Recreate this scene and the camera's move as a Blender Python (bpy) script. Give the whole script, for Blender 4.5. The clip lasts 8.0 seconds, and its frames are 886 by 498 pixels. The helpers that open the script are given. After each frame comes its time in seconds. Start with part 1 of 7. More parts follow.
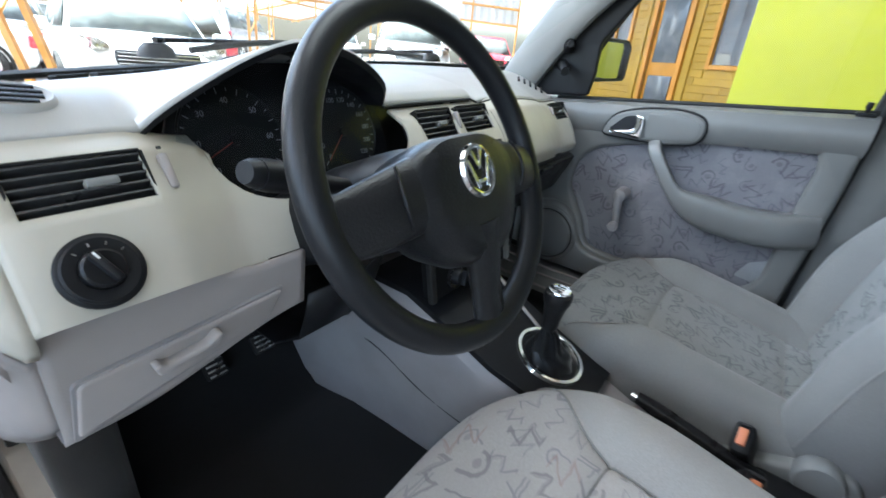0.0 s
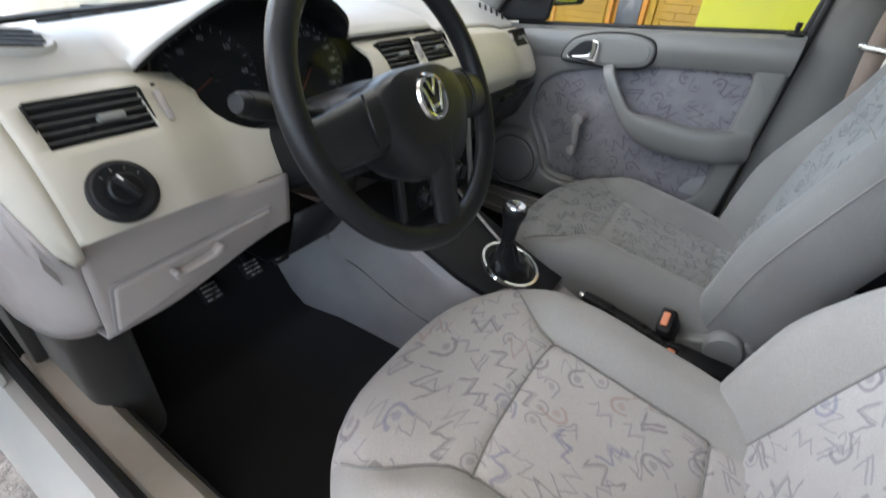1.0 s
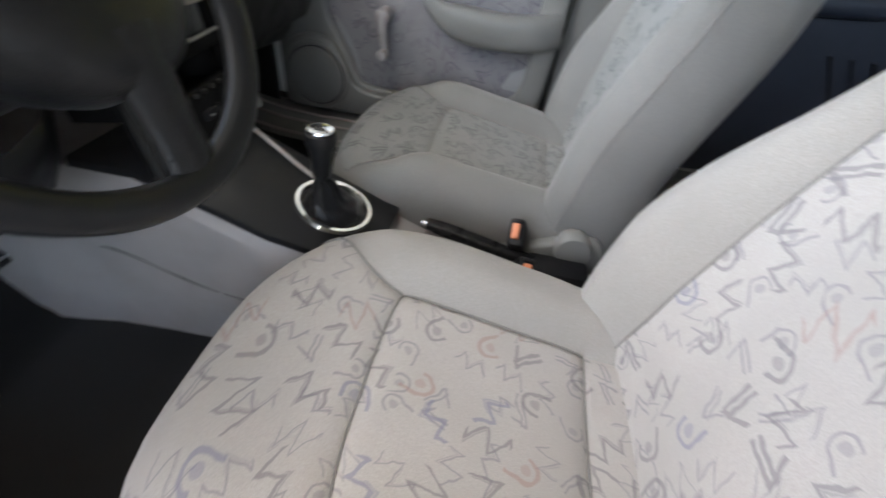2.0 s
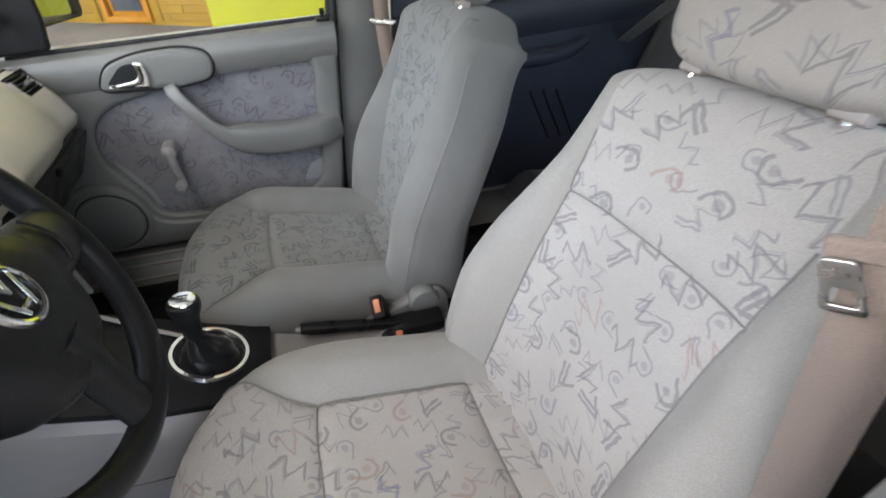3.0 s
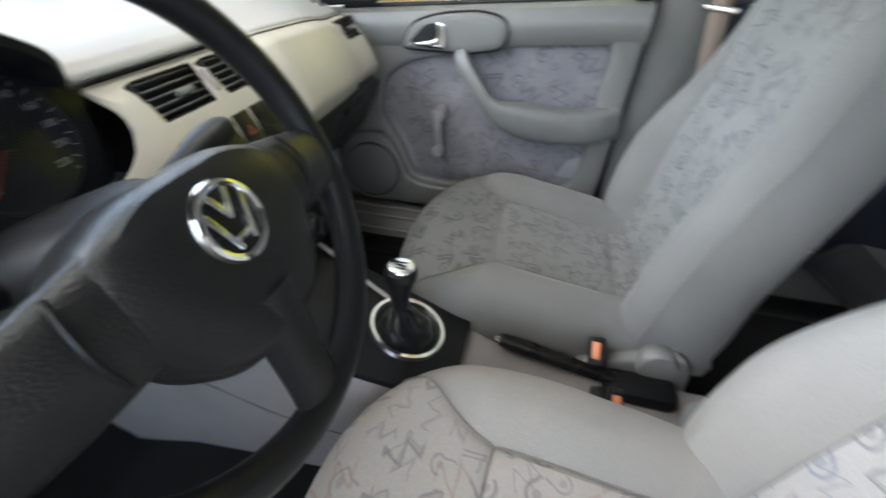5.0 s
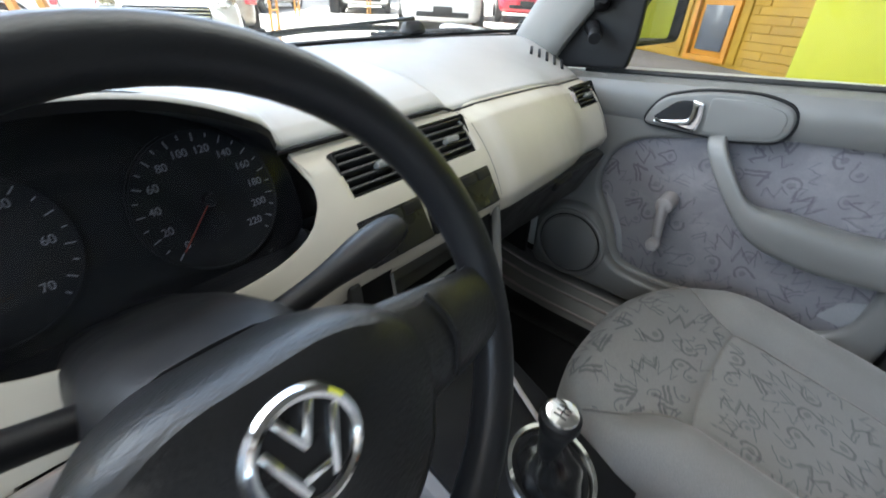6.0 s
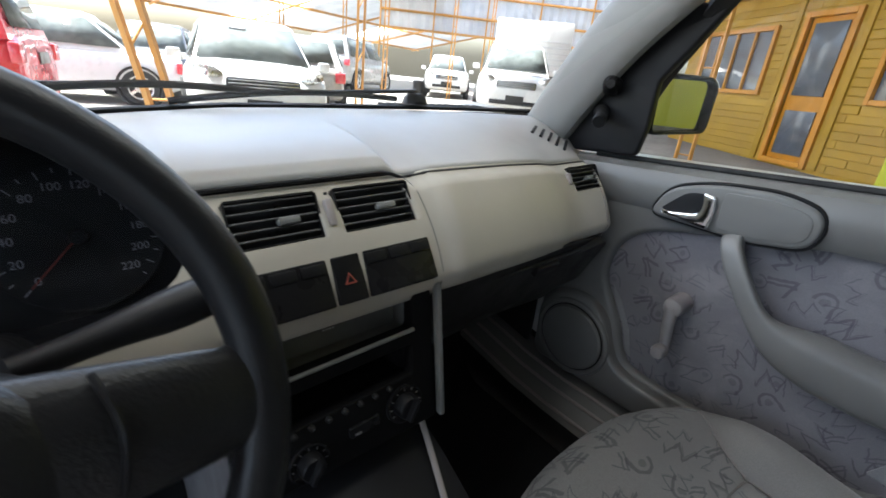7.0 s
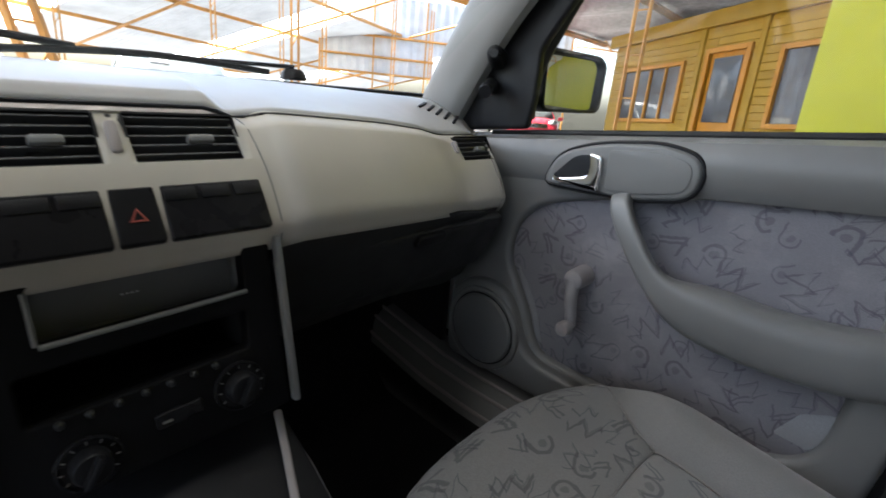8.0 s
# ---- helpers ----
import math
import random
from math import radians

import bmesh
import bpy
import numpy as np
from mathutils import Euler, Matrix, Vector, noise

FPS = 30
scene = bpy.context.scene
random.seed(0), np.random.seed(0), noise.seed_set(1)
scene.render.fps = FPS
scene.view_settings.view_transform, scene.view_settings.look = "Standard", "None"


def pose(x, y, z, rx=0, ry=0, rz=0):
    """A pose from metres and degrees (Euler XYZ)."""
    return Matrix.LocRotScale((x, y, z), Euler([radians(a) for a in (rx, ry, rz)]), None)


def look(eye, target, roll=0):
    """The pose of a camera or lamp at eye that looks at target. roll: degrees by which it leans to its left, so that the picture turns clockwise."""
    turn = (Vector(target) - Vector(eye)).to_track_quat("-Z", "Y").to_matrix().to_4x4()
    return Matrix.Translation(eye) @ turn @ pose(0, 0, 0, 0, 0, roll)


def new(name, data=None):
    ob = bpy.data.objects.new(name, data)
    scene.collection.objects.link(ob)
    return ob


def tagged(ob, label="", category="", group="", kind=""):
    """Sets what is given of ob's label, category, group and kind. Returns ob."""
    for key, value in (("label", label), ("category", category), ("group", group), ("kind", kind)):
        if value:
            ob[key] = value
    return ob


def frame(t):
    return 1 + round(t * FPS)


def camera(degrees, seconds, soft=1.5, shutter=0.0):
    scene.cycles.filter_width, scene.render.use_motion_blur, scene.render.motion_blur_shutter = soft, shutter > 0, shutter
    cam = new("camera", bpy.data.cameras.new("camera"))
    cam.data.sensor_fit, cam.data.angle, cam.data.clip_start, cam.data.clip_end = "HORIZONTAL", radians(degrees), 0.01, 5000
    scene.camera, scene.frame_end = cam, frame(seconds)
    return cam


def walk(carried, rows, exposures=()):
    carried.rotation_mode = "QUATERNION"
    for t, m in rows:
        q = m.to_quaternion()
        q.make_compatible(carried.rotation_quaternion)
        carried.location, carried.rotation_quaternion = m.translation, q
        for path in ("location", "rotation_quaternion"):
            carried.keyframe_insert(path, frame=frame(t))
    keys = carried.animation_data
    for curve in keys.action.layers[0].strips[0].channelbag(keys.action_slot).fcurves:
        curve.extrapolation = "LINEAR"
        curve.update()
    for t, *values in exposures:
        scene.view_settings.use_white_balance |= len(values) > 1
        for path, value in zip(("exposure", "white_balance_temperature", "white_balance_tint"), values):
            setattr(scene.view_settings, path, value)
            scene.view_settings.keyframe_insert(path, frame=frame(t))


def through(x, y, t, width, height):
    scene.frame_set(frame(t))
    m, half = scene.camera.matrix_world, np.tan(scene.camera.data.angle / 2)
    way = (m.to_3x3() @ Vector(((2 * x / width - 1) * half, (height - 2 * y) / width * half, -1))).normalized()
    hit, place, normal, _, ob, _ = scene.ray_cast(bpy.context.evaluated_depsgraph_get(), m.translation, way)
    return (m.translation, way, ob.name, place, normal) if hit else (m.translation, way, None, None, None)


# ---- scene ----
cam = camera(89.7, 8.0, soft=1.6, shutter=0.35)
PATH = [
    (0, (-0.667, 0.066, 1.029), (0.673, 0.986, 0.257), 5.4),
    (0.5, (-0.729, 0.003, 1.092), (0.619, 0.820, 0.223), 5.0),
    (1, (-0.738, -0.000, 1.050), (0.562, 0.757, 0.062), 4.9),
    (1.5, (-0.679, 0.026, 0.962), (0.607, 0.584, -0.167), 6.9),
    (2, (-0.582, 0.016, 0.967), (0.785, 0.147, -0.196), 7.4),
    (2.2, (-0.574, 0.024, 0.988), (0.797, -0.064, -0.175), 7.3),
    (3.3, (-0.673, 0.086, 1.159), (0.713, -0.520, 0.183), 1.1),
    (3.5, (-0.682, 0.093, 1.129), (0.718, -0.538, 0.191), 1.5),
    (4, (-0.705, 0.095, 1.016), (0.719, -0.496, 0.088), 1.3),
    (4.5, (-0.614, 0.080, 0.988), (0.860, -0.158, -0.016), 2.2),
    (5, (-0.503, 0.114, 1.061), (0.933, 0.392, 0.013), 2.5),
    (5.2, (-0.492, 0.138, 1.063), (0.867, 0.669, 0.007), 2.8),
    (6.3, (-0.300, 0.173, 1.091), (0.851, 1.219, 0.184), 2.8),
    (6.5, (-0.266, 0.162, 1.093), (0.859, 1.279, 0.240), 3.1),
    (7, (-0.209, 0.101, 1.064), (0.888, 1.333, 0.344), 5.3),
    (7.5, (-0.144, 0.050, 1.008), (0.995, 1.292, 0.375), 4.0),
    (8, (-0.098, 0.041, 0.951), (1.171, 1.185, 0.384), 4.5),
]
EXPOSURES = [(0.0, 3.36, 5750, 3), (1.0, 3.22, 6350, 7), (1.5, 3.55, 6550, 7), (2.0, 3.5, 6650, 8), (3.5, 3.18, 6600, 7), (4.0, 3.25, 6600, 7), (4.5, 2.98, 6650, 7), (5.0, 3.45, 6450, 5), (6.5, 3.43, 6100, 5), (7.0, 2.64, 6200, 8), (8.0, 2.62, 6300, 9)]
walk(cam, [(t, look(eye, target, roll)) for t, eye, target, roll in PATH], EXPOSURES)

# ---- light ----
SUN_UP, SUN_AZ = 64.0, 325.0    # height and bearing (clockwise from the car's nose) of the sun
world = bpy.data.worlds.new("sky")
scene.world = world
world.use_nodes = True
wn = world.node_tree
sky = wn.nodes.new("ShaderNodeTexSky")
sky.sky_type, sky.sun_disc = "NISHITA", False
sky.sun_elevation, sky.sun_rotation = radians(SUN_UP), radians(SUN_AZ)
sky.air_density, sky.dust_density, sky.ozone_density = 1.0, 4.0, 1.0
wn.links.new(sky.outputs["Color"], wn.nodes["Background"].inputs["Color"])
wn.nodes["Background"].inputs["Strength"].default_value = 0.15
sun = new("sun", bpy.data.lights.new("sun", "SUN"))
sun.data.energy, sun.data.angle, sun.data.color = 5.0, radians(4), (1.0, 0.97, 0.93)
sun_from = Vector((math.sin(radians(SUN_AZ)) * math.cos(radians(SUN_UP)), math.cos(radians(SUN_AZ)) * math.cos(radians(SUN_UP)), math.sin(radians(SUN_UP))))
sun.matrix_world = look(tuple(sun_from * 30), (0, 0, 0))

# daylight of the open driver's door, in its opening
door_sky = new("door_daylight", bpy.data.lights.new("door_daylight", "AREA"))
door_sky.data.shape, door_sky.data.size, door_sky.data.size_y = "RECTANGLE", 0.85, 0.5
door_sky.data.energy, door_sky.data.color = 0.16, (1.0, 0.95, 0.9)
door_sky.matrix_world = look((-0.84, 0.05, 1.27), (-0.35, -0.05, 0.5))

# daylight of the windscreen, in the top of its opening
screen_sky = new("windscreen_daylight", bpy.data.lights.new("windscreen_daylight", "AREA"))
screen_sky.data.shape, screen_sky.data.size, screen_sky.data.size_y = "RECTANGLE", 0.95, 0.16
screen_sky.data.energy, screen_sky.data.color = 0.3, (1.0, 0.975, 0.94)
screen_sky.matrix_world = look((0.0, 0.45, 1.265), (0.1, -0.25, 0.6))

# ---- materials ----
class Nodes:
    """Small helper to write node trees."""
    def __init__(self, name):
        self.mat = bpy.data.materials.new(name)
        self.mat.use_nodes = True
        self.t = self.mat.node_tree
        self.bsdf = self.t.nodes["Principled BSDF"]
        self.out = self.t.nodes["Material Output"]

    def put(self, socket, value):
        if isinstance(value, bpy.types.NodeSocket):
            self.t.links.new(value, socket)
        elif isinstance(value, tuple) and len(value) == 3 and socket.type == "RGBA":
            socket.default_value = (*value, 1)
        else:
            socket.default_value = value

    def node(self, kind, props=None, ins=None):
        n = self.t.nodes.new(kind)
        p = props or {}
        if "operation" in p:
            n.operation = p["operation"]
        if "use_clamp" in p:
            n.use_clamp = p["use_clamp"]
        if "data_type" in p:
            n.data_type = p["data_type"]
        if "blend_type" in p:
            n.blend_type = p["blend_type"]
        if "interpolation_type" in p:
            n.interpolation_type = p["interpolation_type"]
        if "voronoi_dimensions" in p:
            n.voronoi_dimensions = p["voronoi_dimensions"]
        if "rotation_type" in p:
            n.rotation_type = p["rotation_type"]
        for k, v in (ins or {}).items():
            self.put(n.inputs[k], v)
        return n

    def math(self, op, a, b=0.0, c=0.0, clamp=False):
        n = self.node("ShaderNodeMath", {"operation": op, "use_clamp": clamp})
        for i, v in enumerate((a, b, c)):
            self.put(n.inputs[i], v)
        return n.outputs[0]

    def mix(self, f, a, b, blend="MIX"):
        n = self.node("ShaderNodeMix", {"data_type": "RGBA", "blend_type": blend})
        self.put(n.inputs[0], f), self.put(n.inputs[6], a), self.put(n.inputs[7], b)
        return n.outputs[2]

    def coord(self, which="Object"):
        return self.node("ShaderNodeTexCoord").outputs[which]

    def noise(self, scale, detail=4.0, rough=0.55, vec=None, distortion=0.0):
        n = self.node("ShaderNodeTexNoise", None, {"Scale": scale, "Detail": detail, "Roughness": rough, "Distortion": distortion})
        self.put(n.inputs["Vector"], vec if vec is not None else self.coord())
        return n.outputs["Fac"]

    def ramp(self, f, a, b, lo=0.0, hi=1.0):
        n = self.node("ShaderNodeMapRange", {"interpolation_type": "SMOOTHSTEP"})
        for i, v in enumerate((f, a, b, lo, hi)):
            self.put(n.inputs[i], v)
        return n.outputs[0]

    def bump(self, height, strength=0.2, distance=0.001):
        return self.node("ShaderNodeBump", None, {"Height": height, "Strength": strength, "Distance": distance}).outputs[0]

    def set(self, **ins):
        names = {"color": "Base Color", "rough": "Roughness", "metal": "Metallic", "normal": "Normal", "spec": "Specular IOR Level", "coat": "Coat Weight", "sheen": "Sheen Weight"}
        for k, v in ins.items():
            self.put(self.bsdf.inputs[names[k]], v)
        return self.mat


def shade(c, k):
    return tuple(min(1.0, v * k) for v in c)


def plastic(name, color, rough=0.55, grain=900.0, bump=0.25, var=0.12, spec=0.4, patch=0.08):
    """Moulded plastic: fine leather grain, broad soil."""
    n = Nodes(name)
    soil = n.noise(7.0, 5.0)
    fine = n.noise(grain, 2.0)
    col = n.mix(n.ramp(soil, 0.3, 0.75), shade(color, 1 + var), shade(color, 1 - var))
    r = n.ramp(n.noise(23.0, 4.0), 0.3, 0.7, rough - patch, rough + patch)
    return n.set(color=col, rough=r, normal=n.bump(fine, bump, 0.0006), spec=spec)


def cloth(name, color, var=0.1):
    """Plain woven seat cloth."""
    n = Nodes(name)
    soil = n.noise(5.0, 5.0)
    weave = n.node("ShaderNodeTexVoronoi", None, {"Scale": 700.0, "Vector": n.coord()}).outputs["Distance"]
    col = n.mix(n.ramp(soil, 0.3, 0.75), shade(color, 1 + var), shade(color, 1 - var))
    col = n.mix(n.ramp(weave, 0.0, 0.8), shade(color, 0.82), col)
    return n.set(color=col, rough=0.93, normal=n.bump(weave, 0.35, 0.0008), spec=0.15, sheen=0.25)


def doodle(name, color, ink, scale=16.0, accent=True, dust=0.0):
    """Seat cloth printed with loose zigzags, arcs and pairs of strokes, in metres of the UV map."""
    n = Nodes(name)
    uv = n.coord("UV")
    wob = n.node("ShaderNodeTexNoise", None, {"Scale": 60.0, "Detail": 1.0, "Vector": uv}).outputs["Color"]
    off = n.node("ShaderNodeVectorMath", {"operation": "MULTIPLY_ADD"})
    n.put(off.inputs[0], wob)
    off.inputs[1].default_value = (0.008, 0.008, 0)
    n.put(off.inputs[2], uv)
    base = off.outputs[0]

    def layer(shift, sc, w):
        v = n.node("ShaderNodeVectorMath", {"operation": "ADD"})
        n.put(v.inputs[0], base)
        v.inputs[1].default_value = shift
        vor = n.node("ShaderNodeTexVoronoi", {"voronoi_dimensions": "2D"}, {"Scale": sc, "Randomness": 0.7, "Vector": v.outputs[0]})
        loc = n.node("ShaderNodeVectorMath", {"operation": "SUBTRACT"})
        n.put(loc.inputs[0], v.outputs[0]), n.put(loc.inputs[1], vor.outputs["Position"])
        rnd = n.node("ShaderNodeSeparateColor", None, {0: vor.outputs["Color"]}).outputs
        rot = n.node("ShaderNodeVectorRotate", {"rotation_type": "Z_AXIS"}, {"Vector": loc.outputs[0], "Angle": n.math("MULTIPLY", rnd[0], 6.283)})
        s = n.node("ShaderNodeSeparateXYZ", None, {0: rot.outputs[0]}).outputs
        x, y = s[0], s[1]
        k = 21.0 / sc
        tri = n.math("PINGPONG", n.math("ADD", x, n.math("ADD", 0.5, n.math("MULTIPLY", rnd[2], 0.03))), 0.0105 * k)
        tri = n.math("MULTIPLY", n.math("SUBTRACT", tri, 0.00525 * k), n.math("MULTIPLY_ADD", rnd[2], 1.5, 1.3))
        line = n.math("ABSOLUTE", n.math("SUBTRACT", y, tri))
        echo = n.math("ABSOLUTE", n.math("SUBTRACT", n.math("SUBTRACT", y, tri), 0.005 * k))
        zig = n.math("MULTIPLY", n.ramp(line, w * 1.3, w * 2.4, 1, 0), n.ramp(n.math("ABSOLUTE", x), 0.019 * k, 0.02 * k, 1, 0))
        thin = n.math("MULTIPLY", n.ramp(echo, w * 0.6, w * 1.3, 0.7, 0), n.ramp(n.math("ABSOLUTE", n.math("SUBTRACT", x, 0.008 * k)), 0.008 * k, 0.009 * k, 1, 0))
        zig = n.math("MAXIMUM", zig, thin)
        rad = n.math("SQRT", n.math("ADD", n.math("MULTIPLY", x, x), n.math("MULTIPLY", y, y)))
        ring = n.math("ABSOLUTE", n.math("SUBTRACT", rad, 0.0105 * k))
        arc = n.math("MULTIPLY", n.ramp(ring, w * 0.8, w * 1.6, 1, 0), n.ramp(x, -0.004, -0.003))
        tail = n.math("ABSOLUTE", n.math("ADD", y, 0.0105 * k))
        tail = n.math("MULTIPLY", n.ramp(tail, w * 0.8, w * 1.6, 1, 0), n.ramp(n.math("ABSOLUTE", n.math("ADD", x, 0.008)), 0.011, 0.012, 1, 0))
        arc = n.math("MAXIMUM", arc, tail)
        arc = n.math("MAXIMUM", arc, n.ramp(rad, 0.004 * k, 0.0052 * k, 0.7, 0))
        two = n.math("ABSOLUTE", n.math("SUBTRACT", n.math("ABSOLUTE", y), 0.003 * k))
        two = n.math("MULTIPLY", n.ramp(two, w * 0.8, w * 1.6, 1, 0), n.ramp(n.math("ABSOLUTE", x), 0.014 * k, 0.015 * k, 1, 0))
        foot = n.math("ABSOLUTE", n.math("SUBTRACT", x, n.math("MULTIPLY_ADD", y, 0.6, 0.013 * k)))
        foot = n.math("MULTIPLY", n.ramp(foot, w, w * 1.8, 1, 0), n.ramp(n.math("ABSOLUTE", n.math("ADD", y, 0.007 * k)), 0.01 * k, 0.011 * k, 1, 0))
        two = n.math("MAXIMUM", two, foot)
        a = n.math("LESS_THAN", rnd[1], 0.5)
        b = n.math("MULTIPLY", n.math("GREATER_THAN", rnd[1], 0.5), n.math("LESS_THAN", rnd[1], 0.8))
        c = n.math("GREATER_THAN", rnd[1], 0.8)
        tot = n.math("ADD", n.math("MULTIPLY", zig, a), n.math("ADD", n.math("MULTIPLY", arc, b), n.math("MULTIPLY", two, c)), clamp=True)
        return tot, rnd[2]

    m1, pick = layer((0, 0, 0), scale, 0.0019)
    m2, _ = layer((0.413, 0.271, 0), scale * 1.25, 0.0011)
    soil = n.noise(5.0, 5.0)
    weave = n.node("ShaderNodeTexVoronoi", None, {"Scale": 800.0, "Vector": uv}).outputs["Distance"]
    ground = n.mix(n.ramp(soil, 0.3, 0.75), shade(color, 1.08), shade(color, 0.9))
    ground = n.mix(n.ramp(weave, 0.0, 0.8), shade(color, 0.85), ground)
    ground = n.mix(n.math("MULTIPLY", m2, 0.7), ground, shade(ink, 1.4))
    hue = ink
    if accent:
        hue = n.mix(n.math("GREATER_THAN", pick, 0.88), ink, (0.29, 0.2, 0.175))
        hue = n.mix(n.math("LESS_THAN", pick, 0.1), hue, (0.16, 0.17, 0.235))
    col = n.mix(n.math("MULTIPLY", m1, 0.6), ground, hue)
    if dust:
        col = n.mix(n.ramp(n.noise(5.0, 6.0, 0.65, uv), 0.5, 0.72, 0.0, dust), col, (0.46, 0.45, 0.44))
    return n.set(color=col, rough=0.95, normal=n.bump(weave, 0.35, 0.0008), spec=0.12, sheen=0.2)


def painted(name, color, rough=0.5, var=0.1, scale=3.0, metal=0.0, coat=0.0):
    n = Nodes(name)
    col = n.mix(n.ramp(n.noise(scale, 6.0), 0.3, 0.75), shade(color, 1 + var), shade(color, 1 - var))
    return n.set(color=col, rough=n.ramp(n.noise(scale * 6, 4.0), 0.3, 0.7, rough * 0.8, min(1, rough * 1.2)), metal=metal, coat=coat)


def metal(name, color, rough=0.12):
    n = Nodes(name)
    return n.set(color=color, metal=1.0, rough=n.ramp(n.noise(60.0, 3.0), 0.3, 0.7, rough * 0.6, rough * 1.5))


def glass(name, tint=(0.93, 0.97, 0.95), low=0.06, high=0.5):
    n = Nodes(name)
    thin = n.node("ShaderNodeBsdfTransparent", None, {"Color": tint})
    shiny = n.node("ShaderNodeBsdfGlossy", None, {"Roughness": 0.02})
    lw = n.node("ShaderNodeLayerWeight", None, {"Blend": 0.5})
    fr = n.math("ADD", n.math("MULTIPLY", n.math("POWER", lw.outputs["Facing"], 4.0), high), low)
    mx = n.node("ShaderNodeMixShader", None, {0: fr, 1: thin.outputs[0], 2: shiny.outputs[0]})
    n.t.links.new(mx.outputs[0], n.out.inputs["Surface"])
    return n.mat


def sheeting(name, color, through):
    """Roof sheet that lets some daylight through."""
    n = Nodes(name)
    stain = n.noise(1.2, 6.0)
    col = n.mix(n.ramp(stain, 0.3, 0.75), color, shade(color, 0.78))
    n.set(color=col, rough=0.6)
    tr = n.node("ShaderNodeBsdfTranslucent", None, {"Color": col})
    mx = n.node("ShaderNodeMixShader", None, {0: through, 1: n.bsdf.outputs[0], 2: tr.outputs[0]})
    n.t.links.new(mx.outputs[0], n.out.inputs["Surface"])
    return n.mat


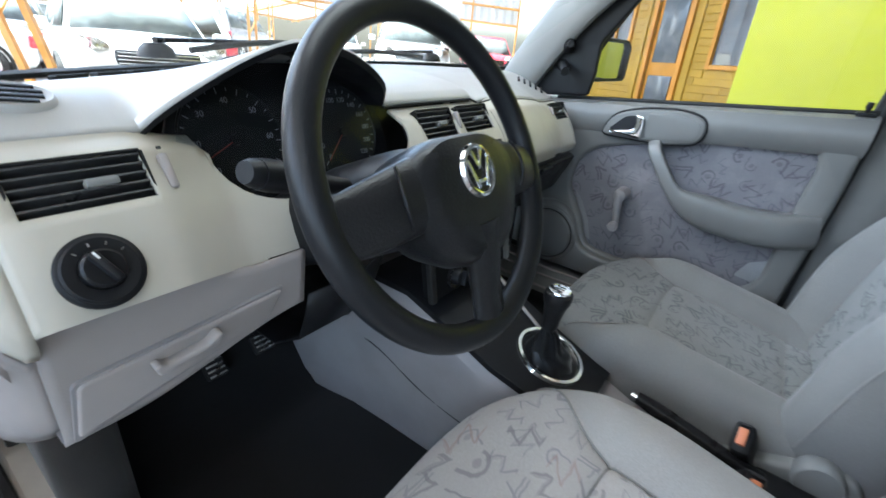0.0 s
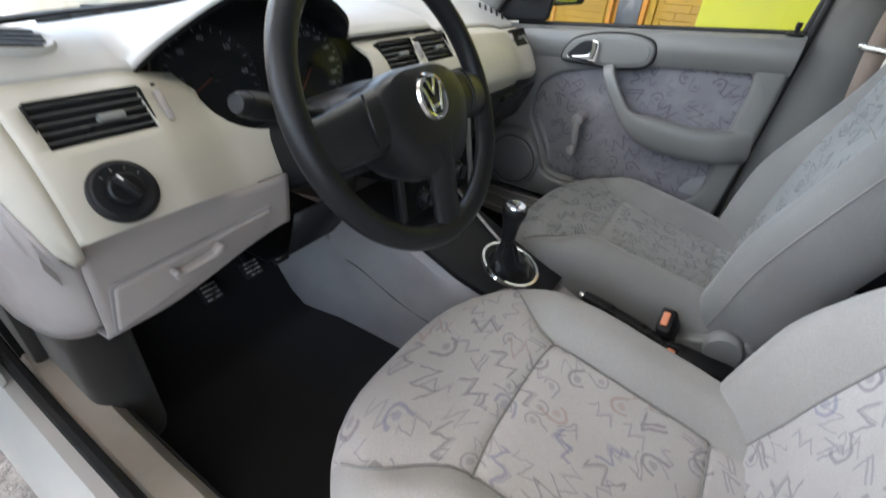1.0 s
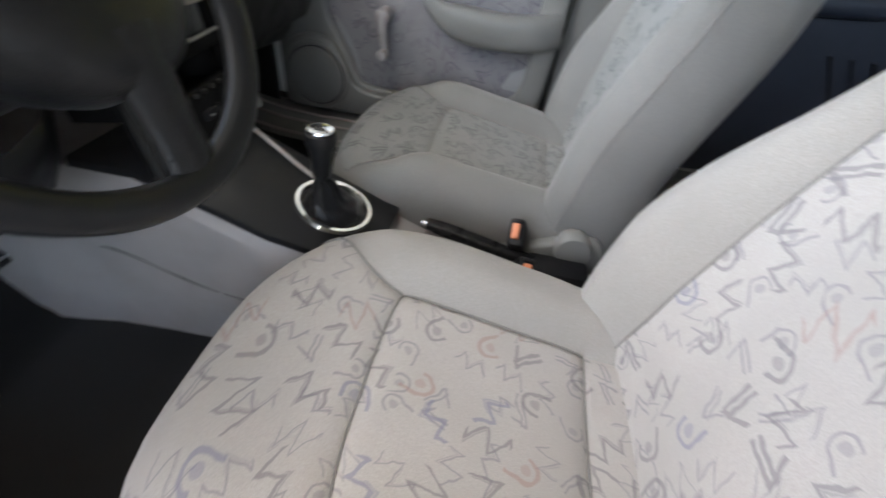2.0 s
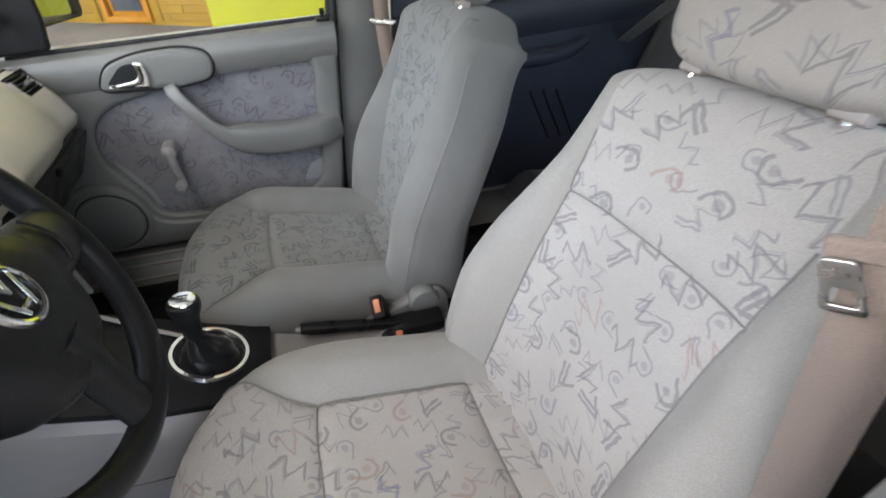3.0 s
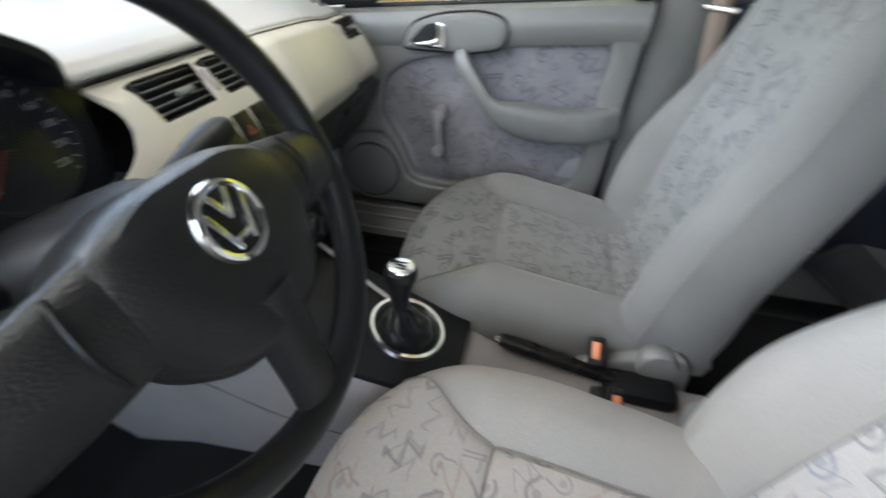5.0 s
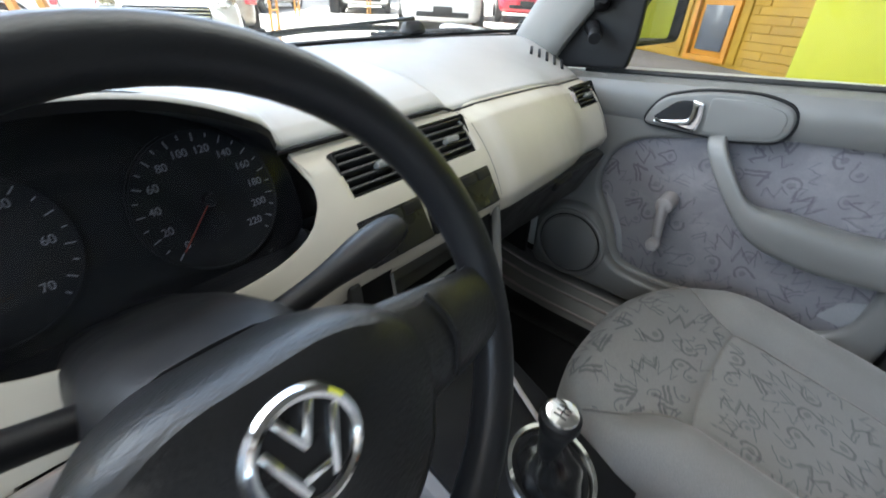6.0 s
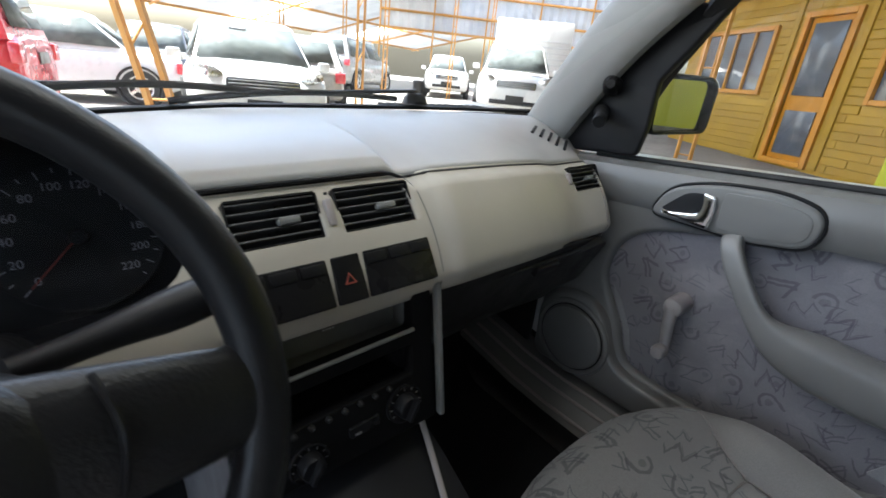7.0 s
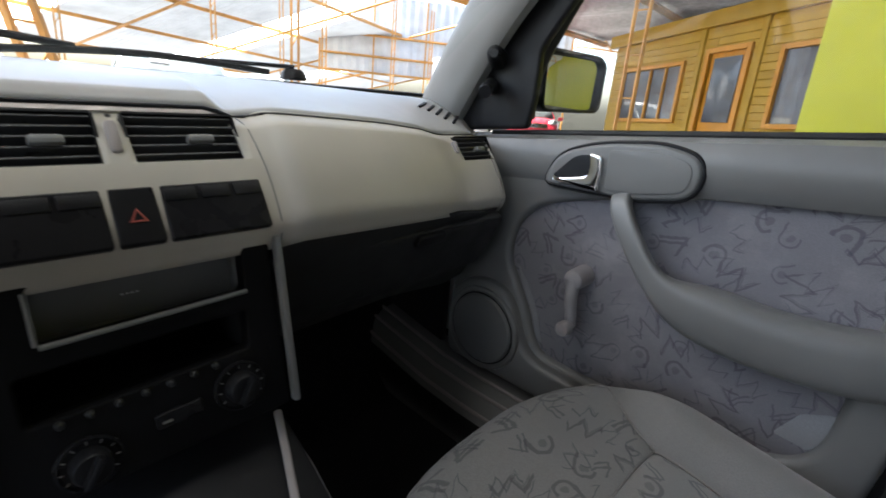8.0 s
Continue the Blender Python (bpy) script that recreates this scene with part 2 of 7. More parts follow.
M = dict(
    fascia=plastic("beige_fascia_plastic", (0.42, 0.395, 0.335), 0.48, 1100, 0.15, 0.05),
    dashtop=plastic("grey_dash_vinyl", (0.4, 0.396, 0.384), 0.38, 700, 0.25, 0.04, 0.8, 0.02),
    knee=plastic("light_grey_plastic", (0.3, 0.272, 0.26), 0.5, 900, 0.25, 0.06),
    stack=plastic("matt_black_plastic", (0.006, 0.006, 0.0064), 0.6, 900, 0.25, 0.15, 0.08),
    # near black: the shadow under the fascia is put into the glovebox's grey
    glove=plastic("dark_grey_plastic", (0.02, 0.02, 0.0195), 0.5, 900, 0.3, 0.08, 0.25),
    tunnel=plastic("tunnel_grey_plastic", (0.235, 0.22, 0.222), 0.5, 800, 0.3, 0.1),
    doorgrey=plastic("door_grey_plastic", (0.138, 0.137, 0.13), 0.36, 800, 0.3, 0.06),
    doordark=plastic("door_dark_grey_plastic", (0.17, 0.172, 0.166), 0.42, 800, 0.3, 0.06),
    # darker than the front door: the rear cabin's shadow is in this colour
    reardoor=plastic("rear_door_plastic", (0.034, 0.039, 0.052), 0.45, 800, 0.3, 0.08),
    black=plastic("black_plastic", (0.009, 0.0092, 0.0105), 0.45, 900, 0.25, 0.15, 0.22),
    leather=plastic("black_grained_vinyl", (0.011, 0.0112, 0.012), 0.34, 420, 0.8, 0.12, 0.3, 0.03),
    rim=plastic("steering_wheel_vinyl", (0.011, 0.0115, 0.013), 0.35, 500, 0.3, 0.08, 0.25, 0.03),
    gloss=plastic("gloss_black_plastic", (0.01, 0.01, 0.011), 0.3, 900, 0.02, 0.1, 0.2),
    rubber=plastic("black_rubber", (0.012, 0.012, 0.012), 0.7, 300, 0.3, 0.25),
    carpet=cloth("black_carpet", (0.009, 0.009, 0.0093), 0.3),
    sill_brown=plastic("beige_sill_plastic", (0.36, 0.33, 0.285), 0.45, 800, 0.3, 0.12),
    carpetgrey=cloth("brown_grey_carpet", (0.028, 0.024, 0.021), 0.3),
    cloth=cloth("plain_seat_cloth", (0.29, 0.275, 0.257)),
    seam=cloth("seam_piping", (0.2, 0.192, 0.182)),
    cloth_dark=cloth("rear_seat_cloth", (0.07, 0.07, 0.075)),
    print_seat=doodle("printed_seat_cloth", (0.375, 0.355, 0.336), (0.15, 0.145, 0.155), 16.0),
    # seat cloth again, darker: the passenger seat's shade is put into the colour
    cloth_guest=cloth("shaded_seat_cloth", (0.178, 0.176, 0.168)),
    print_guest=doodle("shaded_printed_seat_cloth", (0.205, 0.207, 0.202), (0.06, 0.063, 0.07), 17.0, False),
    print_door=doodle("printed_door_cloth", (0.172, 0.166, 0.177), (0.065, 0.063, 0.075), 15.0, False, 0.22),
    cloth_pale=cloth("pale_door_cloth", (0.22, 0.222, 0.228), 0.2),
    belt=cloth("tan_webbing", (0.235, 0.185, 0.155), 0.12),
    chrome=metal("chrome", (0.85, 0.86, 0.87), 0.08),
    steel=metal("brushed_steel", (0.62, 0.62, 0.6), 0.3),
    orange=plastic("orange_button_plastic", (0.62, 0.22, 0.11), 0.45, 900, 0.1, 0.1),
    dial_print=plastic("dial_print", (0.24, 0.24, 0.26), 0.5, 900, 0.0, 0.05),
    white=plastic("white_print", (0.7, 0.7, 0.7), 0.5, 900, 0.0, 0.05),
    needle=plastic("needle_red", (0.22, 0.035, 0.02), 0.5, 900, 0.0, 0.05),
    red=plastic("red_print", (0.24, 0.05, 0.035), 0.5, 900, 0.0, 0.05),
    glass=glass("clear_glass"),
    dial_cover=glass("matt_dial_cover", (0.9, 0.92, 0.95), 0.018, 0.3),
    mirror=metal("mirror_glass", (0.5, 0.5, 0.5), 0.01),
    body=painted("pale_silver_paint", (0.66, 0.655, 0.63), 0.5, 0.05, 4.0, 0.0, 0.15),
    headliner=cloth("grey_headliner", (0.32, 0.315, 0.3)),
    pillar=plastic("grey_pillar_plastic", (0.235, 0.232, 0.222), 0.5, 700, 0.3, 0.06),
    lime=painted("lime_yellow_wall_paint", (0.47, 0.46, 0.022), 0.6, 0.05, 1.5),
    cabin_trim=painted("orange_yellow_trim_paint", (0.5, 0.21, 0.012), 0.5, 0.1, 2.5),
    frame_orange=painted("orange_steel_paint", (0.5, 0.24, 0.05), 0.45, 0.15, 3.0),
    sheet=sheeting("corrugated_steel_sheet", (0.55, 0.56, 0.57), 0.03),
    sheet_front=sheeting("pale_translucent_sheet", (0.42, 0.435, 0.46), 0.12),
    vent_slat=plastic("vent_slat_plastic", (0.035, 0.035, 0.036), 0.35, 900, 0.1, 0.1, 0.5),
    sheet_dark=painted("grey_steel_sheet", (0.13, 0.135, 0.145), 0.5, 0.15, 1.5),
    sheet_clear=sheeting("translucent_roof_sheet", (0.88, 0.88, 0.86), 0.85),
    car_glass=plastic("tinted_car_glass", (0.1, 0.112, 0.11), 0.12, 900, 0.0, 0.25, 0.12),
    # patchy tone imitates cars and sky reflected in the cabin windows
    pane=painted("dark_window_glass", (0.1, 0.11, 0.125), 0.03, 0.5, 1.2, 0.0, 1.0),
    doorpane=painted("grey_door_panel", (0.09, 0.1, 0.115), 0.2, 0.3, 2.0),
)
# the lot's concrete
_n = Nodes("worn_concrete")
_c = _n.coord()
_a = _n.noise(0.6, 6.0, 0.6, _c)
_b = _n.noise(40.0, 5.0, 0.6, _c)
M["concrete"] = _n.set(color=_n.mix(_n.ramp(_a, 0.3, 0.7), (0.27, 0.25, 0.225), _n.mix(_n.ramp(_b, 0.3, 0.7), (0.1, 0.088, 0.078), (0.22, 0.2, 0.175))), rough=0.9, normal=_n.bump(_b, 0.9, 0.03))
# boards of the cabin, each a little different
_n = Nodes("yellow_board_paint")
_r = _n.node("ShaderNodeObjectInfo").outputs["Random"]
_w = _n.noise(3.0, 6.0)
_g = _n.noise(60.0, 4.0)
_k = _n.mix(_r, (0.41, 0.235, 0.009), (0.34, 0.192, 0.008))
_k = _n.mix(_n.ramp(_w, 0.35, 0.75, 0.0, 0.5), _k, (0.3, 0.165, 0.01))
M["cabin"] = _n.set(color=_k, rough=0.6, normal=_n.bump(_g, 0.4, 0.003))

# ---- mesh helpers ----
def thing(name, label, category, group="", at=(0, 0, 0), kind=""):
    ob = new(name)
    ob.location = at
    ob.empty_display_size = 0.1
    return tagged(ob, label, category, group, kind)


def part(name, bm, material, parent=None, label="", smooth=True, angle=35):
    """Links a bmesh, in world coordinates, as one mesh object under a thing or part."""
    me = bpy.data.meshes.new(name)
    bmesh.ops.recalc_face_normals(bm, faces=bm.faces)
    bm.to_mesh(me)
    bm.free()
    return mesh_part(name, me, material, parent, label, smooth, angle)


def mesh_part(name, me, material, parent=None, label="", smooth=True, angle=35):
    for m in material if isinstance(material, (list, tuple)) else (material,):
        me.materials.append(m)
    if smooth:
        me.shade_smooth()
        me.set_sharp_from_angle(angle=radians(angle))
    ob = new(name, me)
    if parent is not None:
        ob.parent = parent
        if parent.type == "EMPTY":
            ob.matrix_parent_inverse = Matrix.Translation(parent.location).inverted()
    if label:
        ob["label"] = label
    return ob


def frame_of(origin, u, v):
    """A matrix with x along u, y along v."""
    u = Vector(u).normalized()
    w = u.cross(Vector(v)).normalized()
    v = w.cross(u)
    m = Matrix((u, v, w)).transposed().to_4x4()
    m.translation = origin
    return m


def box(bm, centre, size, bevel=0.0, m=None, segs=2):
    r = bmesh.ops.create_cube(bm, size=1.0)
    vs = r["verts"]
    bmesh.ops.scale(bm, vec=size, verts=vs)
    bmesh.ops.translate(bm, vec=centre, verts=vs)
    if m is not None:
        bmesh.ops.transform(bm, matrix=m, verts=vs)
    if bevel:
        es = list({e for v in vs for e in v.link_edges})
        bmesh.ops.bevel(bm, geom=es, offset=bevel, segments=segs, profile=0.5, affect="EDGES")
    return bm


def boxed(centre, size, bevel=0.0, m=None, segs=2):
    return box(bmesh.new(), centre, size, bevel, m, segs)


def loft(bm, rings, closed=True, cap=True):
    """Joins rings of equal count into a skin."""
    rows = [[bm.verts.new(p) for p in ring] for ring in rings]
    n = len(rows[0])
    for a, b in zip(rows, rows[1:]):
        for i in range(n if closed else n - 1):
            j = (i + 1) % n
            bm.faces.new((a[i], a[j], b[j], b[i]))
    if cap and closed:
        bm.faces.new(rows[0]), bm.faces.new(rows[-1])
    return bm


def smooth_line(pts, n=8, closed=False):
    """A Catmull-Rom line through the points."""
    pts = [Vector(p) for p in pts]
    out, k = [], len(pts)
    for i in range(k if closed else k - 1):
        p0, p1, p2, p3 = (pts[(i + d) % k] if closed else pts[min(max(i + d, 0), k - 1)] for d in (-1, 0, 1, 2))
        for s in range(n):
            t = s / n
            out.append(0.5 * (2 * p1 + (p2 - p0) * t + (2 * p0 - 5 * p1 + 4 * p2 - p3) * t * t + (3 * p1 - p0 - 3 * p2 + p3) * t ** 3))
    if not closed:
        out.append(pts[-1])
    return out


def tube(bm, pts, radius, segs=10, closed=False, flat=1.0, cap=True):
    """A round bar along points; radius may be a list."""
    pts = [Vector(p) for p in pts]
    k = len(pts)
    rad = radius if isinstance(radius, (list, tuple)) else [radius] * k
    rings, up = [], None
    for i, p in enumerate(pts):
        a = pts[(i - 1) % k] if closed or i else p
        b = pts[(i + 1) % k] if closed or i < k - 1 else p
        d = (b - a).normalized()
        if up is None:
            up = Vector((0, 0, 1)) if abs(d.z) < 0.9 else Vector((0, 1, 0))
        up = (up - d * up.dot(d)).normalized()
        s = d.cross(up)
        rings.append([p + (up * math.cos(q) * flat + s * math.sin(q)) * rad[i] for q in (2 * math.pi * j / segs for j in range(segs))])
    if closed:
        rings.append(rings[0])
        loft(bm, rings, cap=False)
        bmesh.ops.remove_doubles(bm, verts=bm.verts, dist=1e-6)
    else:
        loft(bm, rings, cap=cap)
    return bm


def tubed(pts, radius, segs=10, closed=False, flat=1.0):
    return tube(bmesh.new(), pts, radius, segs, closed, flat)


def lathe(profile, m=None, segs=32):
    """Turns (radius, height) pairs about the local z axis."""
    bm = bmesh.new()
    rings = [[Vector((max(r, 1e-5) * math.cos(q), max(r, 1e-5) * math.sin(q), h)) for q in (2 * math.pi * j / segs for j in range(segs))] for r, h in profile]
    loft(bm, rings, cap=True)
    if m is not None:
        bm.transform(m)
    return bm


def rounded(pts, r, n=5):
    """A polygon with rounded corners; r is one radius or one for each corner."""
    pts = [Vector((p[0], p[1])) for p in pts]
    k, out = len(pts), []
    for i, p in enumerate(pts):
        ri = r[i] if isinstance(r, (list, tuple)) else r
        a, b = pts[i - 1] - p, pts[(i + 1) % k] - p
        if ri <= 0:
            out.append(p)
            continue
        ri = min(ri, a.length * 0.49, b.length * 0.49)
        s, e = p + a.normalized() * ri, p + b.normalized() * ri
        out += [(s * (1 - t) ** 2 + p * 2 * t * (1 - t) + e * t * t) for t in (j / n for j in range(n + 1))]
    return out


def panel(name, outlines, m, depth, bevel, material, parent=None, label=""):
    """A plate with rounded edges from 2D outlines (the inner ones are holes), its face at local z = 0, thickness depth behind."""
    cu = bpy.data.curves.new(name, "CURVE")
    cu.dimensions, cu.fill_mode = "2D", "BOTH"
    for pts in outlines:
        sp = cu.splines.new("POLY")
        sp.points.add(len(pts) - 1)
        for q, p in zip(sp.points, pts):
            q.co = (p[0], p[1], 0, 1)
        sp.use_cyclic_u = True
    cu.extrude = max(depth / 2 - bevel, 0.0001)
    cu.bevel_depth, cu.bevel_resolution, cu.offset = bevel, 2, -bevel
    tmp = bpy.data.objects.new("tmp", cu)
    scene.collection.objects.link(tmp)
    dg = bpy.context.evaluated_depsgraph_get()
    me = bpy.data.meshes.new_from_object(tmp.evaluated_get(dg))
    bpy.data.objects.remove(tmp)
    bpy.data.curves.remove(cu)
    me.materials.clear()
    weld = bmesh.new()
    weld.from_mesh(me)
    bmesh.ops.remove_doubles(weld, verts=weld.verts, dist=1e-5)
    weld.to_mesh(me)
    weld.free()
    me.transform(m @ Matrix.Translation((0, 0, -depth / 2)))
    uv = me.uv_layers.new(name="UVMap") if not me.uv_layers else me.uv_layers[0]
    inv = m.inverted()
    for l in me.loops:
        p = inv @ me.vertices[l.vertex_index].co
        uv.data[l.index].uv = (p.x, p.y)
    me.name = name
    return mesh_part(name, me, material, parent, label, True, 40)


def grid_mesh(xs, ys, fn, keep=None, uvfn=None):
    """A sheet of cells between the lines xs and ys, at fn(x, y); keep(xc, yc) says which cells stay."""
    bm = bmesh.new()
    vs = {}
    layer = bm.loops.layers.uv.new("UVMap")
    for i in range(len(xs) - 1):
        for j in range(len(ys) - 1):
            if keep and not keep((xs[i] + xs[i + 1]) / 2, (ys[j] + ys[j + 1]) / 2):
                continue
            cell = []
            for a, b in ((i, j), (i + 1, j), (i + 1, j + 1), (i, j + 1)):
                if (a, b) not in vs:
                    vs[a, b] = bm.verts.new(fn(xs[a], ys[b]))
                cell.append((vs[a, b], xs[a], ys[b]))
            f = bm.faces.new([c[0] for c in cell])
            for l, c in zip(f.loops, cell):
                l[layer].uv = uvfn(c[1], c[2]) if uvfn else (c[1], c[2])
    return bm


def steps(*stops):
    """Lines through the stops: (start, count, next, count, next ...)."""
    out = [stops[0]]
    for n, e in zip(stops[1::2], stops[2::2]):
        s = out[-1]
        out += [s + (e - s) * (i + 1) / n for i in range(n)]
    return out


def sstep(a, b, x):
    t = min(1.0, max(0.0, (x - a) / (b - a)))
    return t * t * (3 - 2 * t)


def thicken(ob, t, offset=-1.0):
    md = ob.modifiers.new("thickness", "SOLIDIFY")
    md.thickness, md.offset = t, offset
    return ob

# ---- the car: x to its right, y to its nose ----
DRIVER_X, GUEST_X = -0.318, 0.345


def ground_z(x, y):
    """The lot is level by the car and climbs gently to the cabin."""
    return 0.034 * min(max(x - 1.3, 0.0), 14.0)


# floor, tunnel and sills
def floor_pan():
    xs, ys = steps(-0.66, 26, 0.66), steps(-1.4, 30, 0.55, 12, 1.0)

    def f(x, y):
        z = 0.265 + 0.02 * math.sin(9 * x) * math.sin(7 * y) * 0.3
        z += 0.3 * sstep(0.72, 1.0, y)
        return (x, y, z)
    ob = part("floor", grid_mesh(xs, ys, f), M["carpet"])
    return tagged(thicken(ob, 0.02), "black carpeted car floor with rising toe board", "floor", kind="structure")


floor_pan()


def tunnel():
    t = thing("centre_console", "light grey plastic tunnel console between front seats", "car console", at=(0, 0.3, 0.27))
    # side view of the crest from the dash to the rear; the flanks splay to the floor
    rings = []
    for y, top, half, foot in ((-0.75, 0.42, 0.07, 0.1), (-0.2, 0.43, 0.075, 0.11), (0.12, 0.455, 0.085, 0.115), (0.24, 0.485, 0.105, 0.12), (0.33, 0.515, 0.118, 0.125), (0.42, 0.555, 0.122, 0.13), (0.52, 0.59, 0.122, 0.135), (0.62, 0.59, 0.122, 0.142), (0.74, 0.575, 0.124, 0.165), (0.84, 0.57, 0.13, 0.185), (1.0, 0.56, 0.135, 0.2)):
        z0 = 0.245
        ring = [(-foot, y, z0), (-half - 0.004, y, top - 0.06), (-half, y, top - 0.02), (-half + 0.014, y, top - 0.003), (-half + 0.03, y, top - 0.003), (0, y, top - 0.004), (half - 0.03, y, top - 0.003), (half - 0.014, y, top - 0.003), (half, y, top - 0.02), (half + 0.004, y, top - 0.06), (foot, y, z0)]
        rings.append(ring)
    bm = bmesh.new()
    loft(bm, rings, closed=False)
    part("tunnel_cover", bm, M["tunnel"], t, "light grey moulded plastic")
    # black tray in front of the lever
    bm = bmesh.new()
    rr = []
    for y, z, h in ((0.17, 0.478, 0.086), (0.24, 0.495, 0.096), (0.33, 0.524, 0.107), (0.42, 0.563, 0.111), (0.52, 0.598, 0.111), (0.62, 0.598, 0.111)):
        rr.append([(-h, y, z - 0.012), (-h, y, z), (-h + 0.005, y, z + 0.003), (h - 0.005, y, z + 0.003), (h, y, z), (h, y, z - 0.012)])
    loft(bm, rr, closed=False)
    part("tray", bm, M["black"], t, "black plastic tray")
    part("edge_strip", tubed([(0.058, 0.315, 0.526), (0.07, 0.36, 0.545), (0.09, 0.42, 0.571), (0.104, 0.465, 0.59)], 0.0045, 8, flat=0.6), M["knee"], t, "pale edge strip of the tray")
    # trim seam along the driver's flank
    line = smooth_line([(-0.128, 0.80, 0.44), (-0.1285, 0.6, 0.45), (-0.127, 0.45, 0.4), (-0.122, 0.3, 0.375), (-0.118, 0.12, 0.38)], 6)
    part("seam", tubed(line, 0.0016, 6), M["glove"], t)
    # triangular side bracket and lower kick panel
    bm = bmesh.new()
    loft(bm, [[(-0.132, 0.66, 0.59), (-0.14, 0.655, 0.49), (-0.145, 0.8, 0.47), (-0.14, 0.9, 0.56)], [(-0.12, 0.66, 0.59), (-0.12, 0.655, 0.49), (-0.12, 0.8, 0.47), (-0.12, 0.9, 0.56)]])
    part("side_bracket", bm, M["tunnel"], t)
    return t


tunnel()


def sill(side, name):
    s = side
    t = thing(name, "grey plastic sill cover along the door opening", "door sill", at=(s * 0.66, 0.2, 0.3))
    bm = bmesh.new()
    rings, skirt = [], []
    for y in steps(-1.5, 8, -0.3, 12, 0.95):
        k = 0.05 * sstep(0.55, 0.95, y)
        if s > 0:
            skirt.append([(0.515, y, 0.27), (0.528, y, 0.327 + k)])
            rings.append([(0.527, y, 0.322 + k), (0.534, y, 0.334 + k), (0.56, y, 0.362 + k), (0.592, y, 0.376 + k), (0.63, y, 0.38 + k), (0.667, y, 0.372 + k)])
            continue
        skirt.append([(s * 0.585, y, 0.27), (s * 0.599, y, 0.358 + k)])
        rings.append([(s * 0.599, y, 0.352 + k), (s * 0.6, y, 0.36 + k), (s * 0.615, y, 0.378 + k), (s * 0.655, y, 0.382 + k), (s * 0.665, y, 0.372 + k), (s * 0.667, y, 0.34)])
    loft(bm, rings, closed=False)
    thicken(part("sill_carpet", loft(bmesh.new(), skirt, closed=False), M["carpet"], t, "black carpet edge"), 0.004)
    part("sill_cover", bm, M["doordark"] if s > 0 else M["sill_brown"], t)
    for k in range(3 if s > 0 else 0):
        x = (0.538, 0.566, 0.598)[k]
        part("sill_rib", tubed([(s * x, y, (0.341, 0.368, 0.38)[k] + 0.05 * sstep(0.55, 0.95, y)) for y in steps(-0.3, 12, 0.95)], 0.004, 8), M["knee"], t, "pale sill rib")
    bm = bmesh.new()
    rings = []
    for y in steps(-1.5, 6, -0.32, 10, 1.02):
        k = 0.05 * sstep(0.55, 0.95, y)
        rings.append([(s * 0.668, y, 0.2), (s * 0.668, y, 0.37 + k), (s * 0.7, y, 0.375 + k), (s * 0.73, y, 0.345 + k), (s * 0.745, y, 0.3), (s * 0.74, y, 0.2)])
    loft(bm, rings)
    part("rocker", bm, M["body"], t, "pale silver painted metal")
    line = smooth_line([(s * 0.672, -0.3, 0.384), (s * 0.672, 0.5, 0.386), (s * 0.673, 0.78, 0.415), (s * 0.675, 0.9, 0.5), (s * 0.677, 0.93, 0.65), (s * 0.68, 0.9, 0.85), (s * 0.675, 0.8, 0.97)], 6)
    part("door_seal", tubed(line, 0.011, 8), M["rubber"], t, "black rubber seal")
    return t


sill(-1, "door_sill")
sill(1, "door_sill")


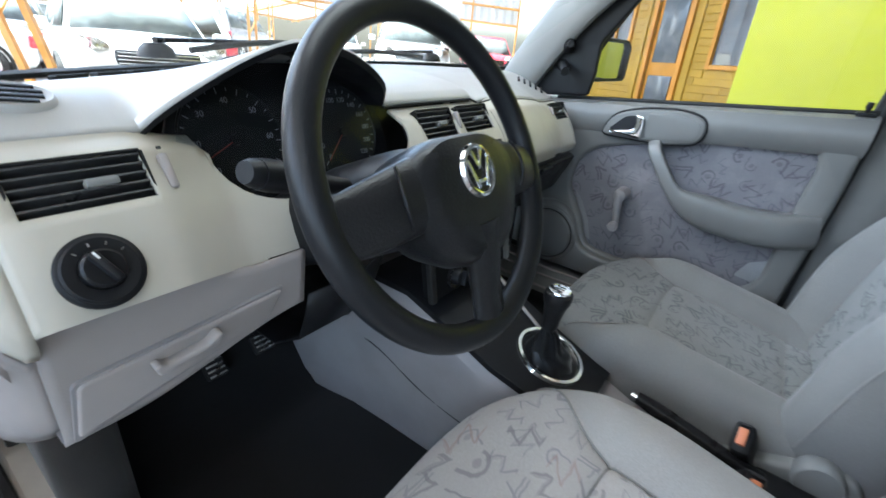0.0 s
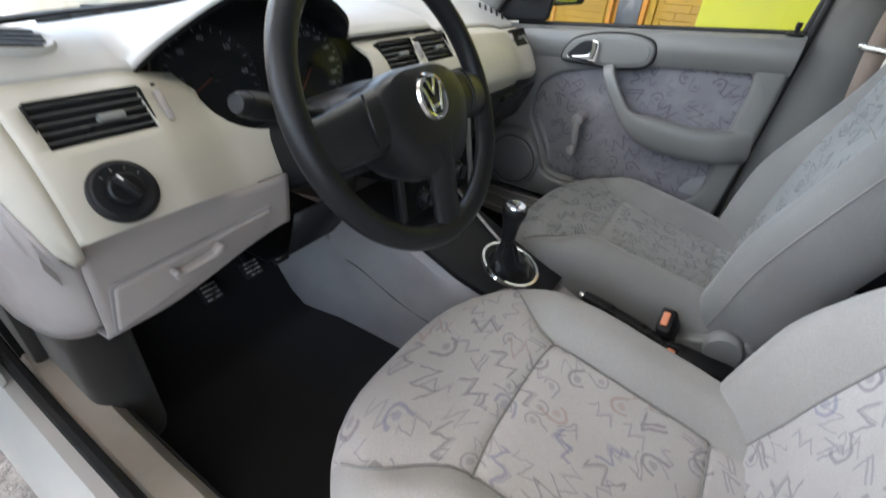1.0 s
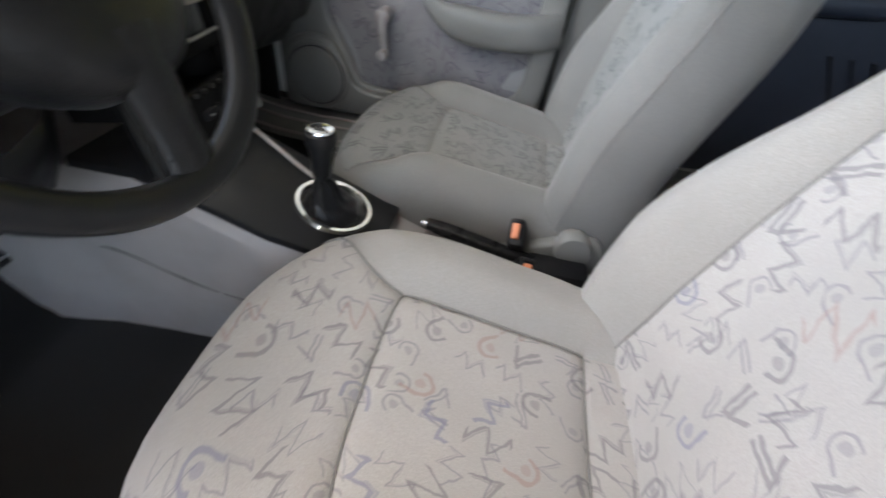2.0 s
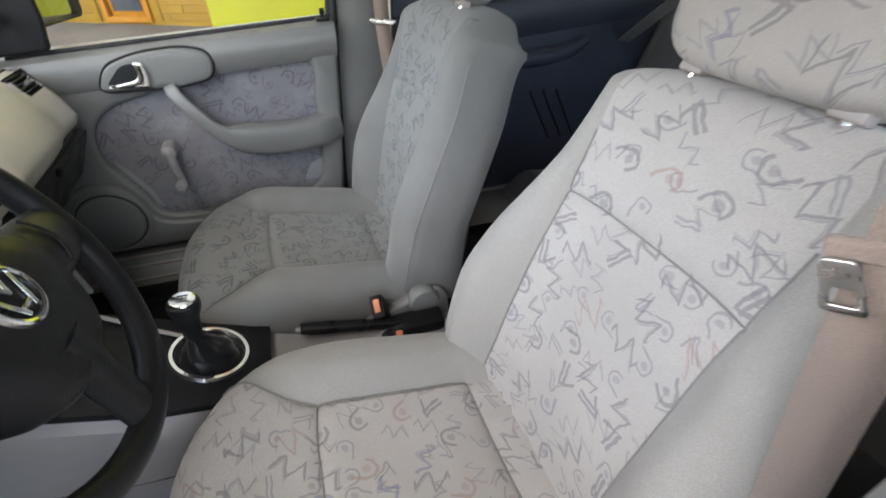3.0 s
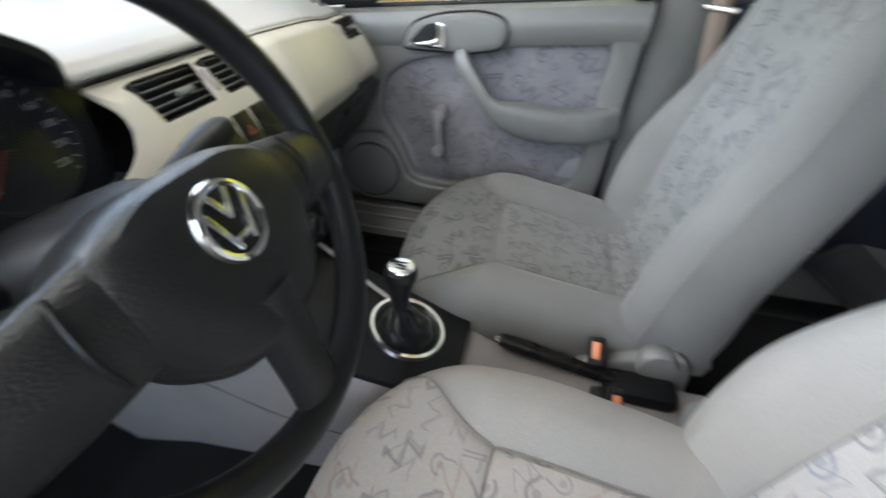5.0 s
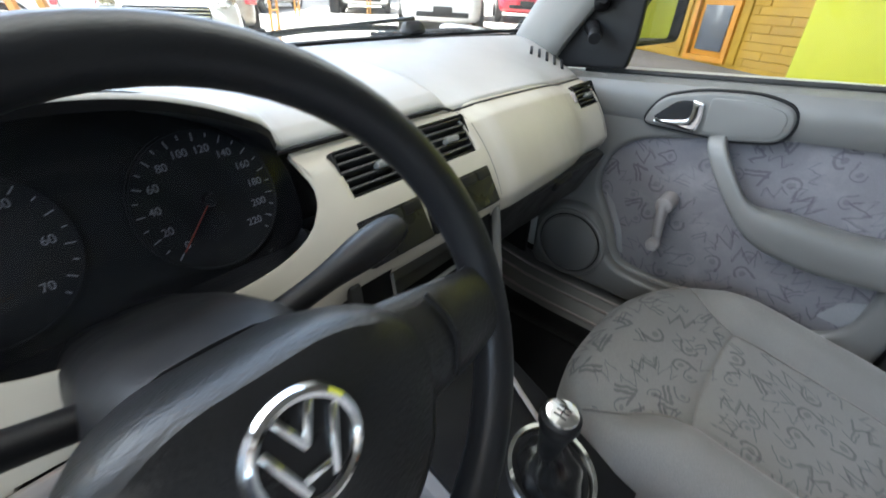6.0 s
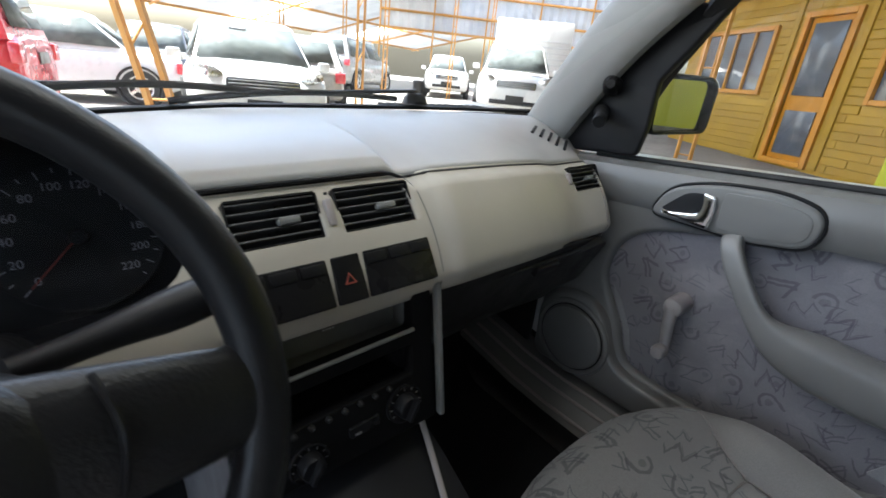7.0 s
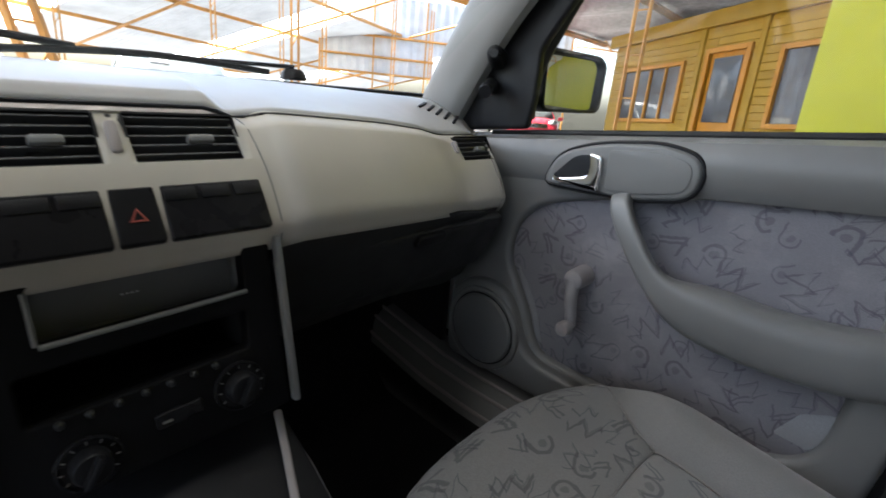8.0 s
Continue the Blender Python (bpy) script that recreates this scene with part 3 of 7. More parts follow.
def side_wall():
    """Firewall, footwell sides, rear quarter, tailgate, roof: the shell that closes the car."""
    for s in (-1, 1):
        bm = boxed((s * 0.672, 0.985, 0.62), (0.05, 0.13, 0.66), 0.01)
        tagged(part("hinge_pillar", bm, M["body"]), "pale silver painted hinge pillar", "car body", kind="structure")
        # passenger side in black carpet: the footwell shadow is put into its colour
        bm = boxed((s * 0.64, 0.835 if s > 0 else 0.91, 0.58), (0.02, 0.31 if s > 0 else 0.16, 0.6), 0.006)
        tagged(part("footwell_side", bm, M["carpet"] if s > 0 else M["carpetgrey"]), "carpeted footwell side", "trim panel", kind="structure")
    bm = boxed((-0.585, 0.80, 0.39), (0.09, 0.26, 0.3), 0.04, segs=4)
    tagged(part("kick_panel", bm, M["carpetgrey"]), "brown-grey moulded kick panel beside the pedals", "trim panel", kind="structure")
    bm = boxed((0, 1.04, 0.55), (1.3, 0.03, 0.64), 0.0)
    tagged(part("firewall", bm, M["carpet"]), "black carpeted firewall", "car body", kind="structure")
    # roof with lining, curved
    xs, ys = steps(-0.56, 14, 0.56), steps(-2.1, 26, 0.32)

    def f(dz):
        return lambda x, y: (x, y, 1.43 + dz - 0.10 * (x / 0.56) ** 4 - 0.06 * sstep(0.0, 0.35, y) - 0.05 * sstep(-1.6, -2.1, y))
    tagged(thicken(part("roof_lining", grid_mesh(xs, ys, f(-0.02)), M["headliner"]), 0.01), "grey cloth roof lining", "ceiling", kind="structure")
    tagged(thicken(part("roof_skin", grid_mesh(xs, ys, f(0.012)), M["body"]), 0.004), "pale silver car roof", "car body", kind="structure")
    # tailgate and boot floor
    tagged(part("tailgate", boxed((0, -2.2, 0.75), (1.25, 0.05, 0.8), 0.02), M["reardoor"]), "grey tailgate lining", "car body", kind="structure")
    tagged(part("boot_floor", boxed((0, -1.8, 0.45), (1.3, 0.85, 0.03), 0.0), M["carpet"]), "black boot carpet", "floor", kind="structure")
    for s in (-1, 1):
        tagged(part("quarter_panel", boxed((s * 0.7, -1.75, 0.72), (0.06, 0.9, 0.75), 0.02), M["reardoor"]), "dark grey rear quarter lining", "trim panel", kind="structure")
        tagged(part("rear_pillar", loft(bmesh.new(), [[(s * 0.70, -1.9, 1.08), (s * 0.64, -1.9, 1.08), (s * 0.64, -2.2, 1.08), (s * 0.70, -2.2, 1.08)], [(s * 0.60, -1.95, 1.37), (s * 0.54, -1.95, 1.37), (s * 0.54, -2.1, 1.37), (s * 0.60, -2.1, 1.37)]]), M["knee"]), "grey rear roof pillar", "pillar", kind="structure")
    # dark opaque pane, added out of view to block light from behind
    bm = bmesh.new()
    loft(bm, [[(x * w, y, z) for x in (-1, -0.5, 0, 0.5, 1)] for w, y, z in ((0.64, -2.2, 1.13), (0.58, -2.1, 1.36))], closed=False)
    tagged(thicken(part("tailgate_light_block", bm, M["car_glass"]), 0.004), "dark pane added to keep rear light out", "car window", kind="structure")
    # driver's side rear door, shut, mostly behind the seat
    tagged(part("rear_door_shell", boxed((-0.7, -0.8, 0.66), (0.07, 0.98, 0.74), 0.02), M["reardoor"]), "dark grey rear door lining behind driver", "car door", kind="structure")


side_wall()


def roof_rail(s):
    """A pillar, cant rail, B pillar of one side: pale grey lining."""
    t = thing("roof_pillars", "pale grey lined windscreen pillar and roof rail", "pillar", at=(s * 0.66, 0.5, 0.95), kind="structure")
    path = smooth_line([(s * 0.64, 0.755, 0.905), (s * 0.632, 0.70, 0.99), (s * 0.618, 0.595, 1.125), (s * 0.6, 0.47, 1.235), (s * 0.583, 0.34, 1.315), (s * 0.57, 0.18, 1.365), (s * 0.565, -0.3, 1.385), (s * 0.565, -1.0, 1.385), (s * 0.57, -2.0, 1.34)], 6)
    path = [p - Vector((0, (0.1 * sstep(1.34, 0.95, p.z) if s < 0 and p.y > 0 else 0.0), 0)) for p in path]
    bm = bmesh.new()
    rings = []
    for i, p in enumerate(path):
        d = (path[min(i + 1, len(path) - 1)] - path[max(i - 1, 0)]).normalized()
        side = Vector((s, 0, 0))
        side = (side - d * side.dot(d)).normalized()
        nrm = d.cross(side).normalized() * -s
        w = 0.056 - 0.014 * sstep(14, 30, i)
        ring = []
        for q in range(14):
            a = 2 * math.pi * q / 14
            ca, sa = math.cos(a), math.sin(a)
            ring.append(p + side * 0.03 * math.copysign(abs(ca) ** 0.7, ca) + nrm * w * math.copysign(abs(sa) ** 0.7, sa))
        rings.append(ring)
    loft(bm, rings)
    part("pillar_lining", bm, M["pillar"], t, "pale grey moulded lining")
    # B pillar
    bm = bmesh.new()
    rr = []
    for z, x, y0, y1 in ((0.28, 0.672, -0.27, -0.088), (0.6, 0.675, -0.262, -0.098), (0.95, 0.67, -0.255, -0.112), (1.05, 0.658, -0.25, -0.118), (1.2, 0.628, -0.25, -0.13), (1.37, 0.578, -0.27, -0.135)):
        rr.append([(s * x, y0, z), (s * (x - 0.012), y0 + 0.02, z), (s * (x - 0.012), y1 - 0.02, z), (s * x, y1, z), (s * (x + 0.04), y1, z), (s * (x + 0.04), y0, z)])
    loft(bm, rr)
    part("centre_pillar", bm, M["doorgrey"], t, "grey moulded plastic")
    if s < 0:
        bm = bmesh.new()
        loft(bm, [[(x + dx, y + dy, z) for dx, dy in ((0.0, -0.06), (0.008, -0.035), (0.006, -0.012), (-0.01, 0.0), (-0.045, 0.0), (-0.045, -0.06))] for x, y, z in ((-0.622, -0.12, 0.35), (-0.622, -0.135, 0.8), (-0.624, -0.14, 0.98), (-0.634, -0.145, 1.01))])
        part("pillar_trim", bm, M["doorgrey"], t, "grey lower pillar trim")
    line = [(s * 0.66, -0.08, 0.3), (s * 0.66, -0.088, 0.6), (s * 0.66, -0.106, 0.96), (s * 0.645, -0.122, 1.2), (s * 0.59, -0.125, 1.37)]
    part("pillar_seal", tubed(smooth_line(line, 5), 0.008, 8), M["rubber"], t, "black rubber seal")
    return t


roof_rail(-1)
roof_rail(1)


def skew(x):
    """The glass foot runs further back on the driver's side."""
    return 0.27 * max(0.0, -x)


def windscreen():
    t = thing("windscreen", "clear laminated windscreen with black edge", "windscreen", at=(0, 0.88, 0.955), kind="structure")
    xs, ys = steps(-1, 16, 1), steps(0, 8, 1)

    def f(u, v):
        x = u * (0.66 - 0.08 * v)
        return (x, 0.895 - 0.1 * u * u - skew(x) * (1 - v) - 0.6 * v + 0.04 * v * u * u, 0.955 + 0.405 * v)
    ob = part("glass", grid_mesh(xs, ys, f), M["glass"], t)
    ob.visible_shadow = False
    edge = [f(u, 0.0) for u in steps(-1, 20, 1)]
    part("lower_edge", tubed([Vector(p) + Vector((0, 0.0, 0.004)) for p in edge], 0.009, 6, flat=0.5), M["rubber"], t, "black glazed edge")
    return t


windscreen()


def cowl_and_bonnet():
    xs, ys = steps(-0.7, 20, 0.7), steps(0, 3, 1)
    ob = part("scuttle_panel", grid_mesh(xs, ys, lambda x, v: (x, 0.905 - 0.1 * (x / 0.66) ** 2 - skew(x) * (1 - 0.1 * v) + (0.03 + 0.1 * sstep(-0.1, 0.3, x)) * v, 0.95 - 0.015 * v + 0.006 * math.sin(70 * x) * v * (1 - v))), M["black"])
    tagged(thicken(ob, 0.01), "black plastic scuttle panel below the windscreen", "car body", kind="structure")
    ys = steps(0, 12, 1)
    ob = part("bonnet", grid_mesh(xs, ys, lambda x, v: (x, 0.93 + 0.1 * sstep(-0.1, 0.3, x) * (1 - v) - 0.1 * (x / 0.66) ** 2 - 0.9 * skew(x) * (1 - v) + v * 0.94, 0.93 - 0.16 * v * v - 0.05 * (x / 0.7) ** 4 - 0.03 * v)), M["body"])
    tagged(thicken(ob, 0.01), "pale silver painted bonnet", "bonnet", kind="structure")
    for i in range(14):
        x = 0.34 + i * 0.018
        tagged(part("cowl_slot", boxed((x, 0.955 - 0.1 * (x / 0.66) ** 2 + 0.02, 0.953), (0.01, 0.045, 0.008), 0.002), M["rubber"]), "black intake slot in the scuttle panel", "vent slot", "slots in the scuttle panel")


cowl_and_bonnet()


def wiper(pivot, tip, name="windscreen_wiper"):
    t = thing(name, "black windscreen wiper arm resting at the glass foot", "wiper", at=pivot)
    p, q = Vector(pivot), Vector(tip)
    part("pivot_cap", lathe([(0.0, 0.02), (0.014, 0.019), (0.022, 0.012), (0.026, 0.0)], Matrix.Translation(p - Vector((0, 0, 0.008)))), M["black"], t)
    mid = p.lerp(q, 0.35) + Vector((0, 0, 0.014))
    part("arm", tubed(smooth_line([p + Vector((0, 0, 0.015)), mid, p.lerp(q, 0.62) + Vector((0, 0, 0.012))], 8), [0.007 - 0.003 * i / 16 for i in range(17)], 8, flat=0.6), M["black"], t)
    a, b = p.lerp(q, 0.12), q
    part("blade", tubed([a.lerp(b, k / 10) + Vector((0, -0.012, 0.002 + 0.012 * math.sin(math.pi * k / 10))) for k in range(11)], 0.0042, 6, flat=1.2), M["rubber"], t)
    return t


wiper((0.36, 0.868, 0.975), (-0.08, 0.885, 0.966))
wiper((-0.35, 0.815, 0.975), (0.037, 0.888, 0.982))

# ---- dashboard ----
FAS = frame_of((0, 0.521, 0.865), (1, 0, 0), (0, 0.54, 0.84))
ARCH_X, ARCH_W = -0.335, 0.15


def fas_w(x, v):
    """How far the fascia stands towards the seats."""
    w = 0.034 * sstep(-0.42, -0.52, x) - 0.02 * sstep(0.3, 0.5, x) + 0.022 * sstep(-0.24, -0.12, x) * sstep(0.42, 0.1, x)
    w -= 0.02 * sstep(-0.6, -0.66, x) + 0.05 * sstep(0.565, 0.625, x)
    w += 0.012 * math.sin(math.pi * min(1, max(0, (v + 0.094) / 0.151))) - 0.006
    w -= 0.02 * sstep(0.035, 0.075, v)
    w += 0.012 * sstep(0.12, 0.15, x) * sstep(0.48, 0.4, x)
    w -= 0.02 * sstep(-0.07, -0.094, v) * sstep(-0.2, -0.12, x)
    return w


def on_fascia(x, v, lift=0.0):
    return FAS @ Vector((x, v, fas_w(x, v) + lift))


VENTS = ((-0.604, -0.508, -0.005, 0.037), (-0.106, -0.017, 0.004, 0.05), (0.006, 0.1, 0.004, 0.05), (0.487, 0.573, 0.004, 0.046))


def arch_top(x):
    """The height at which the fascia is cut away for the instruments, as v."""
    d = abs(x + 0.287) / 0.15
    return 0.066 if d >= 1 else 0.066 - 0.102 * (1 - d ** 3.2) ** (1 / 3.2)


DASH = thing("dashboard", "beige and grey plastic dashboard with round-edged air vents", "dashboard", at=(0, 0.6, 0.79))


def fascia():
    t = DASH
    cuts = [v for a in VENTS for v in a[:2]] + [-0.437, -0.137]
    lines = [-0.622] + [round(-0.672 + 0.0112 * i, 4) for i in range(5, 116)]
    lines = sorted([l for l in lines if all(abs(l - c) > 0.004 for c in cuts)] + cuts + [-0.436, -0.434, -0.431, -0.138, -0.14, -0.143])
    vs = [-0.094, -0.09, -0.085, -0.08, -0.075, -0.07, -0.06, -0.04, -0.027, -0.015, -0.006, 0.0, 0.001, 0.01, 0.02, 0.03, 0.036, 0.038, 0.043, 0.05, 0.056, 0.061, 0.064, 0.066]

    def f(x, v):
        top = arch_top(x)
        if top < 0.066:
            v = -0.094 + (v + 0.094) * (top + 0.094) / 0.16
        low = v < -0.092
        if v < 0:
            v *= 1 - 0.08 * sstep(0.3, 0.62, x)
        p = on_fascia(x, v)
        if low:
            p = p + Vector((0, 0.012, 0))
        return p

    def keep(x, v):
        return not any(a < x < b and c < v < d for a, b, c, d in VENTS)
    ob = part("fascia_shell", grid_mesh(lines, vs, f, keep), M["fascia"], t, "beige fine-grained plastic", angle=60)
    thicken(ob, 0.004)
    for a, b, c, d in VENTS:
        cx, cv, w, h = (a + b) / 2, (c + d) / 2, b - a, d - c
        lift = fas_w(cx, cv)
        m = FAS @ Matrix.Translation((cx, cv, lift))
        bm = bmesh.new()
        box(bm, (0, 0, -0.035), (w + 0.004, h + 0.004, 0.004))
        for sx, sy, cxx, cyy in ((w, 0.002, 0, h / 2 + 0.001), (w, 0.002, 0, -h / 2 - 0.001), (0.002, h, w / 2 + 0.001, 0), (0.002, h, -w / 2 - 0.001, 0)):
            box(bm, (cxx, cyy, -0.017), (sx, sy, 0.034))
        bm.transform(m)
        vent = part("air_vent", bm, M["black"], t, "black louvred air vent")
        n = 5
        for i in range(n):
            y = -h / 2 + h * (i + 0.5) / n
            part("slat", boxed((0, 0, 0), (w - 0.001, 0.0026, 0.016), 0.0008, m @ pose(0, y, -0.0095, -18, 0, 0)), M["vent_slat"], vent)
        if w > 0.05:
            part("slider", boxed((0.012, 0, 0), (min(0.03, w * 0.26), 0.0085, 0.012), 0.003, m @ pose(0, -0.002, -0.002)), M["doordark"], vent, "grey slider tab")
    for x, v, h in ((-0.49, 0.016, 0.034), (-0.0055, 0.026, 0.03), (0.476, 0.026, 0.022)):
        w = part("thumb_wheel", boxed((0, 0, 0), (0.009, h, 0.01), 0.003, FAS @ Matrix.Translation((x, v, fas_w(x, v) + 0.001))), M["knee"], t, "grey ridged thumb wheel")
        for k in (-1, 1):
            part("wheel_mark", boxed((0, 0, 0), (0.004, 0.003, 0.001), 0, FAS @ Matrix.Translation((x + 0.0005, v + k * (h / 2 + 0.006), fas_w(x, v) + 0.0008))), M["glove"], t)
    # groove lines either side of the middle, and the airbag door seam
    part("groove", tubed([on_fascia(0.114 + 0.006 * math.sin(k / 12 * 1.5), 0.06 - 0.152 * k / 12, 0.0) for k in range(13)], 0.0009, 6), M["doordark"], t)
    part("groove", tubed([on_fascia(0.56, 0.0 - 0.09 * k / 6, 0.0004) for k in range(7)], 0.0008, 6), M["knee"], t)
    return t


fascia()


def light_switch():
    c = Vector((-0.57, -0.056, fas_w(-0.57, -0.056)))
    m = FAS @ Matrix.Translation(c) @ Matrix.Scale(0.8, 4)
    t = thing("headlamp_switch", "round black rotary headlamp switch in beige fascia", "switch", at=m.translation)
    part("collar", lathe([(0.0385, -0.004), (0.0385, 0.003), (0.037, 0.005), (0.034, 0.006)], m, 40), M["black"], t, "black outer ring")
    part("bezel", lathe([(0.0345, -0.002), (0.0345, 0.007), (0.032, 0.009), (0.021, 0.008), (0.021, 0.006), (0.0, 0.006)], m, 40), M["black"], t)
    part("knob", lathe([(0.0205, 0.005), (0.0195, 0.016), (0.017, 0.0185), (0, 0.019)], m, 32), M["gloss"], t)
    part("grip", boxed((0, 0, 0.022), (0.009, 0.036, 0.014), 0.003, m @ pose(0, 0, 0, 0, 0, 25)), M["black"], t)
    part("pointer", boxed((0, 0.013, 0.0292), (0.002, 0.008, 0.001), 0, m @ pose(0, 0, 0, 0, 0, 25)), M["white"], t, "white line")
    for k in range(4):
        a = radians(130 - 32 * k)
        part("symbol", boxed((0, 0, 0.0094), (0.004, 0.0016, 0.0006), 0, m @ pose(0.0265 * math.cos(a), 0.0265 * math.sin(a), 0, 0, 0, math.degrees(a))), M["steel"], t, "pale symbol")
    return t


light_switch()


def dash_top():
    """Grey vinyl top with the hood swell over the instruments."""
    xs = steps(-0.665, 24, -0.43, 26, -0.19, 20, 0.0, 4, 0.084, 8, 0.112, 24, 0.655)
    vs = steps(0, 4, 0.06, 6, 0.2, 16, 1)

    def hood(x):
        if x < ARCH_X:
            d = (ARCH_X - x) / 0.155
            return 0.0 if d >= 1 else (1 - d ** 1.6) ** 0.9
        d = (x - ARCH_X) / 0.185
        return 0.0 if d >= 1 else (1 - d ** 2.2) ** 0.62

    def f(x, v):
        front = on_fascia(x, 0.062, 0.002)
        h = hood(x)
        y0, z0 = front.y + 0.004, front.z + 0.003
        y0 = y0 - h * 0.075
        z0 = z0 + h * 0.105
        y1 = 0.885 - 0.1 * (x / 0.66) ** 2 - skew(x)
        z1 = 0.957 - 0.008 * (x / 0.66) ** 2
        y = y0 + (y1 - y0) * v
        swell = 0.012 * math.sin(math.pi * v) + (0.009 + 0.006 * sstep(0.0, 0.05, v)) * sstep(0.11, 0.088, x) * sstep(-0.2, -0.15, x) * (1 - sstep(0.1, 0.6, v))
        z = z0 + (z1 - z0) * (1 - (1 - v) ** 1.6) + swell * (1 - h * 0.6)
        if v == 0:
            z -= 0.004
        return (x, y, z)
    t = DASH
    ob = part("top_pad", grid_mesh(xs, vs, f), M["dashtop"], t, "mid grey grained vinyl top", angle=50)
    thicken(ob, 0.006)
    part("pad_joint", tubed([Vector(f(x, 0.0)) + Vector((0, -0.003, -0.001)) for x in steps(-0.15, 50, 0.62)], 0.0022, 6), M["black"], t, "dark shadow joint below the pad")
    # demister slots at the windscreen foot and the corner speaker slots
    for i in range(7):
        x = -0.5 + 0.042 * i
        p = Vector(f(x, 0.86))
        part("demister_slot", boxed((0, 0, 0.001), (0.036, 0.013, 0.004), 0.001, frame_of(p + Vector((0, 0, 0.001)), Vector(f(x + 0.01, 0.86)) - p, Vector(f(x, 0.88)) - p)), M["black"], t)
    for i in range(5):
        p = Vector(f(0.524 + 0.0085 * i, 0.4 - 0.06 * i))
        part("corner_slot", boxed((0, 0, 0.001), (0.042, 0.006, 0.004), 0.001, frame_of(p, Vector(f(0.534 + 0.0085 * i, 0.43 - 0.06 * i)) - p, Vector(f(0.522 + 0.0085 * i, 0.45 - 0.06 * i)) - p)), M["black"], t)
    # round side-window outlet by the driver's corner
    p = Vector(f(-0.57, 0.4))
    m = frame_of(p, Vector(f(-0.56, 0.4)) - p, Vector(f(-0.57, 0.42)) - p) @ pose(0, 0, -0.0005, 0, 0, -20)
    o = part("side_outlet", panelless(0.034, 0.024, m), M["dashtop"], t, "grey oval demister outlet")
    for k in range(4):
        part("outlet_slot", boxed((0, -0.0135 + 0.009 * k, 0.0045), (0.054 - 0.009 * abs(k - 1.5), 0.0045, 0.003), 0.0005, m), M["black"], o)
    # black inner lip and tunnel of the hood
    rim = [Vector(f(x, 0.0)) for x in steps(-0.489, 30, -0.152)]
    rings = [rim, [p + Vector((0, 0.004, -0.008)) for p in rim], [Vector((p.x * 0.94 - 0.02, 0.60, 0.87 + (p.z - 0.87) * 0.82)) for p in rim]]
    bm = bmesh.new()
    loft(bm, rings, closed=False)
    part("hood_lining", bm, M["black"], t, "black hood lining")
    return t


def panelless(a, b, m):
    bm = lathe([(0.0, 0.004), (0.8, 0.004), (0.92, 0.005), (1.0, 0.002), (1.02, -0.004)], None, 36)
    bmesh.ops.scale(bm, vec=(a, b, 1), verts=bm.verts)
    bm.transform(m)
    return bm


dash_top()


def instruments():
    t = thing("instrument_cluster", "black instrument cluster with white dial figures", "instrument cluster", at=(ARCH_X, 0.57, 0.84))
    m = frame_of((-0.295, 0.585, 0.91), (1, 0, 0), (0, 0.36, 0.93))
    out = rounded([(-0.175, -0.095), (0.17, -0.095), (0.165, 0.02), (0.07, 0.085), (-0.08, 0.085), (-0.16, 0.02)], [0.05, 0.05, 0.05, 0.06, 0.06, 0.05], 6)
    panel("dial_plate", [out], m, 0.01, 0.002, M["black"], t, "matt black dial plate")
    for cx, cy, r, marks, needle, nums in ((-0.085, -0.015, 0.066, 22, 205, ("10", "20", "30", "40", "50", "60", "70")), (0.08, -0.022, 0.066, 24, 225, ("0", "20", "40", "60", "80", "100", "120", "140", "160", "180", "200", "220"))):
        g = m @ Matrix.Translation((cx, cy, 0.002))
        dial = part("dial", lathe([(r, -0.001), (r, 0.0015), (r - 0.002, 0.0015), (r - 0.003, 0.0), (0, 0.0)], g, 40), M["black"], t, "dark round dial")
        for k in range(marks):
            a = radians(225 - 270 * k / (marks - 1))
            ln = 0.007 if k % 2 == 0 else 0.004
            part("tick", boxed((r - 0.005 - ln / 2, 0, 0.0006), (ln, 0.001, 0.0006), 0, g @ pose(0, 0, 0, 0, 0, math.degrees(a))), M["dial_print"], dial)
        for k, txt in enumerate(nums):
            a = radians(225 - 270 * k / (len(nums) - 1))
            figure(txt, 0.0098, g @ Matrix.Translation(((r - 0.02) * math.cos(a), (r - 0.02) * math.sin(a), 0.0008)), M["dial_print"], dial)
        part("needle", boxed((0.5 * r * 0.8, 0, 0.003), (0.8 * r, 0.0011, 0.001), 0, g @ pose(0, 0, 0, 0, 0, needle)), M["needle"], dial, "red needle")
        part("needle_hub", lathe([(0.007, 0.0), (0.006, 0.005), (0, 0.0055)], g, 20), M["black"], dial)
    part("lower_shroud", boxed((-0.29, 0.565, 0.818), (0.33, 0.1, 0.012), 0.004), M["black"], t, "black lower shroud")
    # clear cover
    cov = panel("clear_cover", [out], m @ Matrix.Translation((0, -0.003, 0.03)), 0.002, 0.0005, M["dial_cover"], t)
    cov.visible_shadow = False
    return t


def figure(txt, size, m, material, parent, name="figure"):
    cu = bpy.data.curves.new(name, "FONT")
    cu.body, cu.size, cu.align_x, cu.align_y, cu.extrude = txt, size, "CENTER", "CENTER", 0.0002
    tmp = bpy.data.objects.new("tmp", cu)
    scene.collection.objects.link(tmp)
    me = bpy.data.meshes.new_from_object(tmp.evaluated_get(bpy.context.evaluated_depsgraph_get()))
    bpy.data.objects.remove(tmp)
    bpy.data.curves.remove(cu)
    me.materials.clear()
    me.transform(m)
    return mesh_part(name, me, material, parent, "", False)


instruments()


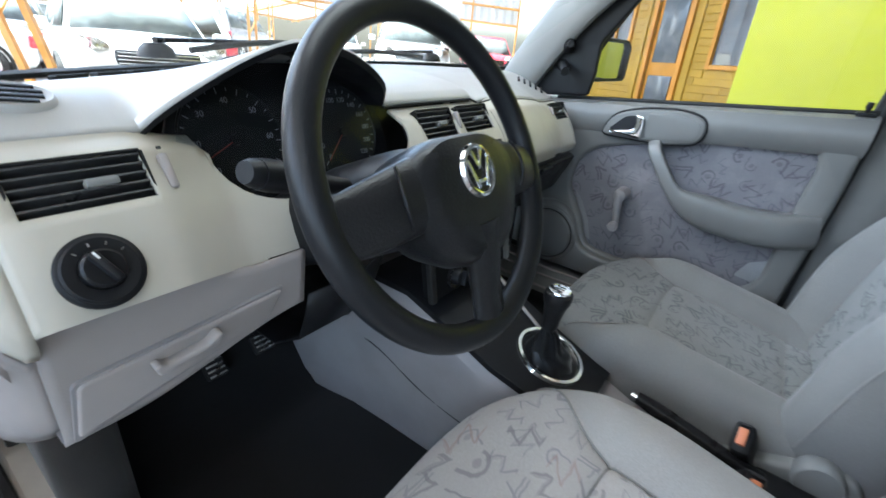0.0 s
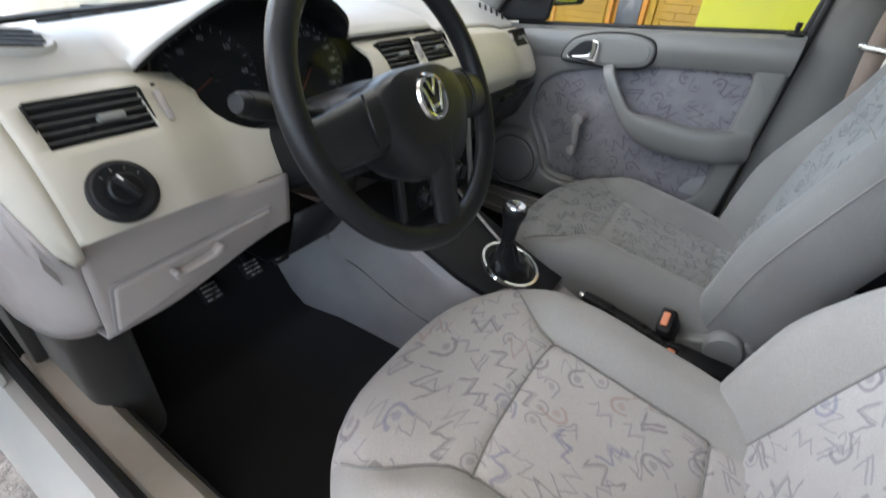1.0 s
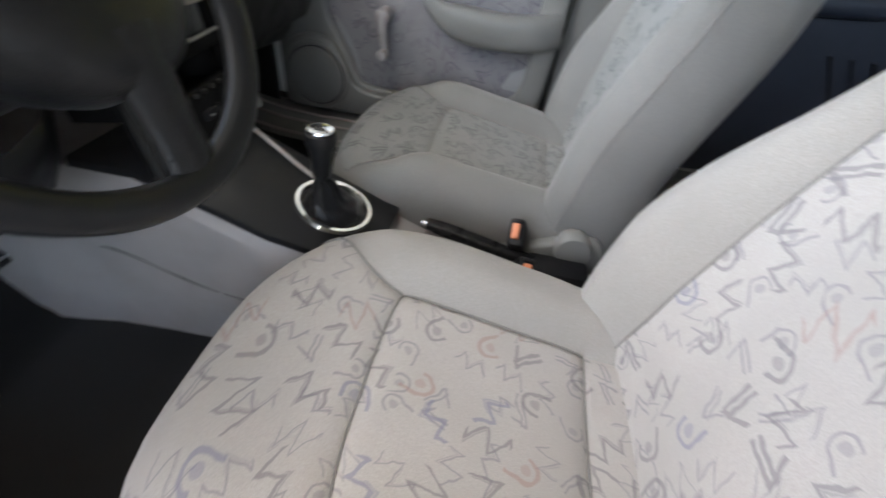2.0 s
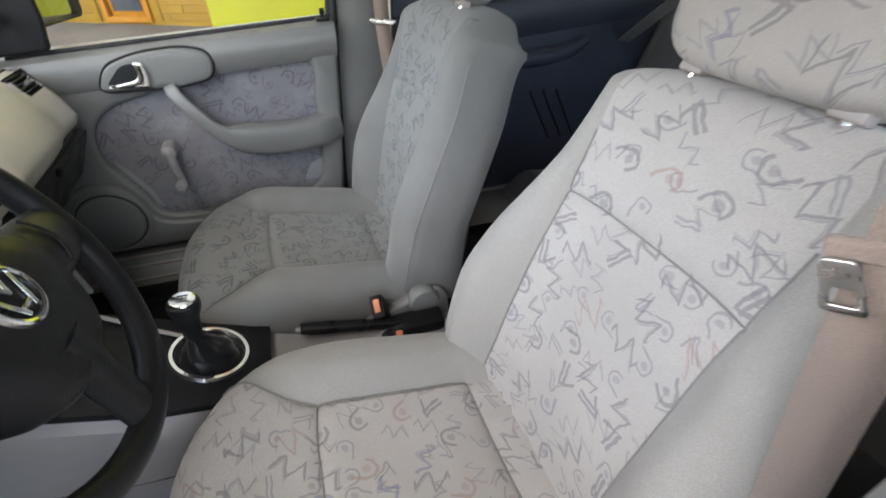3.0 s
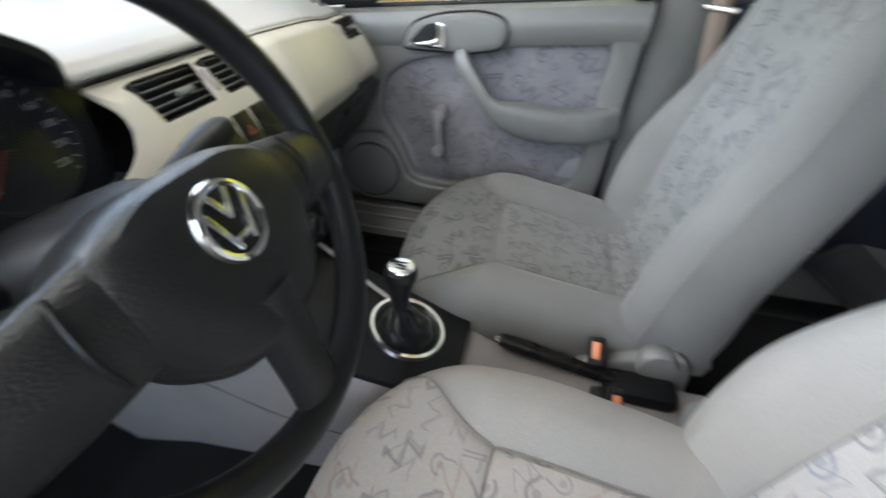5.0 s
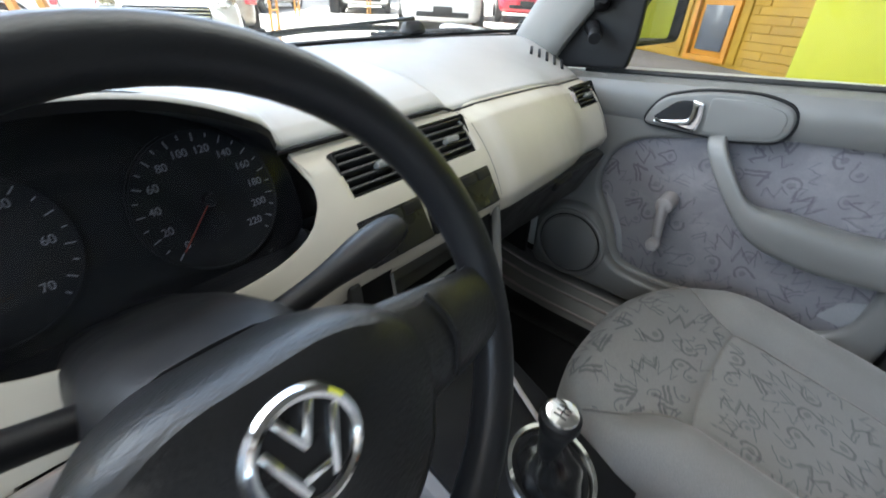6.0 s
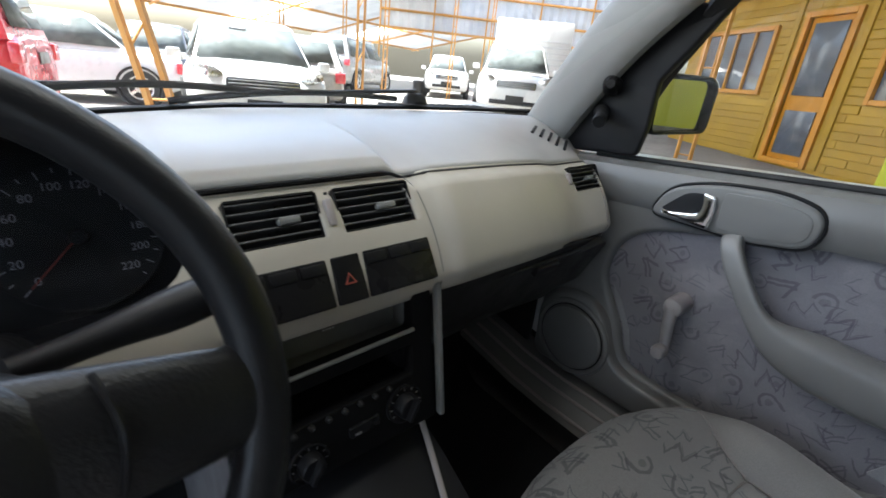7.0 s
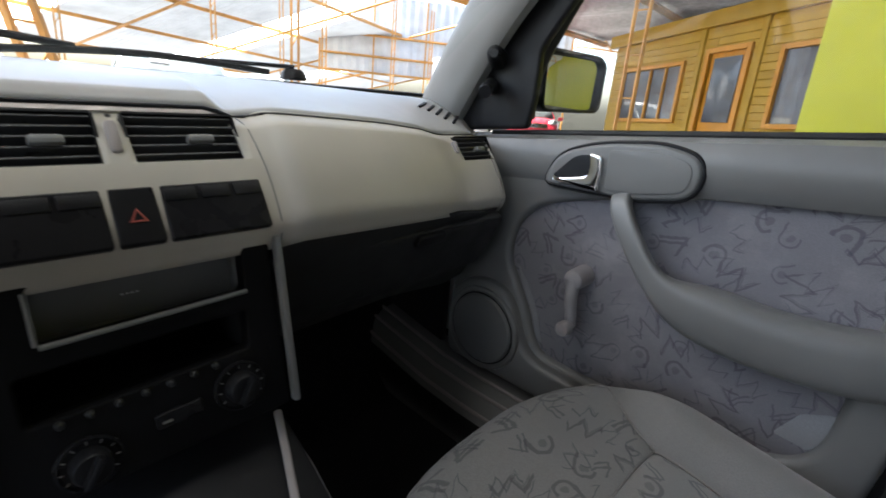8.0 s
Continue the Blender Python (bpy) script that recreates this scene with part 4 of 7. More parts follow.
def knee_panel():
    t = thing("knee_panel", "light grey lower dashboard panel with fuse drawer", "dashboard", at=(-0.5, 0.47, 0.66))
    xs = steps(-0.624, 28, -0.37)
    vs = steps(0, 18, 1)

    def bottom(x):
        return 0.66 + 0.045 * sstep(-0.58, -0.37, x)

    def f(x, v):
        top = FAS @ Vector((x, -0.094, fas_w(x, -0.094)))
        z = top.z + (bottom(x) - top.z) * v
        y = 0.478 + (0.738 - z) * 0.12
        y += 0.05 * sstep(0.93, 1.0, v)
        return (x, y, z + 0.005 * (1 - v) * sstep(0.06, 0.0, v))
    ob = part("panel_shell", grid_mesh(xs, vs, f), M["knee"], t, angle=50)
    thicken(ob, 0.005)
    md = frame_of((-0.508, 0.4685, 0.722), (1, 0, 0.025), (0, -0.16, 0.98))
    out = rounded([(-0.108, -0.045), (0.085, -0.008), (0.103, 0.024), (-0.098, 0.016)], 0.006)
    gap = [(p[0] * 1.035, p[1] * 1.13) for p in out]
    panel("drawer_gap", [gap], md @ Matrix.Translation((0, 0, -0.003)), 0.01, 0.0005, M["tunnel"], t, "joint round the drawer")
    d = panel("drawer", [out], md, 0.014, 0.003, M["knee"], t, "grey drawer front")
    gr = rounded([(-0.03, -0.009), (0.028, -0.005), (0.034, 0.009), (0.028, 0.011), (0.018, 0.003), (-0.022, 0.0), (-0.028, 0.006), (-0.034, 0.004)], 0.004)
    panel("drawer_pull", [gr], md @ Matrix.Translation((-0.01, 0.004, 0.012)), 0.014, 0.003, M["knee"], d, "moulded finger pull")
    return t


knee_panel()


def dash_end():
    """The side cheek of the dashboard at the driver's door; the grey part climbs up the side."""
    t = DASH

    def front(z):
        knee = 0.478 + (0.738 - z) * 0.12 + 0.03 * sstep(0.69, 0.662, z)
        v = (z - 0.865) / 0.84
        for _ in range(4):
            v = (z - 0.865 - 0.54 * fas_w(-0.622, v)) / 0.84
        return knee + (on_fascia(-0.622, v).y - knee) * sstep(0.765, 0.8, z)

    turn = ((0.0, 0.0), (0.008, 0.002), (0.018, 0.008), (0.027, 0.018), (0.034, 0.032), (0.04, 0.055), (0.045, 0.1), (0.047, 0.3))

    def skin(lo, hi):
        rings = []
        for i, (dx, dy) in enumerate(turn):
            a, b = lo(i), hi(i)
            rings.append([(-0.622 - dx, front(a + (b - a) * k / 10) + dy, a + (b - a) * k / 10) for k in range(11)])
        bm = bmesh.new()
        loft(bm, rings, closed=False)
        return bm
    edge = lambda i: 0.776 + 0.002 * i + 0.11 * sstep(1, 5, i)
    thicken(part("upper_cheek", skin(edge, lambda i: 0.922), M["fascia"], t, "beige wrapped end"), 0.003)
    thicken(part("lower_cheek", skin(lambda i: 0.656, lambda i: edge(i) - 0.003), M["knee"], t, "light grey side cheek"), 0.003)
    return t


dash_end()


def glovebox():
    t = thing("glovebox", "dark grey glovebox below the passenger fascia", "glovebox", at=(0.37, 0.55, 0.62))
    bm = bmesh.new()
    prof = [(0.485, 0.788), (0.492, 0.775), (0.505, 0.74), (0.53, 0.68), (0.56, 0.63), (0.6, 0.61), (0.85, 0.6)]
    loft(bm, [[(x, y + k, z + 0.007 - 0.025 * sstep(0.35, 0.58, x)) for y, z in prof] for x, k in ((0.12, -0.006), (0.13, -0.01), (0.35, 0.002), (0.5, 0.014), (0.58, 0.04), (0.615, 0.09))], closed=False)
    ob = part("glovebox_shell", bm, M["glove"], t)
    thicken(ob, 0.004)
    m = frame_of((0.375, 0.512, 0.715), (1, 0, 0), (0, -0.4, 0.91))
    lid = panel("lid", [rounded([(-0.19, -0.06), (0.18, -0.06), (0.19, 0.05), (-0.2, 0.05)], 0.015)], m, 0.02, 0.004, M["glove"], t, "dark grey lid")
    panel("latch", [rounded([(-0.03, -0.01), (0.03, -0.01), (0.03, 0.01), (-0.03, 0.01)], 0.006)], m @ Matrix.Translation((0, 0.038, 0.008)), 0.012, 0.003, M["black"], lid)
    return t


glovebox()

CON = frame_of((-0.018, 0.458, 0.719), (1, 0, 0), (0, 0.17, 0.985))


def centre_stack():
    t = thing("centre_stack", "black centre stack with switches and empty radio slot", "centre console", at=(0.006, 0.5, 0.59))
    # carcass with two openings through its face
    out = rounded([(-0.12, -0.105), (0.126, -0.105), (0.124, 0.104), (-0.122, 0.104)], 0.006)
    slot1 = rounded([(-0.067, 0.029), (0.094, 0.034), (0.096, 0.082), (-0.067, 0.076)], 0.006)
    slot2 = rounded([(-0.085, -0.033), (0.09, -0.026), (0.092, 0.014), (-0.085, 0.008)], 0.004)
    panel("face", [out, slot1, slot2], CON, 0.02, 0.003, M["stack"], t, "black plastic face")
    for nm, (a, b, c, d), deep, mat in (("radio_slot", (-0.067, 0.096, 0.027, 0.084), 0.05, M["doordark"]), ("storage_slot", (-0.086, 0.093, -0.034, 0.015), 0.13, M["stack"])):
        bm = bmesh.new()
        rings = [[CON @ Vector((x, y, z)) for x, y in ((a - 0.003, c - 0.003), (b + 0.003, c - 0.003), (b + 0.003, d + 0.003), (a - 0.003, d + 0.003))] for z in (-0.004, -deep)]
        loft(bm, rings, cap=False)
        bm.verts.ensure_lookup_table()
        bm.faces.new(bm.verts[4:8])
        thicken(part(nm, bm, mat, t, "dark empty slot"), 0.002, 1.0)
    part("slot_lip", tubed([CON @ Vector((-0.066 + 0.161 * k / 10, 0.029 + 0.005 * k / 10, 0.001)) for k in range(11)], 0.0025, 8), M["doordark"], t, "grey lower lip of slot")
    part("slot_lip", tubed([CON @ Vector((-0.0675, 0.031 + 0.042 * k / 4, 0.001)) for k in range(5)], 0.002, 8), M["doordark"], t, "grey side lip of slot")
    for k in range(4):
        part("slot_mark", boxed((0.0 + 0.004 * k, 0.047, 0), (0.0022, 0.0014, 0.001), 0, CON @ Matrix.Translation((0, 0, -0.046))), M["white"], t)
    for k in range(7):
        part("rib", lathe([(0.0035, 0), (0.0035, 0.004), (0.002, 0.006), (0, 0.006)], CON @ Matrix.Translation((-0.065 + 0.02 * k, -0.037 + 0.0008 * k, 0.0)), 12), M["glove"], t, "small grey stud")
    # heater dials
    for x, y, r in ((-0.052, -0.078, 0.024), (0.075, -0.062, 0.026)):
        m = CON @ Matrix.Translation((x, y, 0.0))
        d = part("heater_dial", lathe([(r, -0.002), (r, 0.003), (r - 0.002, 0.004), (r - 0.004, 0.002), (0, 0.002)], m, 36), M["gloss"], t, "black round heater dial")
        k = part("knob", lathe([(r * 0.62, 0.0), (r * 0.6, 0.014), (r * 0.52, 0.017), (0, 0.0175)], m, 28), M["black"], d)
        part("grip", boxed((0, 0, 0.02), (0.006, r * 1.1, 0.012), 0.002, m @ pose(0, 0, 0, 0, 0, -30)), M["black"], d)
        for q in range(9):
            a = radians(210 - 30 * q)
            part("mark", boxed((r * 0.8, 0, 0.0043), (0.003, 0.001, 0.0005), 0, m @ pose(0, 0, 0, 0, 0, math.degrees(a))), M["steel"], d)
    m = CON @ Matrix.Translation((0.018, -0.066, 0.0))
    panel("fan_slider", [rounded([(-0.02, -0.008), (0.02, -0.006), (0.02, 0.008), (-0.02, 0.006)], 0.003)], m @ Matrix.Translation((0, 0, 0.004)), 0.008, 0.0015, M["gloss"], t)
    part("slider_mark", boxed((-0.012, 0, 0.0085), (0.008, 0.002, 0.001), 0, m), M["steel"], t)
    # grey trim strips at both edges
    for s, x in ((1, 0.1315), (-1, -0.122)):
        part("trim_strip", boxed((x, -0.008, 0.003), (0.008 if s > 0 else 0.014, 0.19, 0.012), 0.003, CON), M["doordark"] if s > 0 else M["glove"], t, "grey edge strip" if s > 0 else "dark edge strip")
    # switch row in the fascia
    for a, b, nm in ((-0.118, -0.026, "switch_blank"), (-0.022, 0.012, "hazard_switch"), (0.016, 0.107, "switch_blank")):
        m = FAS @ Matrix.Translation(((a + b) / 2, -0.047, fas_w(0.0, -0.047) + 0.0025))
        w, h = (b - a) / 2, 0.0255
        sw = panel(nm, [rounded([(-w, -h), (w, -h), (w, h), (-w, h)], 0.003)], m, 0.012, 0.002, M["gloss"], t, "gloss black switch")
        if nm == "hazard_switch":
            tri = [(-0.007, -0.006), (0.007, -0.006), (0, 0.0065)]
            tin = [(-0.0042, -0.0042), (0.0042, -0.0042), (0, 0.0037)]
            panel("hazard_triangle", [tri, tin], m @ Matrix.Translation((0, 0.0, 0.0008)), 0.001, 0.0001, M["red"], sw, "red triangle symbol")
        else:
            for k in range(3):
                part("switch_cap", boxed((-w + (2 * w) * (k + 0.5) / 3, 0.016, -0.0002), (w * 0.58, 0.012, 0.003), 0.001, m), M["black"], sw)
    return t


centre_stack()

# ---- steering wheel and column ----
W_TILT = radians(26.9)
W_UP = Vector((0, math.sin(W_TILT), math.cos(W_TILT)))
W_N = Vector((0, -math.cos(W_TILT), math.sin(W_TILT)))      # towards the driver
W_C = Vector((-0.312, 0.3125, 0.907))
WHEEL = frame_of(W_C, (1, 0, 0), W_UP)
HUB = WHEEL @ Matrix.Translation((0, 0, 0.036)) @ Matrix.Scale(0.92, 4)


def steering_wheel():
    t = thing("steering_wheel", "black vinyl three-spoke steering wheel with chrome emblem", "steering wheel", at=tuple(W_C))
    R = 0.162
    pts = [WHEEL @ Vector((R * math.cos(a), R * math.sin(a), 0.0)) for a in (2 * math.pi * i / 72 for i in range(72))]
    part("rim", tubed(pts, 0.0142, 16, closed=True), M["rim"], t, "black grained rim, worn shiny")
    # hub pad: a lofted cushion
    pad = rounded([(-0.084, 0.02), (-0.045, 0.037), (0.045, 0.037), (0.084, 0.02), (0.1, -0.016), (0.072, -0.075), (0.035, -0.1), (-0.035, -0.1), (-0.072, -0.075), (-0.1, -0.016)], 0.03, 6)
    bm = bmesh.new()
    rings = []
    for k, h in ((0.9, -0.07), (1.0, -0.035), (1.0, -0.016), (0.95, -0.004), (0.85, 0.003), (0.6, 0.007), (0.3, 0.009), (0.05, 0.01)):
        rings.append([HUB @ Vector((p[0] * k, p[1] * k, h - 0.01)) for p in pad])
    loft(bm, rings)
    part("hub_pad", bm, M["leather"], t, "black grained airbag pad")
    # side spokes, rising from the rim to the pad
    for s in (-1, 1):
        bm = bmesh.new()
        rr = []
        for x, w, z, th in ((0.06, 0.034, 0.012, 0.018), (0.09, 0.032, 0.011, 0.017), (0.115, 0.03, 0.009, 0.015), (0.142, 0.027, 0.004, 0.012), (0.161, 0.029, 0.0, 0.011)):
            y = -0.01 - 0.01 * (x - 0.06) / 0.1
            rr.append([WHEEL @ Vector((s * x, y + w * math.cos(a), z + th * math.sin(a))) for a in (2 * math.pi * j / 20 for j in range(20))])
        loft(bm, rr)
        part("spoke", bm, M["leather"], t)
        line = [WHEEL @ Vector((s * (0.093 + 0.006 * math.sin(3 * k / 8)), 0.016 - 0.052 * k / 8, 0.0115 + 0.017 * math.sqrt(max(0, 1 - ((0.026 - 0.052 * k / 8) / 0.034) ** 2)))) for k in range(9)]
        part("pad_joint", tubed(line, 0.0018, 6), M["gloss"], t)
        part("horn_button", boxed((s * 0.112, -0.015, 0.0225), (0.007, 0.04, 0.004), 0.002, WHEEL @ pose(0, 0, 0, 0, s * 14, 0)), M["black"], t)
    # lower spoke
    bm = bmesh.new()
    rr = []
    for y, w, z, th in ((-0.055, 0.03, 0.02, 0.016), (-0.09, 0.024, 0.014, 0.014), (-0.125, 0.022, 0.006, 0.012), (-0.161, 0.026, 0.0, 0.01)):
        rr.append([WHEEL @ Vector((w * math.cos(a), y, z + th * math.sin(a))) for a in (2 * math.pi * j / 20 for j in range(20))])
    loft(bm, rr)
    part("spoke", bm, M["leather"], t)
    # round badge: a ring and plain bars
    em = HUB @ Matrix.Translation((0.0, -0.006, -0.001)) @ Matrix.Scale(0.92, 4)
    ring = part("badge", lathe([(0.0235, -0.004), (0.0295, -0.004), (0.031, 0.0), (0.0295, 0.004), (0.027, 0.005), (0.0245, 0.004), (0.0235, 0.0)], em, 48), M["chrome"], t, "round chrome badge")
    part("badge_ground", lathe([(0.0245, -0.002), (0.0245, 0.0012), (0, 0.0012)], em, 40), M["gloss"], ring)
    for x0, y0, x1, y1 in ((-0.0085, 0.021, 0.0, 0.003), (0.0085, 0.021, 0.0, 0.003), (-0.019, 0.012, -0.008, -0.018), (0.019, 0.012, 0.008, -0.018), (-0.006, -0.012, 0.006, -0.012)):
        a, b = Vector((x0, y0, 0.003)), Vector((x1, y1, 0.003))
        d = b - a
        part("badge_bar", boxed((0, 0, 0), (d.length + 0.003, 0.0048, 0.003), 0.001, em @ Matrix.Translation((a + b) / 2) @ pose(0, 0, 0, 0, 0, math.degrees(math.atan2(d.y, d.x)))), M["chrome"], ring)
    return t


steering_wheel()


def column():
    t = thing("steering_column", "black plastic steering column cover with stalks", "steering column", at=(-0.34, 0.4, 0.85))
    bm = bmesh.new()
    rr = []
    for d, w, h in ((0.035, 0.05, 0.045), (0.06, 0.06, 0.052), (0.13, 0.062, 0.056), (0.22, 0.06, 0.052), (0.3, 0.06, 0.05)):
        c = W_C - W_N * d - W_UP * 0.012
        rr.append([c + Vector((1, 0, 0)) * w * math.copysign(abs(math.cos(a)) ** 0.6, math.cos(a)) + W_UP * h * math.copysign(abs(math.sin(a)) ** 0.6, math.sin(a)) for a in (2 * math.pi * j / 24 for j in range(24))])
    loft(bm, rr)
    part("shroud", bm, M["black"], t)
    # lower cover under the wheel
    bm = bmesh.new()
    loft(bm, [[(-0.365, y, z), (-0.27, y, z), (-0.225, y + 0.01, z + 0.006), (-0.19, y + 0.03, z + 0.02)] for y, z in ((0.475, 0.72), (0.485, 0.68), (0.5, 0.64), (0.56, 0.6), (0.7, 0.6))], closed=False)
    ob = part("lower_cover", bm, M["black"], t, "black lower cover")
    thicken(ob, 0.004)
    for s, tip, nm in ((-1, (-0.472, 0.388, 0.917), "indicator_stalk"), (1, (-0.147, 0.405, 0.898), "wiper_stalk")):
        root = W_C - W_N * 0.095 + Vector((s * 0.055, 0, 0.018))
        tip = Vector(tip)
        st = part(nm, tubed([root.lerp(tip, k / 10) for k in range(11)], [0.0105, 0.0102, 0.0102, 0.0105, 0.0112, 0.0125, 0.0142, 0.0158, 0.0165, 0.0165, 0.0152], 14, flat=0.85), M["black"], t, "black control stalk")
        d = (tip - root).normalized()
        part("stalk_end", tubed([tip - d * 0.003, tip + d * 0.004, tip + d * 0.011], [0.0138, 0.0142, 0.011], 14, flat=0.85), M["black"], st)
        part("stalk_symbol", boxed((0, 0, 0), (0.008, 0.004, 0.001), 0, Matrix.Translation(root.lerp(tip, 0.85) + Vector((0, -0.0125, 0.004)))), M["steel"], st)
    return t


column()


def pedals():
    for x, y, z, w, nm, h in ((-0.348, 0.81, 0.395, 0.042, "clutch_pedal", 0.042), (-0.243, 0.808, 0.4, 0.046, "brake_pedal", 0.04), (-0.165, 0.82, 0.42, 0.045, "accelerator_pedal", 0.09)):
        t = thing(nm, "steel foot pedal with black ribbed rubber pad", "pedal", "pedals", at=(x, y, z))
        m = Matrix.Translation((x, y, z)) @ pose(0, 0, 0, 50, 0, 0)
        pad = part("pad", boxed((0, 0, 0), (w, h, 0.014), 0.004, m), M["rubber"], t)
        for k in range(4):
            part("rib", boxed((0, -h / 2 + h * (k + 0.5) / 4, 0.008), (w * 0.8, 0.004, 0.004), 0.001, m), M["steel"], pad, "worn pale rib")
        part("arm", tubed(smooth_line([(x, y + 0.008, z + 0.01), (x, y + 0.06, z + 0.06), (x + 0.01, y + 0.1, z + 0.16), (x + 0.01, y + 0.11, z + 0.24)], 5), 0.007, 8), M["black"], t)


pedals()


# ---- gear lever, handbrake, buckles ----
def gear_lever():
    c = Vector((0.014, 0.271, 0.505))
    m = frame_of(c, (1, 0, 0), (0, 0.955, 0.295))
    t = thing("gear_lever", "black gear lever with chrome ring and leather boot", "gear lever", at=tuple(c))
    part("surround", lathe([(0.053, -0.01), (0.065, -0.006), (0.0675, 0.003), (0.065, 0.009), (0.059, 0.009), (0.055, 0.004), (0.053, -0.004)], m, 56), M["chrome"], t, "bright chrome ring")
    top = Vector((-0.02, 0.271, 0.586))
    rings = []
    for k in range(11):
        q = k / 10
        r = 0.038 * (1 - q) ** 1.1 + 0.011
        cc = c.lerp(top, q ** 1.2)
        rings.append([cc + (m.to_3x3() @ Vector(((r + 0.0025 * math.sin(7 * a + 6 * q)) * math.cos(a), (r + 0.0025 * math.sin(7 * a + 6 * q)) * math.sin(a), 0.006 * math.sin(9 * q)))) for a in (2 * math.pi * j / 42 for j in range(42))])
    bm = bmesh.new()
    loft(bm, rings)
    part("boot", bm, M["leather"], t, "pleated black boot")
    knob = Vector((-0.027, 0.272, 0.651))
    part("stick", tubed([top - Vector((0, 0, 0.02)), top.lerp(knob, 0.5)], 0.009, 12), M["black"], t)
    d = frame_of(top.lerp(knob, 0.15), (1, 0, 0), (0, 1, 0.06))
    g = part("grip", lathe([(0.011, -0.01), (0.0145, 0.0), (0.0155, 0.02), (0.019, 0.04), (0.0235, 0.052), (0.0245, 0.06), (0.0235, 0.067), (0.019, 0.071), (0, 0.072)], d, 32), M["leather"], t, "black moulded grip")
    part("cap", lathe([(0.0195, 0.0705), (0.0185, 0.073), (0.015, 0.0735), (0, 0.0738)], d, 32), M["chrome"], g, "chrome gear pattern cap")
    for x in (-0.007, 0.0, 0.007):
        part("gear_line", boxed((x, 0, 0.0741), (0.0014, 0.015, 0.0006), 0, d), M["black"], g)
    part("gear_line", boxed((0, 0, 0.0741), (0.0154, 0.0014, 0.0006), 0, d), M["black"], g)
    return t


gear_lever()


def handbrake():
    t = thing("handbrake", "black handbrake lever between the front seats", "handbrake", at=(0.07, 0.0, 0.44))
    a, b = Vector((0.04, -0.09, 0.448)), Vector((0.06, 0.112, 0.474))
    part("lever", tubed([a.lerp(b, k / 8) for k in range(9)], [0.012, 0.012, 0.012, 0.0125, 0.013, 0.0135, 0.014, 0.0135, 0.011], 14), M["gloss"], t)
    d = (b - a).normalized()
    part("button", tubed([b, b + d * 0.01], [0.006, 0.0055], 10), M["chrome"], t, "chrome release button")
    bm = boxed((0.038, -0.13, 0.435), (0.06, 0.12, 0.04), 0.016)
    part("gaiter", bm, M["black"], t, "black rubber gaiter")
    return t


handbrake()


def buckle(c, lean, label):
    t = thing("belt_buckle", label, "seat belt buckle", "belt buckles", at=c)
    m = Matrix.Translation(c) @ pose(0, 0, 0, lean[0], lean[1], lean[2])
    part("case", boxed((0, 0, -0.035), (0.028, 0.05, 0.075), 0.006, m), M["black"], t)
    part("button", boxed((0, 0.0, 0.004), (0.013, 0.028, 0.008), 0.002, m), M["orange"], t, "orange release button")
    part("slot", boxed((0, -0.02, 0.006), (0.018, 0.004, 0.004), 0.0005, m), M["rubber"], t)
    part("stem", tubed([m @ Vector((0, 0, -0.07)), m @ Vector((0, 0.0, -0.16))], 0.01, 8, flat=0.4), M["black"], t)
    return t


buckle((0.045, -0.046, 0.503), (-38, 12, 80), "black belt buckle with orange button beside passenger seat")
buckle((-0.058, -0.066, 0.505), (-38, -8, 95), "black belt buckle with orange button beside driver seat")

